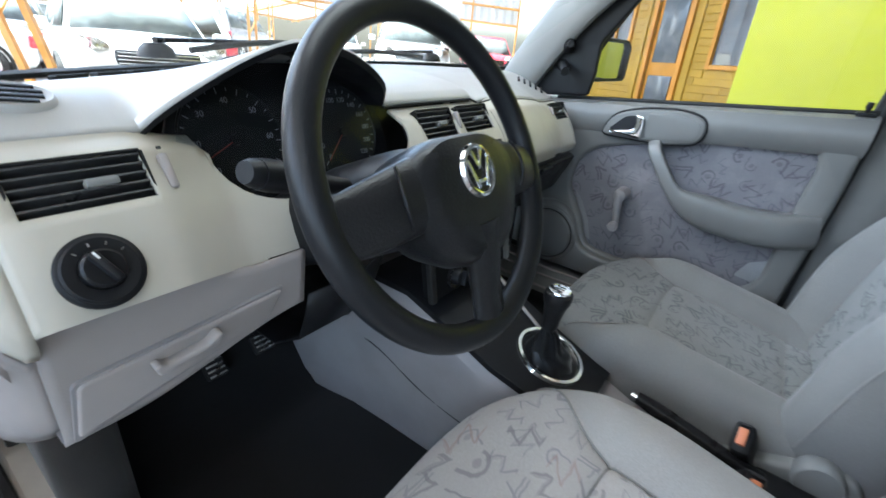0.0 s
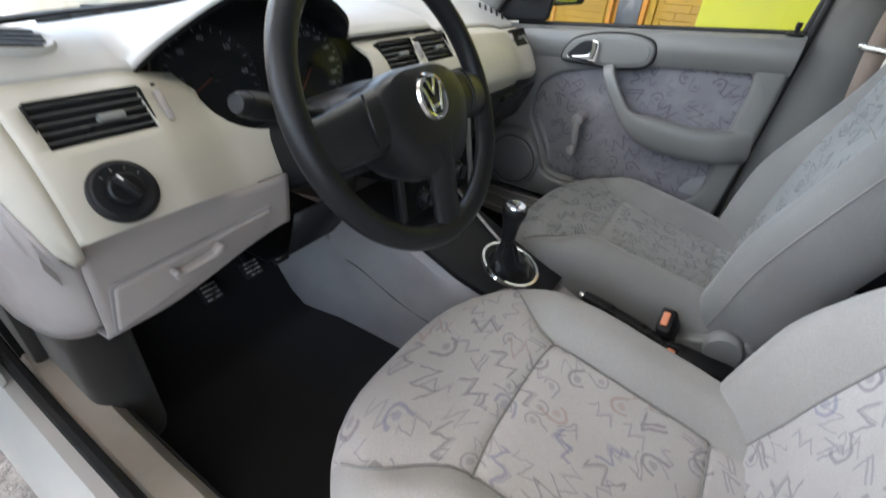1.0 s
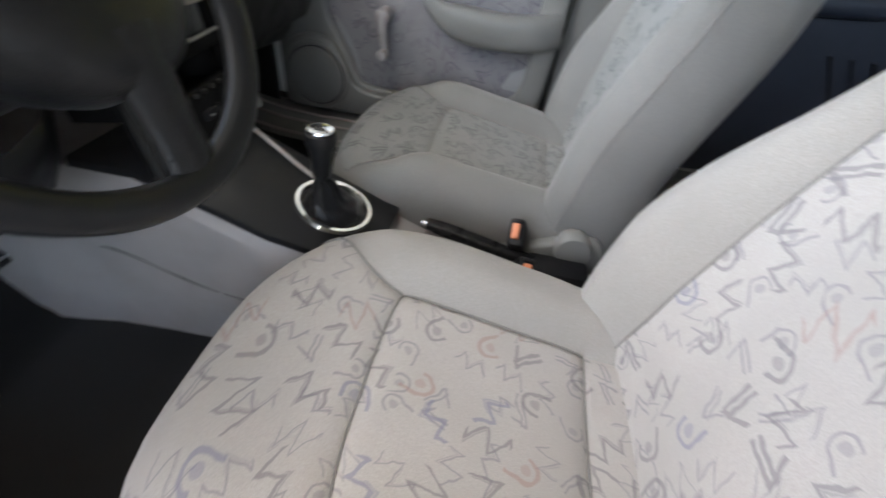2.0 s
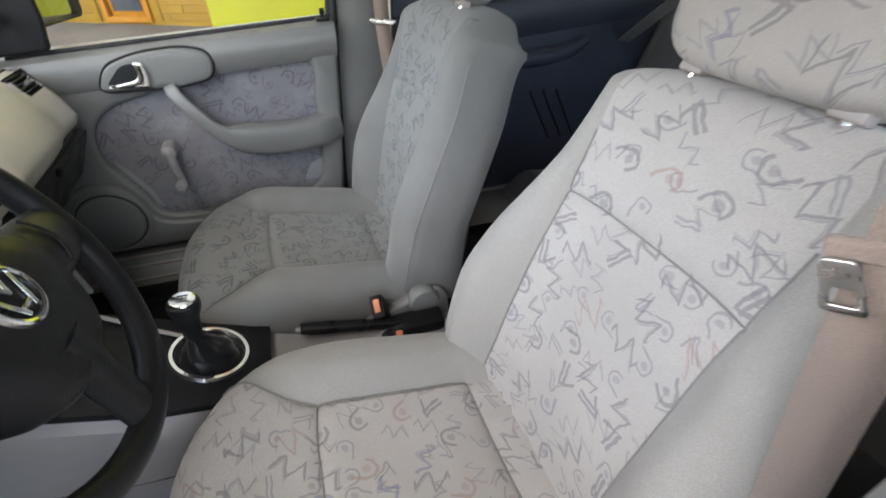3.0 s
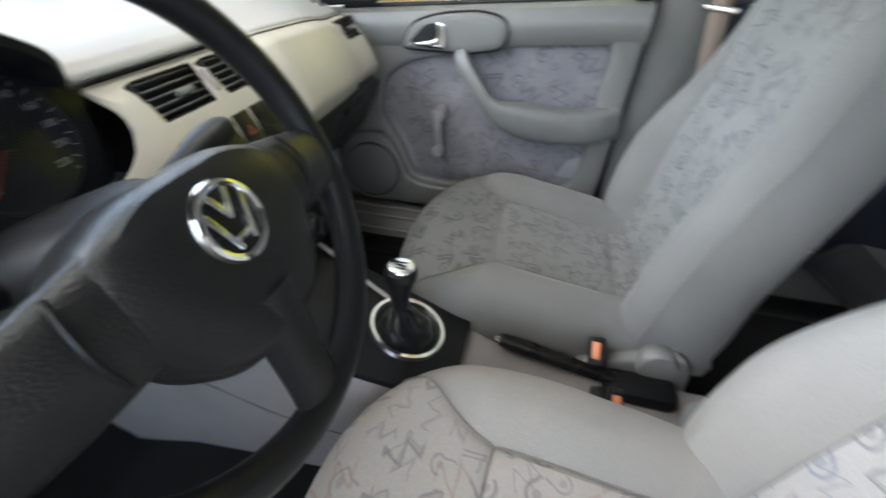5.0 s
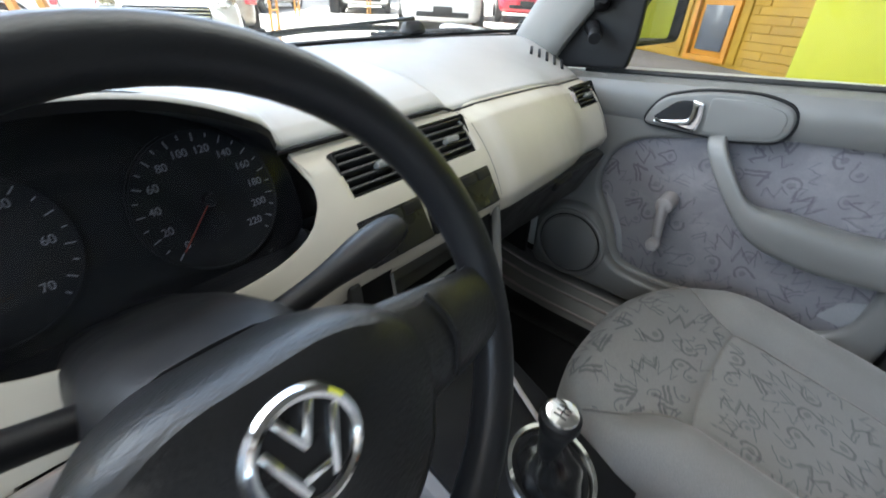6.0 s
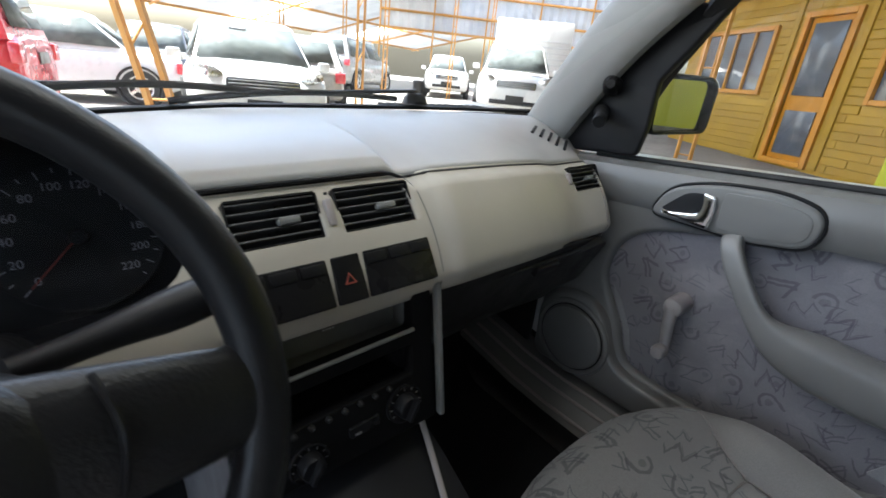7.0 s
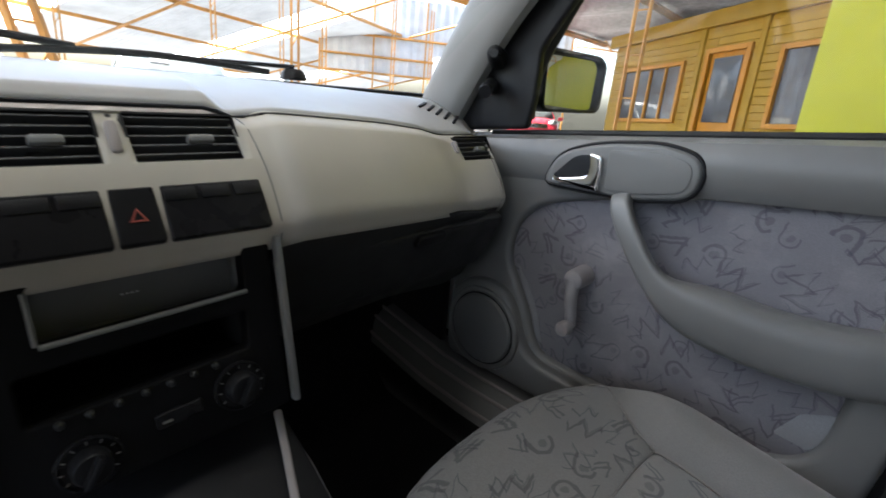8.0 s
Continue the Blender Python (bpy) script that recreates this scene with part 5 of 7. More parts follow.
# ---- seats ----
def front_seat(cx, dy, lean, knob_side, label, plain, printed, drop):
    t = thing("front_seat", label, "car seat", "front seats", at=(cx, 0.05 + dy, 0.29))
    HW = 0.262
    cross, rear = 0.108 + dy, -0.148 + dy

    def yfront(u):
        return 0.32 + dy - 0.10 * abs(u) ** 3.5 - 0.02 * u * u

    ins = 0.134 / HW
    us = sorted(set([-1, -0.995, -0.98, -0.95, -0.91] + [-0.87 + i * 0.04 for i in range(8)] + [-ins - 0.016, -ins, -ins + 0.016] + [-0.48 + i * 0.08 for i in range(13)] + [ins - 0.016, ins, ins + 0.016] + [0.59 + i * 0.04 for i in range(8)] + [0.91, 0.95, 0.98, 0.995, 1]))
    span = yfront(0) - (-0.23 + dy)
    vc, vr = (cross + 0.23 - dy) / span, (rear + 0.23 - dy) / span
    vs = sorted(set([0, vr - 0.012, vr, vr + 0.012] + [vr + 0.012 + (vc - vr - 0.024) * i / 10 for i in range(1, 11)] + [vc, vc + 0.012] + [vc + 0.012 + (0.86 - vc) * i / 6 for i in range(1, 7)] + [0.9, 0.93, 0.955, 0.975, 0.99, 0.997, 1.0]))

    def f(u, v):
        # columns bend so that u = ins is the seam, which flares towards the front
        iu = ins + (0.8 - ins) * sstep(vc - 0.02, 0.92, v)
        a = abs(u)
        u = math.copysign(a / ins * iu if a < ins else iu + (a - ins) / (1 - ins) * (1 - iu), u)
        x = u * HW * (1 - 0.05 * sstep(0.6, 0.0, v))
        yf = yfront(u)
        y = -0.23 + dy + v * (yf + 0.23 - dy)
        s = (y - dy + 0.23)
        z = 0.478 + 0.175 * s - 0.06 * sstep(0.3, 0.56, s) * s
        au = abs(u)
        z += 0.034 * sstep(iu - 0.02, min(0.97, iu + 0.19), au) * sstep(1.1, 0.6, v) - 0.006 * (1 - (au / iu) ** 2 if au < iu else 0)
        r = 0.062
        e = min(r, (1 - au) * HW)
        z -= r - math.sqrt(max(0, r * r - (r - e) ** 2))
        rf = 0.075
        e = min(rf, yf - y)
        z -= (rf - math.sqrt(max(0, rf * rf - (rf - e) ** 2)))
        if 0 < v < 1:
            z -= 0.007 * math.exp(-((au - iu) * HW / 0.006) ** 2) * sstep(0.9, 0.6, v)
            if a <= ins + 0.02:
                z -= 0.006 * math.exp(-((v - vc) * span / 0.006) ** 2) + 0.006 * math.exp(-((v - vr) * span / 0.006) ** 2)
        wr = 0.0025 * noise.noise((x * 14 + cx * 9, y * 14, 3.0))
        return (cx + x, y, z + wr)

    def is_print(u, v):
        return abs(u) < ins
    uvf = lambda u, v: (u * HW + cx, v * span)
    for s in (-1, 1):
        part("cushion_bolster", grid_mesh(us, vs, f, lambda u, v: s * u > 0 and not is_print(u, v), uvf), plain, t, "plain warm grey cloth")
        part("cushion_seam", tubed([Vector(f(s * ins, v)) + Vector((0, 0, 0.002)) for v in vs[2:-4]], 0.0016, 6), M["seam"], t, "grey sunk seam")
    for v in (vr, vc):
        part("cushion_seam", tubed([Vector(f(u, v)) + Vector((0, 0, 0.002)) for u in us if abs(u) <= ins + 1e-6], 0.0013, 6), M["seam"], t, "grey sunk seam")
    part("cushion_insert", grid_mesh(us, vs, f, lambda u, v: is_print(u, v) and v < vc, uvf), printed, t, "grey cloth with zigzag print")
    part("cushion_front", grid_mesh(us, vs, f, lambda u, v: is_print(u, v) and v > vc, uvf), printed, t, "grey cloth with zigzag print")
    loop = [f(u, 1.0) for u in us]
    left = [f(-1, v) for v in reversed(vs)][1:]
    right = [f(1, v) for v in vs][:-1]
    outer = [Vector(p) for p in right + list(reversed(loop)) + left]
    cen = Vector((cx, 0.05 + dy, 0))
    rings = [outer]
    for k, z in ((1.004, 0.03), (0.99, 0.07), (0.96, 0.105), (0.93, 0.12)):
        rings.append([Vector((cen.x + (p.x - cen.x) * k, cen.y + (p.y - cen.y) * k, max(p.z - z, 0.355))) for p in outer])
    bm = bmesh.new()
    loft(bm, rings, cap=False)
    bm.faces.new([v for v in bm.verts][-len(outer):])
    part("cushion_side", bm, plain, t, "plain warm grey cloth side")
    bm = boxed((cx, 0.02 + dy, 0.325), (0.42, 0.42, 0.09), 0.02)
    part("seat_base", bm, M["black"], t, "black seat base")
    for s in (-1, 1):
        part("runner", boxed((cx + s * 0.19, 0.02 + dy, 0.282), (0.035, 0.6, 0.03), 0.004), M["steel"], t, "steel floor runner")

    # backrest
    rec = Vector((0, -math.sin(radians(lean)), math.cos(radians(lean))))
    nrm = Vector((0, math.cos(radians(lean)), math.sin(radians(lean))))
    base = Vector((cx, -0.185 + dy, 0.455))
    H = 0.61

    def halfw(h):
        q = h / H
        w = 0.245 + 0.022 * sstep(0.0, 0.22, q) - 0.07 * sstep(0.33, 1.0, q)
        return w

    hc = 0.412
    hs = sorted(set([0, 0.006, 0.02, 0.04] + [0.07 + 0.025 * i for i in range(13)] + [hc - 0.006, hc, hc + 0.006] + [0.435 + 0.025 * i for i in range(5)] + [0.545, 0.563, 0.577, 0.588, 0.597, 0.604, 0.6085, 0.61]))
    xs = sorted(set([-1, -0.995, -0.98, -0.95, -0.9, -0.84, -0.76, -0.68, -0.62, -0.57, -0.55, -0.53] + [-0.45 + 0.1 * i for i in range(10)] + [0.53, 0.55, 0.57, 0.62, 0.68, 0.76, 0.84, 0.9, 0.95, 0.98, 0.995, 1]))
    INS = 0.55

    def insert_u(h):
        return min(0.8, max(0.5, 0.145 / halfw(h) + 0.05 * sstep(0.35, 0.6, h)))

    def g(u, h):
        # columns bend so that u = INS is the seam
        iu = insert_u(h)
        au = abs(u)
        k = au / INS * iu if au < INS else iu + (au - INS) / (1 - INS) * (1 - iu)
        w = halfw(h)
        top = H - drop - (0.055 - drop) * max(0, (k - 0.3) / 0.7) ** 2.4
        hh = h * top / H
        x = math.copysign(k * w, u)
        bol = (0.062 - 0.05 * sstep(0.18, 0.5, h)) * sstep(iu - 0.08, iu + (1 - iu) * 0.5, k)
        d = bol + 0.012 * math.sin(math.pi * h / H) - 0.012 * (1 - (k / iu) ** 2 if k < iu else 0)
        r = 0.055
        e = min(r, (1 - k) * w)
        ds = r - math.sqrt(max(0, r * r - (r - e) ** 2))
        rt = 0.05
        e = min(rt, H - h)
        dt = rt - math.sqrt(max(0, rt * rt - (rt - e) ** 2))
        d -= max(ds, dt) + 0.25 * min(ds, dt)
        e = min(0.04, h + 0.012)
        d -= 0.04 - math.sqrt(max(0, 0.04 ** 2 - (0.04 - e) ** 2))
        if au < 0.999:
            d -= 0.007 * math.exp(-((k - iu) * w / 0.006) ** 2) * sstep(0.6, 0.5, h)
        if au < 0.6:
            d -= 0.006 * math.exp(-((h - hc) / 0.006) ** 2)
        d += 0.002 * noise.noise((x * 13 + cx * 5, h * 13, 7.0))
        p = base + rec * hh + nrm * d
        return Vector((cx + x, p.y, p.z))

    uvb = lambda u, h: (u * 0.25 + cx + 0.7, h + 0.35)
    prt = lambda u, h: abs(u) < INS
    for s in (-1, 1):
        part("backrest_bolster", grid_mesh(xs, hs, g, lambda u, h: s * u > 0 and not prt(u, h), uvb), plain, t, "plain warm grey cloth bolster")
    part("backrest_insert", grid_mesh(xs, hs, g, lambda u, h: prt(u, h) and h < hc, uvb), printed, t, "grey cloth with zigzag print")
    part("backrest_top", grid_mesh(xs, hs, g, lambda u, h: prt(u, h) and h > hc, uvb), printed, t, "grey cloth with zigzag print")
    outer = [g(u, 0) for u in xs] + [g(1, h) for h in hs[1:]] + [g(u, H) for u in reversed(xs[:-1])] + [g(-1, h) for h in reversed(hs[1:-1])]
    mid = base + rec * 0.3
    rings = [outer]
    for k, d in ((1.01, 0.025), (1.005, 0.06), (0.985, 0.085), (0.93, 0.1)):
        rings.append([mid + (p - mid) * k - nrm * (d + 0.02 * sstep(0.2, 0.0, (p - base).dot(rec))) for p in outer])
    bm = bmesh.new()
    loft(bm, rings, cap=False)
    bm.verts.ensure_lookup_table()
    n = len(outer)
    bm.faces.new(bm.verts[-n:])
    part("backrest_shell", bm, plain, t, "plain warm grey cloth sides and rear")
    # piping along the bolster edge
    for s in (-1, 1):
        part("piping", tubed([g(s * 0.985, h) + nrm * 0.001 for h in hs[3:-6]], 0.0018, 6), M["seam"], t)
        part("backrest_seam", tubed([g(s * INS, h) + nrm * 0.001 for h in hs[3:-9]], 0.0016, 6), M["seam"], t, "grey sunk seam")
    part("backrest_seam", tubed([g(u, hc) + nrm * 0.0015 for u in xs if abs(u) <= INS], 0.0013, 6), M["seam"], t, "grey sunk seam")

    # headrest on two posts
    hb = base + rec * (H - 0.022 - drop) - nrm * 0.035
    bm = bmesh.new()
    rings = []
    hx, hy, hz = 0.146, 0.098, 0.055
    for j in range(17):
        a = -math.pi / 2 + math.pi * j / 16
        c, s = math.copysign(abs(math.cos(a)) ** 0.42, math.cos(a)), math.copysign(abs(math.sin(a)) ** 0.55, math.sin(a))
        ring = []
        for q in range(40):
            b = 2 * math.pi * q / 40
            cb, sb = math.copysign(abs(math.cos(b)) ** 0.5, math.cos(b)), math.copysign(abs(math.sin(b)) ** 0.62, math.sin(b))
            taper = 1 - 0.1 * (s * 0.5 + 0.5)
            ring.append(hb + rec * (0.118 + hy * s) + Vector((1, 0, 0)) * hx * c * cb * taper + nrm * (hz * c * sb + 0.012 * s))
        rings.append(ring)
    loft(bm, rings)
    lay = bm.loops.layers.uv.new("UVMap")
    for fc in bm.faces:
        for l in fc.loops:
            q = l.vert.co - hb
            l[lay].uv = (q.x + cx * 1.3, q.dot(rec) + 1.4 + cx)
        fc.material_index = 0 if abs(fc.calc_center_median().x - cx) < 0.118 else 1
    hr = part("headrest", bm, [printed, plain], t, "grey printed cloth headrest")
    for s in (-1, 1):
        a = hb + Vector((s * 0.088, 0, 0)) + rec * 0.05
        part("post", tubed([a, a - rec * 0.14], 0.0055, 10), M["chrome"], hr, "chrome post")
        part("post_guide", boxed((0, 0, 0), (0.034, 0.022, 0.014), 0.004, frame_of(base + rec * (H + 0.001 - drop) - nrm * 0.035 + Vector((s * 0.088, 0, 0)), (1, 0, 0), nrm)), M["knee"], t, "pale grey plastic guide")
    # recliner cheek and knob on the tunnel side, and the outer cheek
    for s in (-1, 1):
        m = frame_of((cx + s * 0.245, -0.205 + dy, 0.445), (0, 1, 0), (0, 0, 1))
        panel("hinge_cover", [rounded([(-0.06, -0.05), (0.05, -0.06), (0.13, -0.03), (0.14, 0.0), (0.04, 0.035), (-0.03, 0.06), (-0.055, 0.03)], 0.03)], m, 0.03, 0.008, M["doordark"], t, "dark grey hinge cover")
    m = frame_of((cx + knob_side * 0.262, -0.2 + dy, 0.478), (0, 1, 0), (0, 0, 1)) if knob_side > 0 else frame_of((cx - 0.262, -0.2 + dy, 0.478), (0, -1, 0), (0, 0, 1))
    part("recliner_knob", lathe([(0.03, -0.01), (0.034, 0.0), (0.034, 0.02), (0.03, 0.026), (0.012, 0.028), (0, 0.028)], m, 24), M["doordark"], t, "grey round recliner knob")
    return t


front_seat(DRIVER_X, 0.0, 18, 1, "grey driver seat in worn zigzag-printed cloth", M["cloth"], M["print_seat"], 0.022).location.z += 0.01
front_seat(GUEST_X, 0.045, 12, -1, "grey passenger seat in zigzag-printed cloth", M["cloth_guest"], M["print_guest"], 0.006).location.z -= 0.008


def rear_bench():
    t = thing("rear_bench", "dark grey cloth rear bench seat", "car seat", at=(0, -1.0, 0.3))
    xs = steps(-0.62, 20, 0.62)

    def f(x, v):
        a = abs(x) / 0.62
        y = -0.62 - 0.48 * v
        return (x, y, 0.47 - 0.06 * v + 0.03 * sstep(0.0, 0.15, v) - 0.05 * sstep(0.12, 0.0, v) - 0.04 * sstep(0.9, 1.0, a))
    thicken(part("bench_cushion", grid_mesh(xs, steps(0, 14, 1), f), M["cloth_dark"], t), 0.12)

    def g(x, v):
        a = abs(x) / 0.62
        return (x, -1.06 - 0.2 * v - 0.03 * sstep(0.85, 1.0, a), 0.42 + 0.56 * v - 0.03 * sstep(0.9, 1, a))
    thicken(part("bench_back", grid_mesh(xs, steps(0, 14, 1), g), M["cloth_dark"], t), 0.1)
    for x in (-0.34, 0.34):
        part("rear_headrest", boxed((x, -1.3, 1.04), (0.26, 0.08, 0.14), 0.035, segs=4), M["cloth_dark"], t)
    # diagonal belt at the far side
    part("rear_belt", boxed((0, 0, 0), (0.048, 0.003, 0.75), 0.001, look((0.56, -1.02, 0.92), (0.35, -0.95, 0.5)) @ pose(0, 0, 0, 90, 0, 0)), M["doordark"], t, "grey webbing")
    return t


rear_bench()

# ---- passenger door ----
DX = 0.625
# local u runs to the rear, v up, face towards the cabin
DOOR = frame_of((DX, 0, 0), (0, -1, 0), (0, 0, 1))


def D(y, z):
    return (-y, z)


def belt_z(y):
    """Height of the window sill."""
    return 0.955 - 0.088 * (y + 0.09)


def passenger_door():
    t = thing("front_door", "grey moulded passenger door with printed cloth inserts", "car door", at=(0.68, 0.25, 0.38))
    # outer skin and core
    bm = bmesh.new()
    loft(bm, [[(x, y, z) for y, z in ((0.83, 0.36), (0.83, 0.88), (-0.1, 0.955), (-0.075, 0.36))] for x in (0.668, 0.76)])
    part("door_skin", bm, M["body"], t, "pale silver painted skin")
    # main board with recessed openings for the cloth
    out = [D(0.655, 0.40), D(0.66, 0.78), D(0.80, 0.86)] + [D(y, belt_z(y) - 0.012) for y in (0.6, 0.4, 0.2, 0.0, -0.1)] + [D(-0.098, 0.8), D(-0.085, 0.6), D(-0.07, 0.4)]
    line = [D(0.512, 0.69), D(0.498, 0.74), D(0.45, 0.782), D(0.373, 0.806), D(0.3, 0.822), D(0.15, 0.85), D(0.02, 0.872), D(-0.022, 0.866), D(-0.034, 0.83), D(-0.03, 0.77), D(-0.024, 0.68), D(-0.022, 0.59), D(-0.012, 0.53), D(0.03, 0.495), D(0.12, 0.482), D(0.3, 0.476), D(0.4, 0.482), D(0.432, 0.505), D(0.456, 0.56), D(0.488, 0.615), D(0.508, 0.65)]
    cloth_line = [(q.x, q.y) for q in smooth_line([(*q, 0) for q in line], 5, True)]
    panel("trim_board", [out, cloth_line], DOOR, 0.036, 0.013, M["doorgrey"], t, "grey grained plastic")
    panel("cloth_insert", [[(c[0], c[1]) for c in cloth_line]], DOOR @ Matrix.Translation((0, 0, -0.016)), 0.008, 0.0005, M["print_door"], t, "lilac-grey cloth with zigzag print")
    # upper rail, rolling out to the sill
    bm = bmesh.new()
    rr = []
    for y in steps(-0.1, 18, 0.6, 4, 0.82):
        z = belt_z(y)
        rr.append([(DX + 0.004, y, z - 0.085), (DX - 0.006, y, z - 0.07), (DX - 0.012, y, z - 0.045), (DX - 0.01, y, z - 0.022), (DX, y, z - 0.006), (DX + 0.016, y, z), (DX + 0.045, y, z + 0.001), (DX + 0.05, y, z - 0.02)])
    loft(bm, rr, closed=False)
    part("upper_rail", bm, M["doorgrey"], t, "grey grained plastic")
    # sill rubber
    part("sill_rubber", tubed([(DX + 0.047, y, belt_z(y) + 0.004) for y in steps(-0.1, 12, 0.62)], 0.006, 8), M["rubber"], t, "black rubber strip")
    # armrest: pull bar down from the handle, then back as a ledge
    line = smooth_line([(DX - 0.004, 0.308, 0.832), (DX - 0.03, 0.298, 0.812), (DX - 0.046, 0.265, 0.768), (DX - 0.05, 0.225, 0.722), (DX - 0.046, 0.18, 0.695), (DX - 0.038, 0.11, 0.68), (DX - 0.032, 0.04, 0.677), (DX - 0.022, -0.025, 0.682), (DX + 0.004, -0.075, 0.69)], 6)
    n = len(line)
    bm = bmesh.new()
    rings = []
    for i, p in enumerate(line):
        q = i / (n - 1)
        d = (line[min(i + 1, n - 1)] - line[max(i - 1, 0)]).normalized()
        inn = Vector((-1, 0, 0))
        inn = (inn - d * inn.dot(d)).normalized()
        upv = d.cross(inn).normalized()
        if upv.z < 0:
            upv = -upv
        wide = sstep(0.33, 0.6, q)
        a = 0.011 + 0.022 * wide
        b = 0.016 + 0.026 * wide
        rings.append([p + Vector((0.014 * wide, 0, 0)) + inn * a * math.copysign(abs(math.cos(w)) ** 0.45, math.cos(w)) * (1 - 0.25 * wide * max(0.0, -math.sin(w))) + upv * b * math.copysign(abs(math.sin(w)) ** 0.6, math.sin(w)) for w in (2 * math.pi * j / 28 for j in range(28))])
    loft(bm, rings)
    part("armrest", bm, M["doorgrey"], t, "grey moulded armrest and pull")
    # inner handle in its oval plate
    plate = rounded([D(0.452, 0.826), D(0.29, 0.826), D(0.205, 0.842), D(0.2, 0.9), D(0.26, 0.915), D(0.36, 0.905), D(0.43, 0.88)], [0.02, 0.02, 0.03, 0.03, 0.04, 0.05, 0.03], 6)
    pm = DOOR @ Matrix.Translation((0, 0, 0.02))
    pl = panel("handle_plate", [plate], pm, 0.026, 0.006, M["doorgrey"], t, "grey oval plate")
    part("plate_gap", tubed([pm @ Vector((p[0], p[1], -0.01)) for p in plate], 0.005, 6, True), M["black"], pl, "dark joint round the plate")
    inset = rounded([D(0.335, 0.835), D(0.29, 0.836), D(0.215, 0.85), D(0.213, 0.893), D(0.265, 0.904), D(0.338, 0.897)], [0.006, 0.01, 0.02, 0.02, 0.03, 0.008], 6)
    panel("plate_inlay", [inset], pm @ Matrix.Translation((0, 0, 0.002)), 0.004, 0.001, M["doorgrey"], pl, "grey inlay")
    cup = rounded([D(0.432, 0.842), D(0.355, 0.836), D(0.358, 0.886), D(0.392, 0.884)], [0.008, 0.006, 0.012, 0.03], 6)
    panel("handle_cup", [cup], pm @ Matrix.Translation((0, 0, 0.0015)), 0.003, 0.0005, M["black"], pl, "black recess")
    lev = rounded([D(0.428, 0.840), D(0.40, 0.834), D(0.345, 0.829), D(0.342, 0.86), D(0.346, 0.887), D(0.368, 0.89), D(0.363, 0.868), D(0.366, 0.852), D(0.395, 0.846)], [0.003, 0.004, 0.006, 0.01, 0.005, 0.006, 0.01, 0.012, 0.01], 5)
    panel("lever", [lev], pm @ Matrix.Translation((0, 0, 0.009)), 0.009, 0.004, M["chrome"], pl, "bent chrome release lever")
    # window crank
    m = DOOR @ Matrix.Translation((-0.356, 0.671, 0.0))
    cr = part("window_crank", lathe([(0.019, -0.016), (0.0185, 0.022), (0.0165, 0.031), (0.011, 0.035), (0, 0.036)], m, 24), M["tunnel"], t, "grey window crank")
    arm = [DOOR @ Vector((-0.356, 0.671, 0.025)), DOOR @ Vector((-0.354, 0.64, 0.03)), DOOR @ Vector((-0.351, 0.61, 0.027)), DOOR @ Vector((-0.349, 0.586, 0.024))]
    part("crank_arm", tubed(smooth_line(arm, 5), [0.0135 - 0.0035 * i / 15 for i in range(16)], 12, flat=0.9), M["tunnel"], cr)
    part("crank_knob", lathe([(0.008, -0.006), (0.0095, 0.006), (0.0135, 0.014), (0.014, 0.026), (0.011, 0.034), (0, 0.036)], DOOR @ Matrix.Translation((-0.349, 0.586, 0.024)), 20), M["tunnel"], cr)
    # paler patches at two corners of the cloth
    for worn in ([D(0.035, 0.53), D(0.012, 0.575), D(-0.022, 0.592), D(-0.026, 0.56), D(-0.008, 0.525)], [D(0.497, 0.648), D(0.47, 0.62), D(0.437, 0.56), D(0.418, 0.5), D(0.43, 0.505), D(0.452, 0.562), D(0.484, 0.616)]):
        panel("worn_patch", [rounded(worn, 0.006)], DOOR @ Matrix.Translation((0, 0, -0.0145)), 0.0025, 0.0008, M["cloth_pale"], t, "paler cloth patch")
    # moulded foot of the door: speaker pod that runs back into the map pocket
    pod = [D(0.64, 0.4), D(0.645, 0.54), D(0.61, 0.59), D(0.55, 0.606), D(0.5, 0.596), D(0.472, 0.565), D(0.455, 0.52), D(0.435, 0.485), D(0.4, 0.47), D(0.3, 0.464), D(0.12, 0.466), D(0.03, 0.476), D(-0.02, 0.492), D(-0.055, 0.485), D(-0.062, 0.44), D(-0.06, 0.4)]
    panel("door_pocket", [rounded(pod, 0.03)], DOOR @ Matrix.Translation((0, 0, 0.024)), 0.05, 0.012, M["doorgrey"], t, "grey moulded speaker pod and map pocket")
    m = DOOR @ Matrix.Translation((-0.543, 0.497, 0.024))
    circle = lambda r, h: [m @ Vector((r * math.cos(2 * math.pi * j / 48), r * math.sin(2 * math.pi * j / 48), h)) for j in range(48)]
    sp = part("speaker_cover", lathe([(0.077, -0.004), (0.077, 0.004), (0.073, 0.008), (0.05, 0.0105), (0, 0.012)], m, 48), M["doorgrey"], t, "grey round speaker cover")
    part("speaker_joint", tubed(circle(0.0785, 0.001), 0.0022, 6, True), M["glove"], sp, "dark joint round the cover")
    part("speaker_rim", tubed(circle(0.087, -0.001), 0.007, 8, True), M["doorgrey"], sp, "raised grey rim")
    # lock pin
    part("lock_pin_base", boxed((DX + 0.02, -0.075, belt_z(-0.075) + 0.003), (0.02, 0.035, 0.008), 0.003), M["black"], t)
    part("lock_pin", lathe([(0.005, 0), (0.005, 0.014), (0.0065, 0.018), (0.006, 0.028), (0, 0.029)], Matrix.Translation((DX + 0.02, -0.075, belt_z(-0.075))), 16), M["black"], t, "black lock pin")
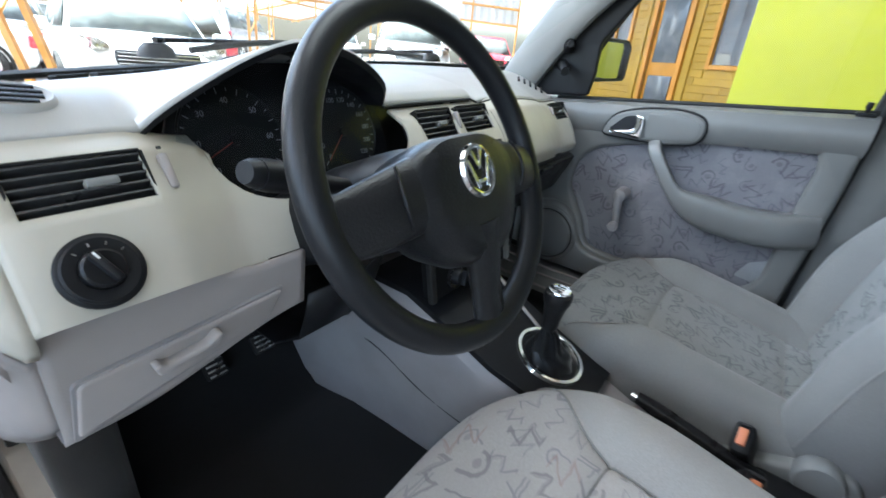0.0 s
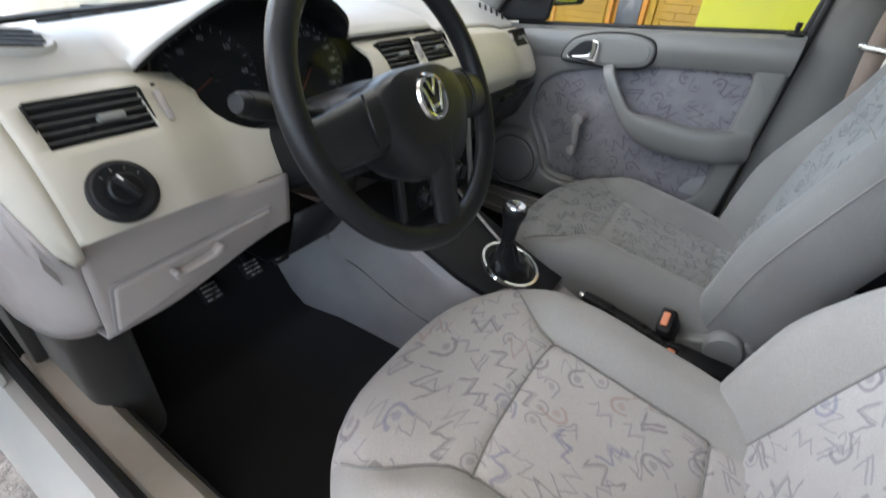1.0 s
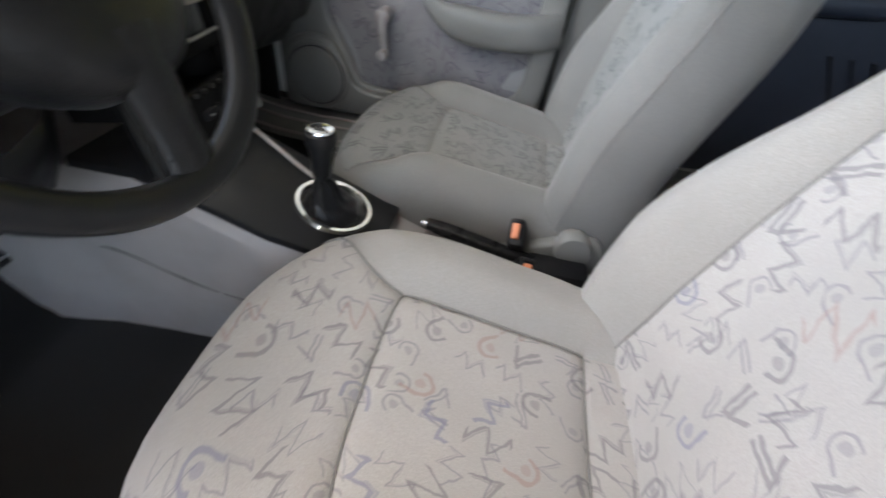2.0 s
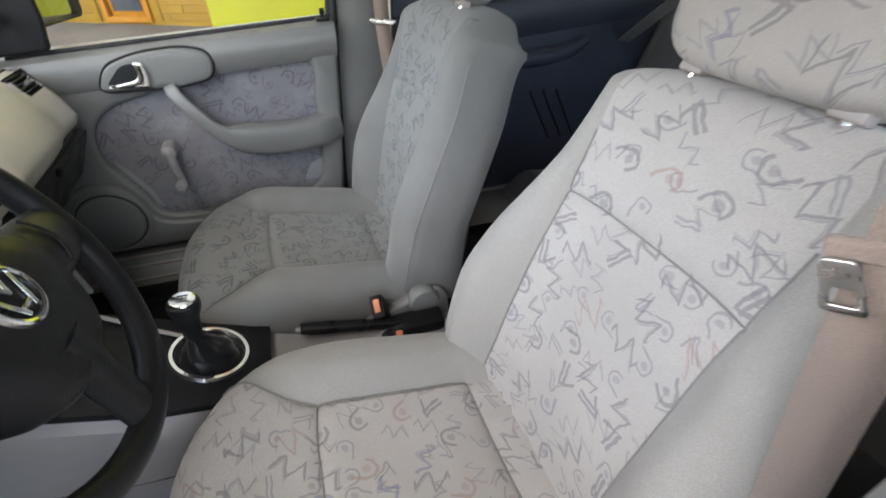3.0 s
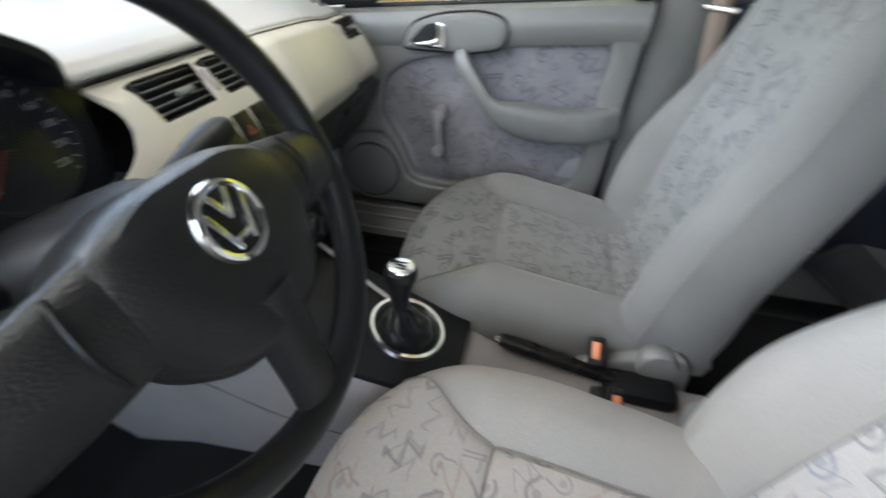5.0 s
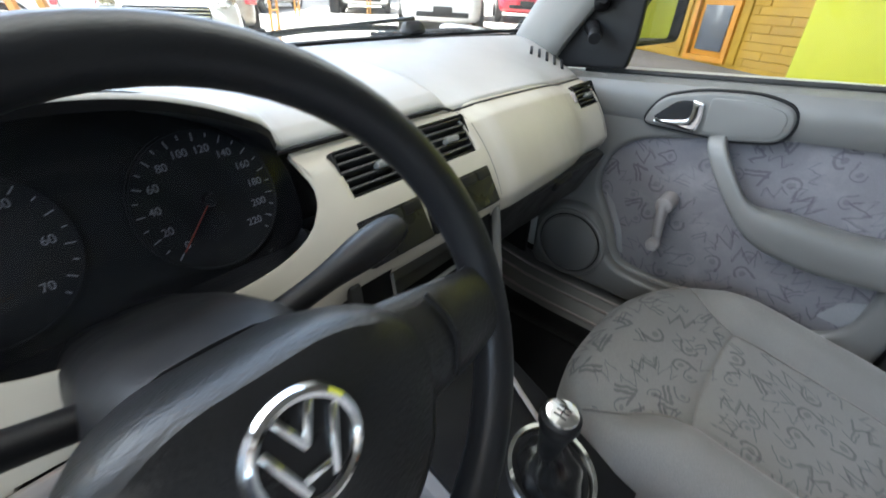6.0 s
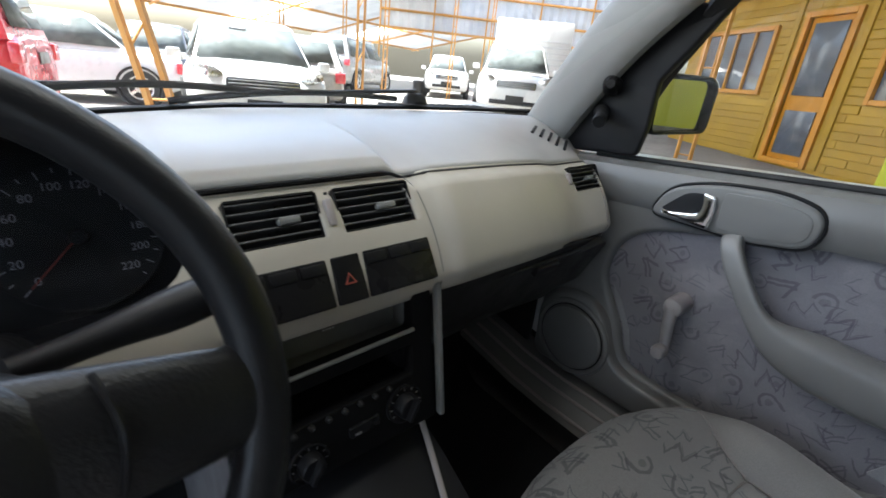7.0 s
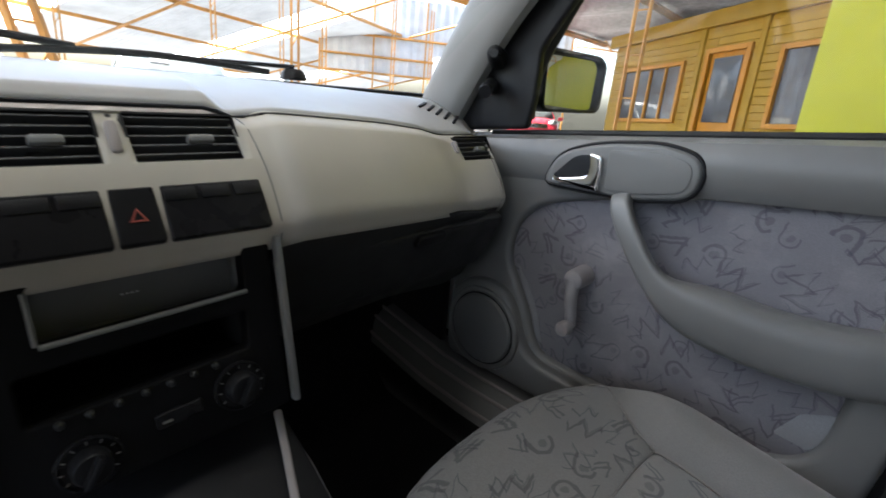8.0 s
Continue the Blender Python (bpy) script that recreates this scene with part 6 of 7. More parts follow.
    # window frame and glass
    part("window_frame", tubed(smooth_line([(0.69, -0.098, 0.95), (0.665, -0.118, 1.15), (0.615, -0.13, 1.36)], 4), 0.012, 8), M["rubber"], t, "black rear frame")
    part("window_frame", tubed(smooth_line([(0.69, 0.56, 0.93), (0.688, 0.55, 1.02), (0.672, 0.485, 1.13), (0.635, 0.39, 1.245), (0.613, 0.27, 1.33), (0.605, 0.0, 1.37), (0.612, -0.13, 1.37)], 6), 0.02, 10), M["rubber"], t, "black front frame")
    bm = bmesh.new()
    loft(bm, [[(0.69, y, z) for y, z in ((0.54, 0.905), (0.2, 0.93), (-0.1, 0.95))], [(0.675, y, z) for y, z in ((0.49, 1.12), (0.2, 1.13), (-0.11, 1.13))], [(0.62, y, z) for y, z in ((0.28, 1.345), (0.1, 1.37), (-0.125, 1.37))]], closed=False)
    ob = part("window_glass", bm, M["glass"], t, "clear side glass")
    ob.visible_shadow = False
    # black mirror sail in the front corner
    sail = rounded([D(0.74, 0.89), D(0.525, 0.912), D(0.515, 0.97), D(0.515, 1.05), D(0.43, 1.17), D(0.48, 1.18), D(0.60, 1.09), D(0.70, 0.98)], 0.01)
    panel("mirror_sail", [sail], DOOR @ Matrix.Translation((0, 0, -0.02)), 0.02, 0.006, M["black"], t, "black corner plate")
    part("mirror_knob", tubed(smooth_line([(DX + 0.01, 0.61, 0.985), (DX - 0.015, 0.595, 0.985), (DX - 0.04, 0.58, 0.978), (DX - 0.055, 0.572, 0.972)], 4), [0.016, 0.014, 0.013, 0.012, 0.011, 0.011, 0.011, 0.011, 0.012, 0.013, 0.013, 0.013, 0.012], 12), M["black"], t, "black mirror adjuster")
    part("mirror_knob", tubed([(DX + 0.01, 0.6, 1.035), (DX - 0.02, 0.585, 1.04), (DX - 0.03, 0.58, 1.04)], [0.02, 0.015, 0.008], 12), M["gloss"], t)
    return t


passenger_door()


def door_mirror():
    t = thing("door_mirror", "black door mirror with clear mirror glass", "wing mirror", at=(0.78, 0.55, 0.97))
    c = Vector((0.82, 0.533, 1.003))
    m = frame_of(c, (0.97, -0.25, 0.02), (0.0, 0.05, 1.0))
    out = rounded([(-0.092, -0.056), (0.084, -0.056), (0.096, 0.045), (0.076, 0.062), (-0.075, 0.068), (-0.092, 0.045)], [0.02, 0.02, 0.02, 0.02, 0.03, 0.02], 6)
    inn = rounded([(-0.084, -0.049), (0.077, -0.05), (0.087, 0.042), (0.07, 0.055), (-0.07, 0.057), (-0.083, 0.04)], [0.016] * 6, 6)
    panel("mirror_bezel", [out, inn], m @ Matrix.Translation((0, 0, 0.006)), 0.03, 0.005, M["black"], t)
    bm = bmesh.new()
    rr = [[m @ Vector((p[0] * k, p[1] * k, d)) for p in out] for k, d in ((1.0, -0.01), (1.0, -0.03), (0.93, -0.06), (0.75, -0.082), (0.4, -0.094))]
    loft(bm, rr)
    part("mirror_shell", bm, M["black"], t, "black plastic shell")
    panel("mirror_glass", [inn], m @ Matrix.Translation((0, 0, -0.004)), 0.003, 0.0004, M["mirror"], t, "mirror glass")
    part("mirror_arm", tubed([(0.69, 0.6, 0.965), (0.73, 0.6, 0.967), (0.79, 0.59, 0.985)], [0.032, 0.03, 0.028], 14, flat=0.7), M["black"], t)
    return t


door_mirror()


def rear_door():
    t = thing("rear_door", "dark grey rear door lining with fixed quarter glass", "car door", at=(0.7, -0.75, 0.4))
    m = frame_of((0.672, 0, 0), (0, -1, 0), (0, 0, 1))
    out = [D(-0.27, 0.36), D(-0.265, 1.01), D(-1.2, 1.115), D(-1.2, 0.6), D(-0.95, 0.4)]
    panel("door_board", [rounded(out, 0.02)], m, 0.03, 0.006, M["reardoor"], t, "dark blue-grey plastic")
    bm = bmesh.new()
    loft(bm, [[(x, y, z) for y, z in ((-0.27, 0.36), (-0.27, 1.0), (-1.4, 1.12), (-1.4, 0.36))] for x in (0.705, 0.76)])
    part("door_skin", bm, M["body"], t, "pale silver skin")
    bm = bmesh.new()
    rr = []
    for y in steps(-0.27, 10, -1.2):
        z = 0.961 - 0.1 * (y + 0.27)
        rr.append([(0.675, y, z - 0.12), (0.655, y, z - 0.09), (0.65, y, z - 0.04), (0.662, y, z - 0.008), (0.69, y, z)])
    loft(bm, rr, closed=False)
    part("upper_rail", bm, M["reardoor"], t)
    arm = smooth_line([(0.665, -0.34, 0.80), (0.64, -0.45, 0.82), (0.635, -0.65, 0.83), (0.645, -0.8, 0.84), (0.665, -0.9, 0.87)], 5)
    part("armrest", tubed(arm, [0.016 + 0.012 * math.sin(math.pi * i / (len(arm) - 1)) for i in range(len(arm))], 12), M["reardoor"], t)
    for k in range(3):
        part("pocket_rib", tubed([(0.668, -0.72 - 0.05 * k, 0.72), (0.668, -0.82 - 0.05 * k, 0.55)], 0.004, 6), M["glove"], t)
    part("sill_rubber", tubed([(0.7, y, 0.965 - 0.1 * (y + 0.27)) for y in steps(-0.27, 8, -1.25)], 0.007, 8), M["rubber"], t)
    part("quarter_bar", tubed([(0.7, -0.735, 1.0), (0.66, -0.76, 1.25), (0.61, -0.78, 1.38)], 0.012, 8), M["rubber"], t, "black window divider")
    part("rear_frame", tubed([(0.7, -1.12, 1.03), (0.66, -1.2, 1.25), (0.61, -1.25, 1.38)], 0.016, 8), M["rubber"], t)
    bm = bmesh.new()
    loft(bm, [[(0.705, y, z) for y, z in ((-0.26, 0.95), (-0.75, 1.0), (-1.2, 1.045))], [(0.62, y, z) for y, z in ((-0.26, 1.37), (-0.75, 1.38), (-1.2, 1.38))]], closed=False)
    ob = part("window_glass", bm, M["glass"], t)
    ob.visible_shadow = False
    part("lock_pin", lathe([(0.005, 0), (0.005, 0.014), (0.0065, 0.02), (0, 0.024)], Matrix.Translation((0.67, -0.315, 0.96)), 14), M["black"], t)
    for y in (-0.68, -1.06):
        part("glass_mark", boxed((0.7015, y, 1.04 - 0.1 * (y + 0.68)), (0.0015, 0.03, 0.004), 0), M["white"], t, "pale etched mark")
    return t


rear_door()


def quarter_wall():
    bm = bmesh.new()
    loft(bm, [[(x, y, z) for y, z in ((-1.2, 0.9), (-1.2, 1.14), (-2.1, 1.1), (-2.1, 0.9))] for x in (0.66, 0.72)])
    tagged(part("rear_quarter", bm, M["doorgrey"]), "grey rear quarter trim", "trim panel", kind="structure")
    bm = bmesh.new()
    loft(bm, [[(0.655, -1.22, 1.11), (0.655, -1.34, 1.13), (0.7, -1.34, 1.13), (0.7, -1.22, 1.11)], [(0.565, -1.3, 1.39), (0.565, -1.42, 1.39), (0.61, -1.42, 1.39), (0.61, -1.3, 1.39)]])
    tagged(part("pillar_rear", bm, M["knee"]), "pale grey rear roof pillar", "pillar", kind="structure")


quarter_wall()


# ---- seat belts ----
def ribbon(pts, width, across, mat, parent, name, label=""):
    pts = smooth_line(pts, 8)
    a = Vector(across).normalized()
    bm = bmesh.new()
    loft(bm, [[p - a * width / 2, p + a * width / 2] for p in pts], closed=False)
    ob = part(name, bm, mat, parent, label)
    thicken(ob, 0.0014, 0)
    return ob


def belt(s, label):
    t = thing("seat_belt", label, "seat belt", "front seat belts", at=(s * 0.62, -0.26, 1.0))
    top, low = Vector((s * 0.615, -0.24, 1.25)), Vector((s * 0.6, -0.30, 0.4))
    bend = Vector((-0.556, -0.228, 1.13)) if s < 0 else top.lerp(Vector((0.622, -0.225, 0.95)), 0.5) + Vector((0, 0.004, 0))
    if s < 0:
        top = Vector((-0.61, -0.28, 1.33))
    mid = Vector((-0.56, -0.205, 1.012)) if s < 0 else Vector((0.622, -0.225, 0.95))
    ribbon([top, bend, mid, mid.lerp(low, 0.5) + Vector((s * 0.006, 0.004, 0)), low], 0.038, (0.88, 0.47, 0) if s < 0 else (0.3, 0.95, 0), M["belt"], t, "webbing", "tan woven webbing")
    m = frame_of(mid + Vector((-s * 0.004, 0, 0.0)), (-0.88, -0.47, 0.25) if s < 0 else (0.3, 0.95, 0.06), (0.05, 0.1, 1))
    if s < 0:
        out = rounded([(-0.03, -0.006), (0.03, -0.006), (0.03, 0.007), (-0.03, 0.007)], 0.005)
        panel("tongue_bar", [out], m @ Matrix.Translation((0, 0, 0.006)), 0.009, 0.003, M["belt"], t, "beige tongue bar")
        blade = rounded([(0.03, -0.036), (0.008, -0.036), (0.004, -0.003), (0.02, -0.003)], 0.004)
        hole = rounded([(0.025, -0.031), (0.012, -0.031), (0.011, -0.02), (0.022, -0.02)], 0.002)
        panel("tongue_plate", [blade, hole], m @ Matrix.Translation((-0.034, 0, 0.01)), 0.003, 0.0008, M["steel"], t, "steel belt tongue")
    else:
        panel("tongue_bar", [rounded([(-0.034, -0.006), (0.034, -0.006), (0.034, 0.006), (-0.034, 0.006)], 0.005)], m @ Matrix.Translation((0, 0, 0.004)), 0.01, 0.003, M["steel"], t, "steel belt tongue")
    panel("anchor_cover", [rounded([(-0.02, -0.03), (0.02, -0.03), (0.02, 0.03), (-0.02, 0.03)], 0.012)], frame_of(top + Vector((-s * 0.006, 0, 0)), (0, -s, 0), (0, 0, 1)), 0.02, 0.005, M["knee"], t, "grey anchor cover")
    return t


belt(-1, "tan seat belt with steel tongue hanging at driver side pillar")
belt(1, "tan seat belt with steel tongue at passenger side pillar")


def door_hinge(t):
    h = part("door_hinge", boxed((-0.705, 0.86, 0.45), (0.03, 0.08, 0.07), 0.008), M["body"], t, "pale painted hinge")
    part("pin", tubed([(-0.725, 0.83, 0.4), (-0.725, 0.83, 0.5)], 0.009, 12), M["body"], h)
    part("bolt", lathe([(0.011, 0), (0.011, 0.008), (0.008, 0.011), (0, 0.011)], frame_of((-0.692, 0.83, 0.47), (0, -1, 0), (0, 0, 1)) @ pose(0, 0, 0, 0, 180, 0), 6), M["black"], h)


def open_driver_door():
    """Driver's door, swung open ahead of the opening."""
    t = thing("driver_door", "pale silver driver door standing wide open", "car door", at=(-0.74, 0.9, 0.35))
    m = pose(-0.735, 0.93, 0, 0, 0, -72)
    bm = boxed((-0.0, -0.52, 0.65), (0.1, 1.02, 0.62), 0.02, m)
    part("door_shell", bm, M["body"], t)
    bm = boxed((0.058, -0.52, 0.65), (0.02, 0.98, 0.58), 0.008, m)
    part("door_lining", bm, M["doorgrey"], t, "grey lining")
    return t


door_hinge(open_driver_door())

# ---- outside: the lot, which slopes a little under the car ----
SLOPE = Matrix.Translation((-0.026, -0.031, 0.031)) @ Matrix.Rotation(radians(3.33), 4, Vector((-1.45, 2.37, 1.83)))
inside = set(scene.objects)


def ground():
    xs = steps(-60, 10, -4, 6, 1.3, 20, 17, 10, 80)
    ys = steps(-60, 10, -4, 20, 14, 10, 90)
    ob = part("ground", grid_mesh(xs, ys, lambda x, y: (x, y, ground_z(x, y))), M["concrete"])
    tagged(ob, "worn brown-grey concrete lot", "ground", kind="structure")


ground()


def lime_wall():
    bm = boxed((5.55, -14.55, 2.35), (0.15, 30.0, 5.0), 0.01)
    tagged(part("wall_lime", bm, M["lime"]), "smooth lime yellow painted wall", "wall", kind="structure")


lime_wall()

# cabin: its face runs from A (far end) towards the lime wall
CAB_A, CAB_DIR = Vector((10.33, 4.3, 0.0)), Vector((-0.56, -0.83, 0)).normalized()
CAB_BASE, CAB_TOP = 0.3, 2.85


def cabin():
    t = thing("site_cabin", "yellow boarded site cabin with orange door and windows", "cabin", at=tuple(CAB_A + Vector((0, 0, CAB_BASE))))
    m = frame_of(CAB_A, CAB_DIR, (0, 0, 1))     # x along the face, y up, z outwards
    if m.to_3x3().col[2].dot(Vector((-1, 0, 0))) < 0:
        m = m @ Matrix.Diagonal((1, 1, -1, 1))
    L = 6.6
    wins = ((0.42, 2.1, 1.33, 2.33), (3.98, 4.92, 1.28, 2.36))
    door = (2.62, 3.42, CAB_BASE + 0.02, 2.46)
    holes = [[(a, c), (b, c), (b, d), (a, d)] for a, b, c, d in (*wins, door)]
    wall = panel("cabin_wall", [[(0, CAB_BASE - 0.1), (L, CAB_BASE - 0.1), (L, CAB_TOP), (0, CAB_TOP)]] + holes, m, 0.1, 0.003, M["cabin"], t, "yellow painted board wall")
    # horizontal boards, each its own piece
    k, y = 0, CAB_BASE
    while y < CAB_TOP - 0.08:
        cuts = [(0.0, L)]
        for a, b, c, d in (*wins, door):
            if y + 0.1 > c - 0.06 and y < d + 0.06:
                cuts = [seg for s, e in cuts for seg in ((s, min(e, a - 0.06)), (max(s, b + 0.06), e)) if seg[1] - seg[0] > 0.05]
        for s, e in cuts:
            x, row = s, (k % 3) * 0.27 + 0.3
            while x < e - 0.02:
                x1 = e if e - x < row + 0.2 else x + row
                part("board", boxed(((x + x1) / 2, y + 0.05, 0.008), (x1 - x - 0.005, 0.108, 0.016 + 0.003 * ((k * 7 + int(x * 9)) % 3)), 0.004, m, 1), M["cabin"], wall)
                x, row = x1, 2.2
        k += 1
        y += 0.118
    for a, b, c, d in wins:
        thing_part("window", m, a, b, c, d, t, 4 if b - a > 1 else 1)
    a, b, c, d = door
    part("door_frame", frame_bars(m, a, b, c, d, 0.08, 0.06), M["cabin_trim"], t, "orange door frame")
    leaf = part("door_leaf", boxed(((a + b) / 2, (c + d) / 2, -0.04), (b - a - 0.1, d - c - 0.06, 0.04), 0.005, m), M["cabin_trim"], t, "orange door leaf")
    for z0, z1 in ((c + 0.12, c + 0.78), (c + 1.0, d - 0.12)):
        part("door_panel", boxed(((a + b) / 2, (z0 + z1) / 2, -0.012), (b - a - 0.26, z1 - z0, 0.02), 0.004, m), M["doorpane"], leaf, "blue-grey panel")
    part("fascia_board", boxed((L / 2, CAB_TOP + 0.1, 0.06), (L + 0.3, 0.24, 0.1), 0.01, m), M["cabin"], t, "yellow roof fascia")
    part("cabin_roof", boxed((L / 2, CAB_TOP + 0.16, -1.2), (L + 0.2, 0.08, 2.5), 0.01, m), M["sheet_dark"], t, "grey roof")
    part("end_wall", boxed((0.05, (CAB_BASE + CAB_TOP) / 2, -1.2), (0.1, CAB_TOP - CAB_BASE, 2.4), 0.01, m), M["cabin"], t, "yellow end wall")
    part("room", boxed((L / 2, (CAB_BASE + CAB_TOP) / 2, -2.4), (L, CAB_TOP - CAB_BASE, 0.08), 0.01, m), M["doorpane"], t, "dim rear wall")
    for x in (2.45, 3.6):
        part("batten", boxed((x, (CAB_BASE + CAB_TOP) / 2, 0.03), (0.1, CAB_TOP - CAB_BASE, 0.03), 0.004, m), M["cabin"], t, "yellow upright batten")
    return t


def frame_bars(m, a, b, c, d, w, dep):
    bm = bmesh.new()
    for cx, cy, sx, sy in ((a, (c + d) / 2, w, d - c + w), (b, (c + d) / 2, w, d - c + w), ((a + b) / 2, d, b - a - w, w), ((a + b) / 2, c, b - a - w, w)):
        box(bm, (cx, cy, 0.02), (sx, sy, dep), 0.006, m, 1)
    return bm


def thing_part(name, m, a, b, c, d, parent, lights):
    w = part(name, frame_bars(m, a, b, c, d, 0.07, 0.07), M["cabin_trim"], parent, "orange window frame")
    for k in range(1, lights):
        x = a + (b - a) * k / lights
        part("mullion", boxed((x, (c + d) / 2, 0.015), (0.04, d - c - 0.07, 0.05), 0.004, m, 1), M["cabin_trim"], w)
    for k in range(lights):
        x0, x1 = a + (b - a) * k / lights, a + (b - a) * (k + 1) / lights
        part("pane", boxed(((x0 + x1) / 2, (c + d) / 2, -0.01), (x1 - x0 - 0.03, d - c - 0.05, 0.006), 0, m), M["pane"], w, "dark reflecting pane")
    return w


cabin()


def lattice_post(x, y, h, w=0.22, lean=0.0, bar=0.06, turn=0.0, gap=0.45):
    """Two uprights joined by rungs; turn is the bearing of the rungs."""
    z0 = ground_z(x, y)
    t = thing("lattice_post", "orange painted steel lattice post", "post", "shed posts", at=(x, y, z0))
    along = Vector((math.cos(radians(turn)), math.sin(radians(turn)), 0))

    def at(k, z):
        return Vector((x, y, z0 + z)) + along * (k * w / 2 + lean * z)
    for k in (-1, 1):
        part("upright", tubed([at(k, 0), at(k, h)], bar * 0.62, 4), M["frame_orange"], t)
    for k in range(int(h / gap)):
        za = 0.1 + k * gap
        part("rung", tubed([at(-1, za), at(1, za + (0.0 if k % 2 or turn else 0.25))], 0.012, 6), M["frame_orange"], t)
    return t



lattice_post(0.9, 5.4, 5.2, 0.2, -0.2)
for px, py in ((3.2, 19.0), (6.8, 16.5), (9.5, 17.0), (-4.5, 18.0), (13.5, 13.0), (4.6, 7.9), (8.4, 12.6), (11.2, 12.6)):
    lattice_post(px, py, 4.6, 0.14, 0.0, 0.045)
# slim ladder post before the cabin
lattice_post(7.2, 2.76, 4.0, 0.21, 0.0, 0.05, 90, 0.62)

# shed roof: eaves run along AX, rising towards the car
AX = Vector((math.sin(radians(75)), math.cos(radians(75)), 0))
PERP = Vector((-AX.y, AX.x, 0))


def shed(s, p, z):
    """A place from the distance along the eaves, the distance out from the car, and the height."""
    q = AX * s + PERP * p
    return Vector((q.x, q.y, z))


def roof_z(p):
    return 3.3 + (27 - p) * 0.2 if p > 7 else 7.3 - (7 - p) * 0.14


def shed_roof():
    t = thing("shed_roof", "corrugated shed roof with clear strips on orange steel", "roof", at=tuple(shed(10, 20, 3.3)))
    bays = steps(-15, 22, 36)
    for i in range(len(bays) - 1):
        a, b = bays[i], bays[i + 1]
        xs = steps(a, 16, b)
        clear = i % 4 == 2
        # rear run is unseen, added to block daylight; the gap ahead admits it
        for ys in ([15.0, 21.0, 27.5], [-20.0, -6.0, 6.2]):
            part("roof_sheet", grid_mesh(xs, ys, lambda s, p: shed(s, p, roof_z(p) + 0.03 * math.cos(2 * math.pi * s / 0.2857))), (M["sheet_clear"] if clear else M["sheet_front"]) if ys[0] > 0 else M["sheet"], t, "translucent roof sheet" if clear else "corrugated steel sheet")
    for p in (-19, -13, -7, -3, 1, 5, 15, 19, 23, 27):
        bm = boxed((0, 0, 0), (51, 0.08, 0.14), 0.0, Matrix.Translation(shed(10.5, p, roof_z(p) - 0.13)) @ pose(0, 0, 0, 0, 0, 15))
        part("purlin", bm, M["frame_orange"], t, "orange steel purlin")
    for s in steps(-14.8, 9, 35):
        part("rafter", tubed([shed(s, 7, roof_z(7) - 0.25), shed(s, 27, roof_z(27) - 0.25)], 0.065, 4), M["frame_orange"], t, "orange steel rafter")
        part("rafter", tubed([shed(s, -20, roof_z(-20) - 0.25), shed(s, 7, roof_z(7) - 0.25)], 0.065, 4), M["frame_orange"], t, "orange steel rafter")
    return t


shed_roof()


def gable_wall():
    t = thing("gable_wall", "corrugated grey gable wall on orange frame", "wall", at=(20, 22, 3.5), kind="structure")
    a, b = Vector((15.5, 23.5, 0)), Vector((27.0, 14.0, 0))
    n = 60
    d = (b - a) / n
    bm = bmesh.new()
    nr = Vector((-d.y, d.x, 0)).normalized()
    loft(bm, [[a + d * k + nr * (0.04 if k % 2 else -0.04) + Vector((0, 0, z)) for k in range(n + 1)] for z in (3.4, 7.5)], closed=False)
    part("wall_sheet", bm, M["sheet"], t)
    for z in (3.4, 4.3, 5.4):
        part("rail", tubed([a - nr * 0.1 + Vector((0, 0, z)), b - nr * 0.1 + Vector((0, 0, z))], 0.065, 4), M["frame_orange"], t)
    for k in range(0, n + 1, 12):
        part("stud", tubed([a + d * k - nr * 0.12 + Vector((0, 0, 0.2)), a + d * k - nr * 0.12 + Vector((0, 0, 7.4))], 0.06, 4), M["frame_orange"], t)
    return t


gable_wall()


def cabin_canopy():
    """Dark roof over the cabin."""
    t = thing("canopy_roof", "dark corrugated roof over the cabin on orange beams", "roof", at=(10, 2, 4.0), kind="structure")
    xs, ys = steps(7.0, 60, 17.0), [-7.0, 8.0]
    ob = part("canopy_sheet", grid_mesh(xs, ys, lambda x, y: (x, y, 3.75 + 0.03 * math.cos(x * 20) + 0.06 * (x - 7))), M["sheet_dark"], t)
    thicken(ob, 0.02)
    for y in (-3, 0.5, 4, 7.5):
        part("beam", tubed([(7.0, y, 3.62), (17.0, y, 4.2)], 0.09, 4), M["frame_orange"], t)
    part("edge_beam", tubed([(7.05, -7, 3.62), (7.05, 8, 3.62)], 0.1, 4), M["frame_orange"], t)
    return t


cabin_canopy()


# ---- parked cars ----
def paint(name, color):
    return painted(name, color, 0.3, 0.05, 2.0, 0.0, 0.8)


PAINT = dict(white=paint("white_car_paint", (0.62, 0.62, 0.615)), silver=paint("silver_car_paint", (0.6, 0.62, 0.64)), red=paint("red_car_paint", (0.55, 0.03, 0.05)), grey=paint("dark_grey_car_paint", (0.09, 0.09, 0.1)), sand=paint("grey_green_car_paint", (0.3, 0.3, 0.29)), blue=paint("dark_blue_car_paint", (0.05, 0.07, 0.14)))


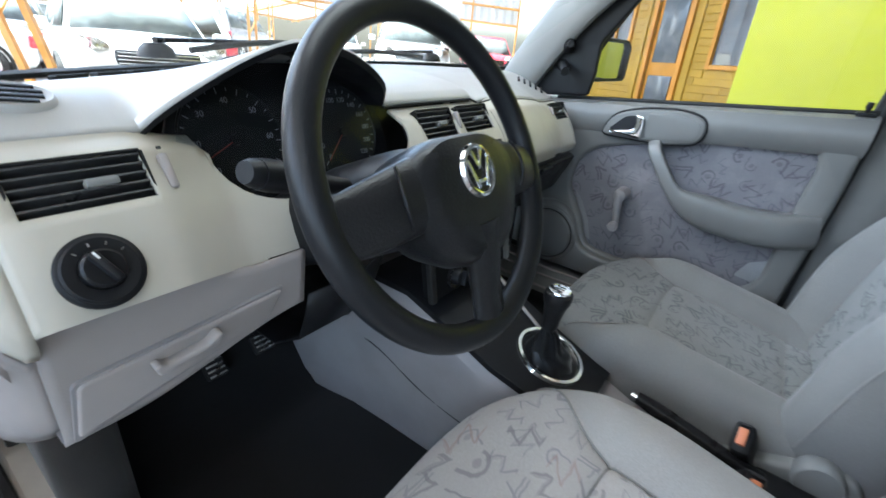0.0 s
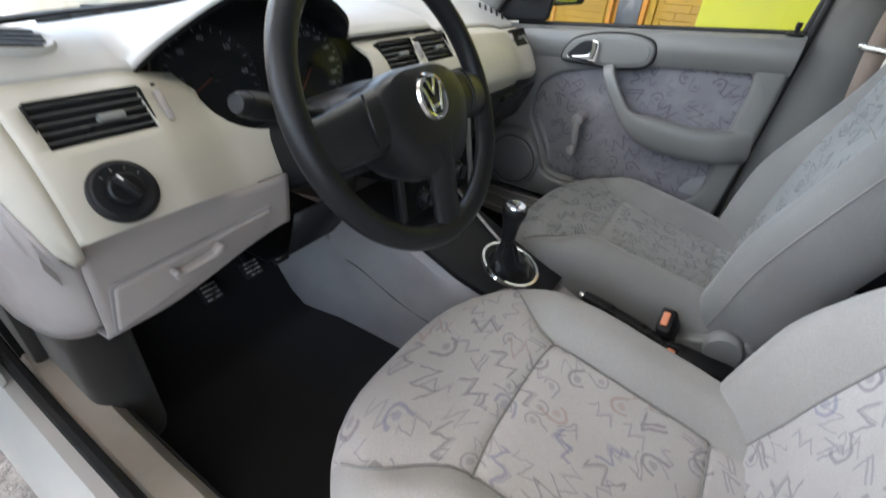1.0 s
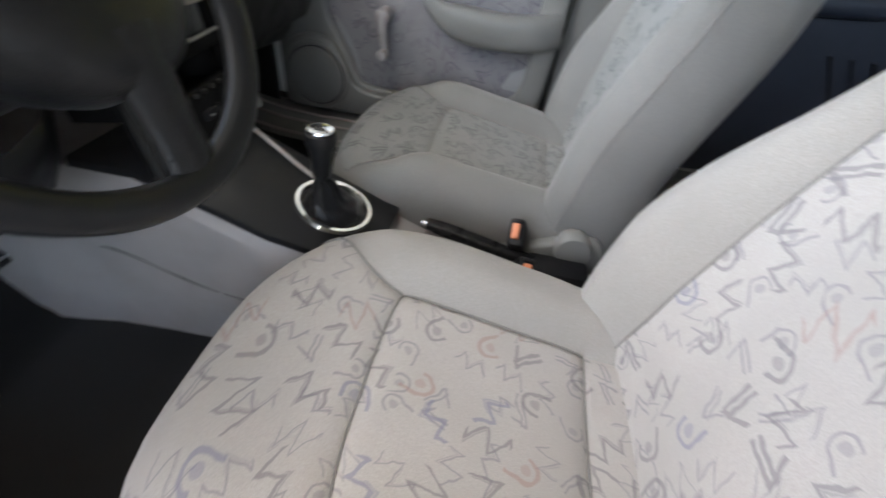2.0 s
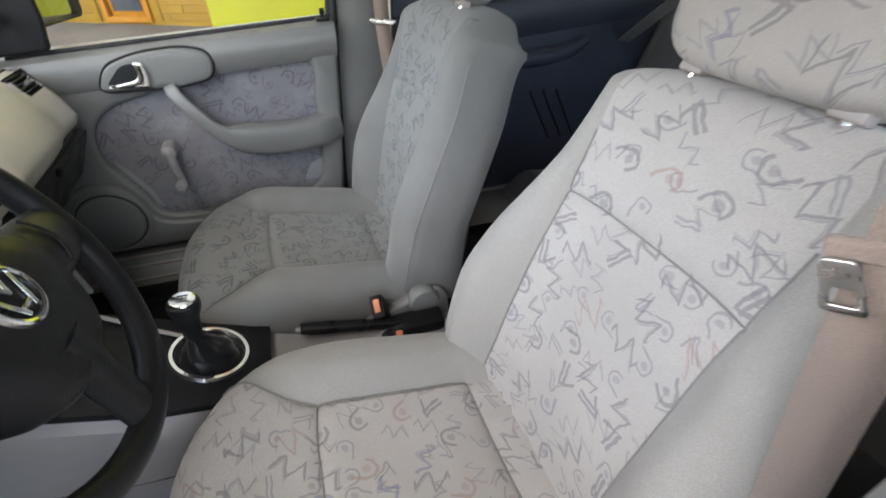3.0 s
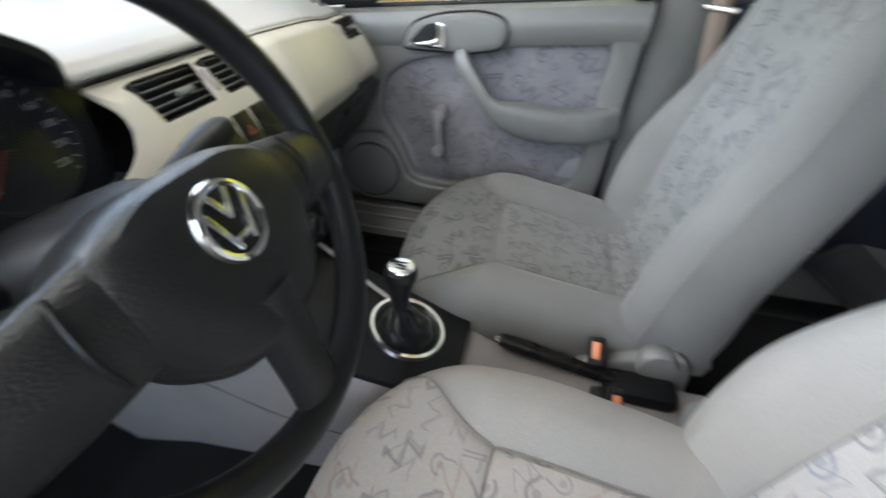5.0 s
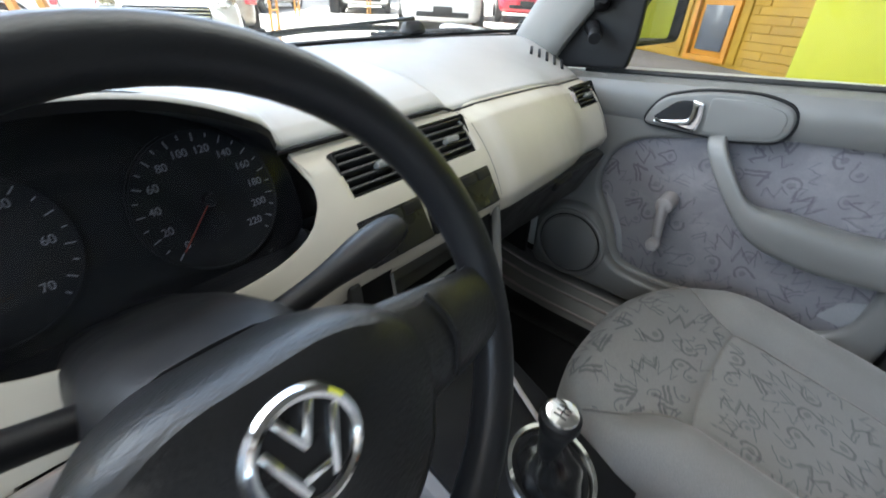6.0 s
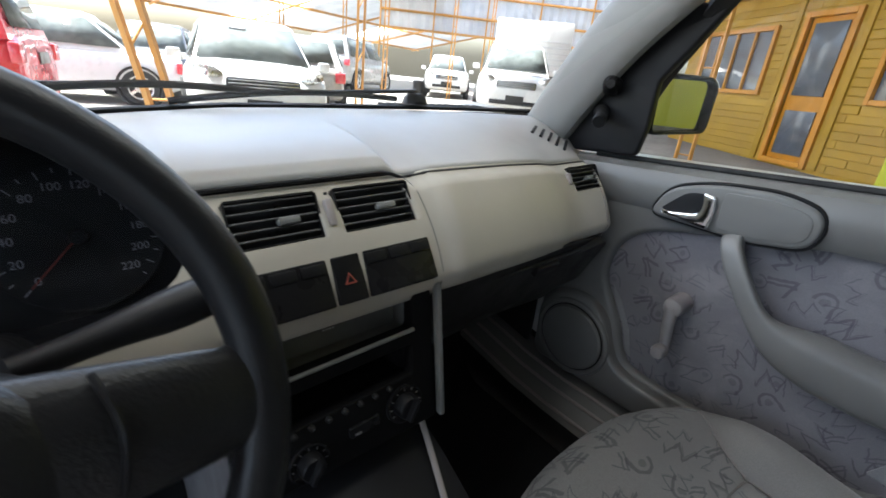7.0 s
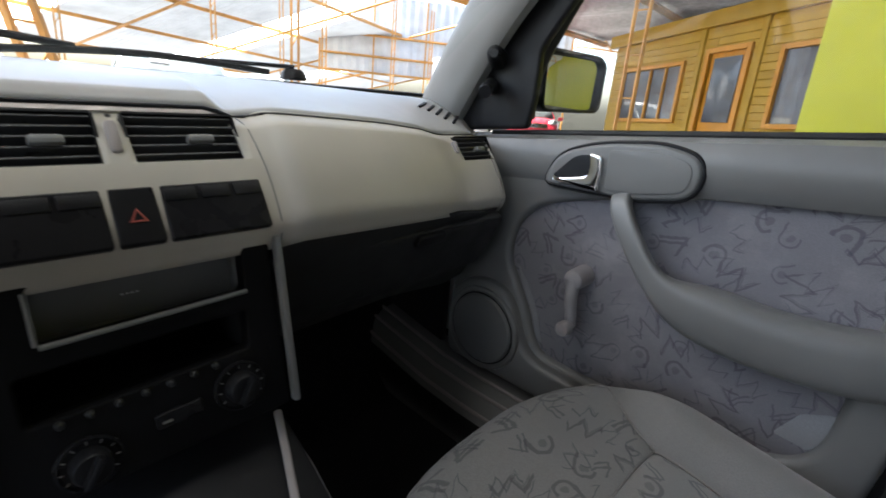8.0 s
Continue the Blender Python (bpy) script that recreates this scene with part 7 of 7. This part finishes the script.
def parked_car(x, y, heading, colour, L, Wd, H, label, style="hatch", name="parked_car"):
    """A car, nose towards local +y. heading: degrees, clockwise from the world's +y, of its nose."""
    t = thing(name, label, "car", "parked cars")
    hw = Wd / 2
    clear, belt = 0.2, H * 0.62
    nose = {"hatch": 0.2, "sedan": 0.24, "suv": 0.22, "pickup": 0.27}[style]
    hood = {"hatch": 0.66, "sedan": 0.63, "suv": 0.62, "pickup": 0.6}[style] * H
    cowl = L / 2 - nose * L
    tail = {"hatch": belt + 0.02, "sedan": belt - 0.02, "suv": belt + 0.04, "pickup": belt - 0.05}[style]
    stations = [(-L / 2, 0.4, tail - 0.12, 0.8), (-L / 2 + 0.06, 0.26, tail - 0.03, 0.9), (-L / 2 + 0.3, clear, tail, 0.97), (-L * 0.25, clear, belt, 1.0), (0, clear, belt, 1.0), (cowl - 0.1, clear, belt - 0.01, 1.0), (cowl + 0.15, clear, hood, 0.99), (L / 2 - 0.4, clear, hood - 0.06, 0.96), (L / 2 - 0.15, 0.22, hood - 0.14, 0.9), (L / 2 - 0.03, 0.26, hood - 0.26, 0.82), (L / 2, 0.34, hood - 0.36, 0.74)]
    bm = bmesh.new()
    rings = []
    for yy, z0, z1, k in stations:
        w = hw * k
        rings.append([(-w * 0.9, yy, z0), (-w * 0.98, yy, z0 + 0.06), (-w, yy, z0 + (z1 - z0) * 0.5), (-w * 0.97, yy, z1 - 0.08), (-w * 0.88, yy, z1 - 0.015), (-w * 0.4, yy, z1 + 0.012), (w * 0.4, yy, z1 + 0.012), (w * 0.88, yy, z1 - 0.015), (w * 0.97, yy, z1 - 0.08), (w, yy, z0 + (z1 - z0) * 0.5), (w * 0.98, yy, z0 + 0.06), (w * 0.9, yy, z0)])
    loft(bm, rings)
    body = part("body", bm, PAINT[colour], t, angle=50)
    body.modifiers.new("round", "SUBSURF").levels = 1
    body.modifiers["round"].render_levels = 1
    # glasshouse
    yb = {"hatch": -L / 2 + 0.1, "sedan": -L * 0.33, "suv": -L / 2 + 0.08, "pickup": -L * 0.1}[style]
    yt = {"hatch": -L / 2 + 0.5, "sedan": -L * 0.18, "suv": -L / 2 + 0.22, "pickup": -L * 0.08}[style]
    cf, ct = cowl + 0.12, cowl - 0.55
    zt = H - 0.04
    low = [(-hw * 0.9, yb), (-hw * 0.93, (yb + cf) / 2), (-hw * 0.86, cf - 0.12), (-hw * 0.4, cf), (hw * 0.4, cf), (hw * 0.86, cf - 0.12), (hw * 0.93, (yb + cf) / 2), (hw * 0.9, yb)]
    high = [(-hw * 0.68, yt), (-hw * 0.72, (yt + ct) / 2), (-hw * 0.66, ct - 0.1), (-hw * 0.35, ct), (hw * 0.35, ct), (hw * 0.66, ct - 0.1), (hw * 0.72, (yt + ct) / 2), (hw * 0.68, yt)]
    bm = bmesh.new()
    loft(bm, [[(a, b, belt - 0.05) for a, b in low], [(a, b, zt) for a, b in high], [(a * 0.85, b * 0.97, H) for a, b in high]])
    cab = part("cab", bm, PAINT[colour], t, angle=50)

    def on(i, u, v, lift):
        j = (i + 1) % 8
        a0, a1, b0, b1 = Vector((*low[i], belt - 0.02)), Vector((*low[j], belt - 0.02)), Vector((*high[i], zt)), Vector((*high[j], zt))
        p = (a0.lerp(a1, u)).lerp(b0.lerp(b1, u), v)
        nrm = (a1 - a0).cross(b0 - a0).normalized()
        if nrm.dot(p - Vector((0, (yb + cf) / 2, belt))) < 0:
            nrm = -nrm
        return p + nrm * lift

    def pane(nm, faces, u0, u1, v0, v1):
        bm = bmesh.new()
        pts0 = [on(i, u, v0, 0.012) for i in faces for u in ((u0, 1) if i == faces[0] else (u1,) if i == faces[-1] else (1,))]
        pts1 = [on(i, u, v1, 0.012) for i in faces for u in ((u0, 1) if i == faces[0] else (u1,) if i == faces[-1] else (1,))]
        loft(bm, [pts0, pts1], closed=False)
        ob = part(nm, bm, M["car_glass"], cab, "dark tinted glass")
        thicken(ob, 0.01)
    pane("windscreen", (2, 3, 4), 0.12, 0.88, 0.08, 0.92)
    if colour == "white" and style != "suv":
        a, b, c = on(3, 0.62, 0.8, 0.03), on(3, 0.95, 0.8, 0.03), on(3, 0.62, 0.9, 0.03)
        part("windscreen_tag", boxed((0.5, 0.5, 0), (1, 1, 0.05), 0, Matrix(((*(b - a), 0), (*(c - a), 0), (*(b - a).cross(c - a).normalized() * 0.1, 0), (0, 0, 0, 1))).transposed() + Matrix(((0, 0, 0, a.x), (0, 0, 0, a.y), (0, 0, 0, a.z), (0, 0, 0, 0)))), PAINT["white"], cab, "white price tag with a plain bar")
    for i, u0, u1 in ((1, 0.06, 0.92), (0, 0.08, 0.94), (5, 0.08, 0.94), (6, 0.06, 0.92)):
        bm = bmesh.new()
        loft(bm, [[on(i, u0, 0.1, 0.012), on(i, u1, 0.1, 0.012)], [on(i, u0, 0.88, 0.012), on(i, u1, 0.88, 0.012)]], closed=False)
        thicken(part("side_window", bm, M["car_glass"], cab, "dark tinted glass"), 0.01)
    bm = bmesh.new()
    loft(bm, [[on(7, 0.1, 0.15, 0.012), on(7, 0.9, 0.15, 0.012)], [on(7, 0.1, 0.85, 0.012), on(7, 0.9, 0.85, 0.012)]], closed=False)
    thicken(part("rear_window", bm, M["car_glass"], cab, "dark tinted glass"), 0.01)
    # wheels
    r = 0.31 if style != "suv" else 0.35
    for sx in (-1, 1):
        for wy in (L / 2 - 0.72, -L / 2 + 0.7):
            m = frame_of((sx * (hw - 0.1), wy, r), (0, sx, 0), (0, 0, 1))
            part("wheel_arch", lathe([(r + 0.06, -0.05), (r + 0.07, 0.108), (r + 0.03, 0.108), (r + 0.02, 0.05), (0, 0.05)], m, 28), M["rubber"], t, "dark wheel arch")
            wh = part("wheel", lathe([(r * 0.66, -0.09), (r * 0.95, -0.08), (r, -0.04), (r, 0.06), (r * 0.95, 0.1), (r * 0.68, 0.105), (r * 0.66, 0.08)], m, 32), M["rubber"], t, "black tyre")
            part("rim", lathe([(r * 0.67, 0.06), (r * 0.66, 0.1), (r * 0.6, 0.09), (r * 0.56, 0.06), (0.07, 0.085), (0.05, 0.1), (0, 0.1)], m, 32), M["steel"], wh, "alloy rim")
            for q in range(5):
                part("spoke", boxed((r * 0.36, 0, 0.088), (r * 0.5, 0.05, 0.02), 0.006, m @ pose(0, 0, 0, 0, 0, 72 * q)), M["steel"], wh)
    # face
    zf = hood - 0.3
    for sx in (-1, 1):
        bm = bmesh.new()
        rr = []
        for k, (ex, ez) in enumerate(((1, 1), (0.7, 0.8), (0.1, 0.1))):
            rr.append([Vector((sx * (hw * 0.68 + 0.16 * ex * math.cos(a)), L / 2 - 0.10 - sx * 0 - 0.12 * abs(math.cos(a)) * (1 if math.cos(a) > 0 else 0) + 0.03 * k, zf + 0.14 + 0.07 * ez * math.sin(a) + 0.03 * math.cos(a))) for a in (2 * math.pi * j / 16 for j in range(16))])
        loft(bm, rr)
        part("headlamp", bm, M["steel"], t, "clear headlamp")
        part("tail_lamp", boxed((sx * hw * 0.84, -L / 2 + 0.05, tail - 0.2), (0.2, 0.1, 0.2), 0.03), PAINT["red"], t, "red tail lamp")
        part("wing_mirror", boxed((sx * (hw + 0.06), cowl - 0.2, belt + 0.05), (0.16, 0.1, 0.12), 0.03), PAINT[colour], t)
    gr = part("grille", boxed((0, L / 2 - 0.03, zf + 0.02), (hw * 0.95, 0.06, 0.16), 0.03), M["black"], t, "dark grille")
    for k in range(4):
        part("grille_bar", boxed((0, L / 2 + 0.004, zf - 0.035 + 0.036 * k), (hw * 0.9, 0.01, 0.01), 0.002), M["chrome"], gr)
    part("lower_intake", boxed((0, L / 2 - 0.02, 0.38), (hw * 1.2, 0.06, 0.1), 0.02), M["black"], t, "black lower intake")
    part("number_plate", boxed((0, L / 2 + 0.014, 0.47), (0.4, 0.012, 0.12), 0.004), M["glove"], t, "plain dark plate")
    part("rear_plate", boxed((0, -L / 2 - 0.006, tail - 0.25), (0.4, 0.012, 0.12), 0.004), M["doorgrey"], t, "plain grey plate")
    t.matrix_basis = pose(x, y, ground_z(x, y), 0, 0, -heading)
    return t


parked_car(2.42, 7.6, 194, "white", 3.95, 1.74, 1.46, "white hatchback parked nose towards the lot lane", "hatch")
parked_car(0.2, 11.4, 285, "silver", 4.4, 1.75, 1.47, "silver saloon parked sideways behind the post", "sedan")
parked_car(-2.1, 7.6, 283, "red", 4.4, 1.8, 1.62, "red sport utility car parked beside the silver saloon", "suv")
parked_car(2.5, 13.6, 200, "grey", 4.3, 1.75, 1.5, "dark grey car behind the white hatchback", "hatch")
parked_car(4.7, 10.6, 25, "sand", 4.2, 1.75, 1.42, "mid grey hatchback showing its rear end", "hatch")
parked_car(9.4, 16.2, 55, "sand", 4.3, 1.8, 1.75, "grey sport utility vehicle far back in the lot", "suv")
parked_car(12.5, 14.2, 222, "white", 4.0, 1.68, 1.45, "small white hatchback with number on its windscreen", "hatch")
parked_car(9.6, 8.35, 228, "white", 4.6, 1.85, 1.72, "white pickup with number on its windscreen", "pickup")
parked_car(14.2, 8.6, 235, "red", 4.1, 1.7, 1.45, "red hatchback beyond the pickup", "hatch")
parked_car(5.2, 20.5, 200, "silver", 4.2, 1.75, 1.5, "silver car at the far side of the lot", "sedan")


def box_van():
    t = thing("box_body", "white slatted cargo box behind the pickup", "truck body", at=(12.3, 10.4, 0.6))
    m = pose(12.6, 10.3, 0, 0, 0, -50)
    part("box", boxed((0, 0, 2.15), (2.3, 2.6, 1.5), 0.03, m), PAINT["white"], t)
    for k in range(6):
        part("slat", boxed((0, -1.31, 1.55 + 0.16 * k), (2.25, 0.03, 0.05), 0.006, m), M["sheet"], t)
    for sx in (-0.8, 0.8):
        for sy in (-0.9, 0.9):
            part("leg", boxed((sx, sy, 0.95), (0.2, 0.2, 0.95), 0.01, m), M["rubber"], t)
    return t


box_van()
tagged(part("litter_bin", lathe([(0.18, 0), (0.2, 0.45), (0.21, 0.48), (0.2, 0.53), (0, 0.56)], Matrix.Translation((10.6, 13.6, ground_z(10.6, 13.6))), 20), M["black"]), "dark litter bin beside the lane", "bin")

for ob in [o for o in scene.objects if o not in inside and o.parent is None]:
    ob.matrix_basis = SLOPE @ ob.matrix_basis
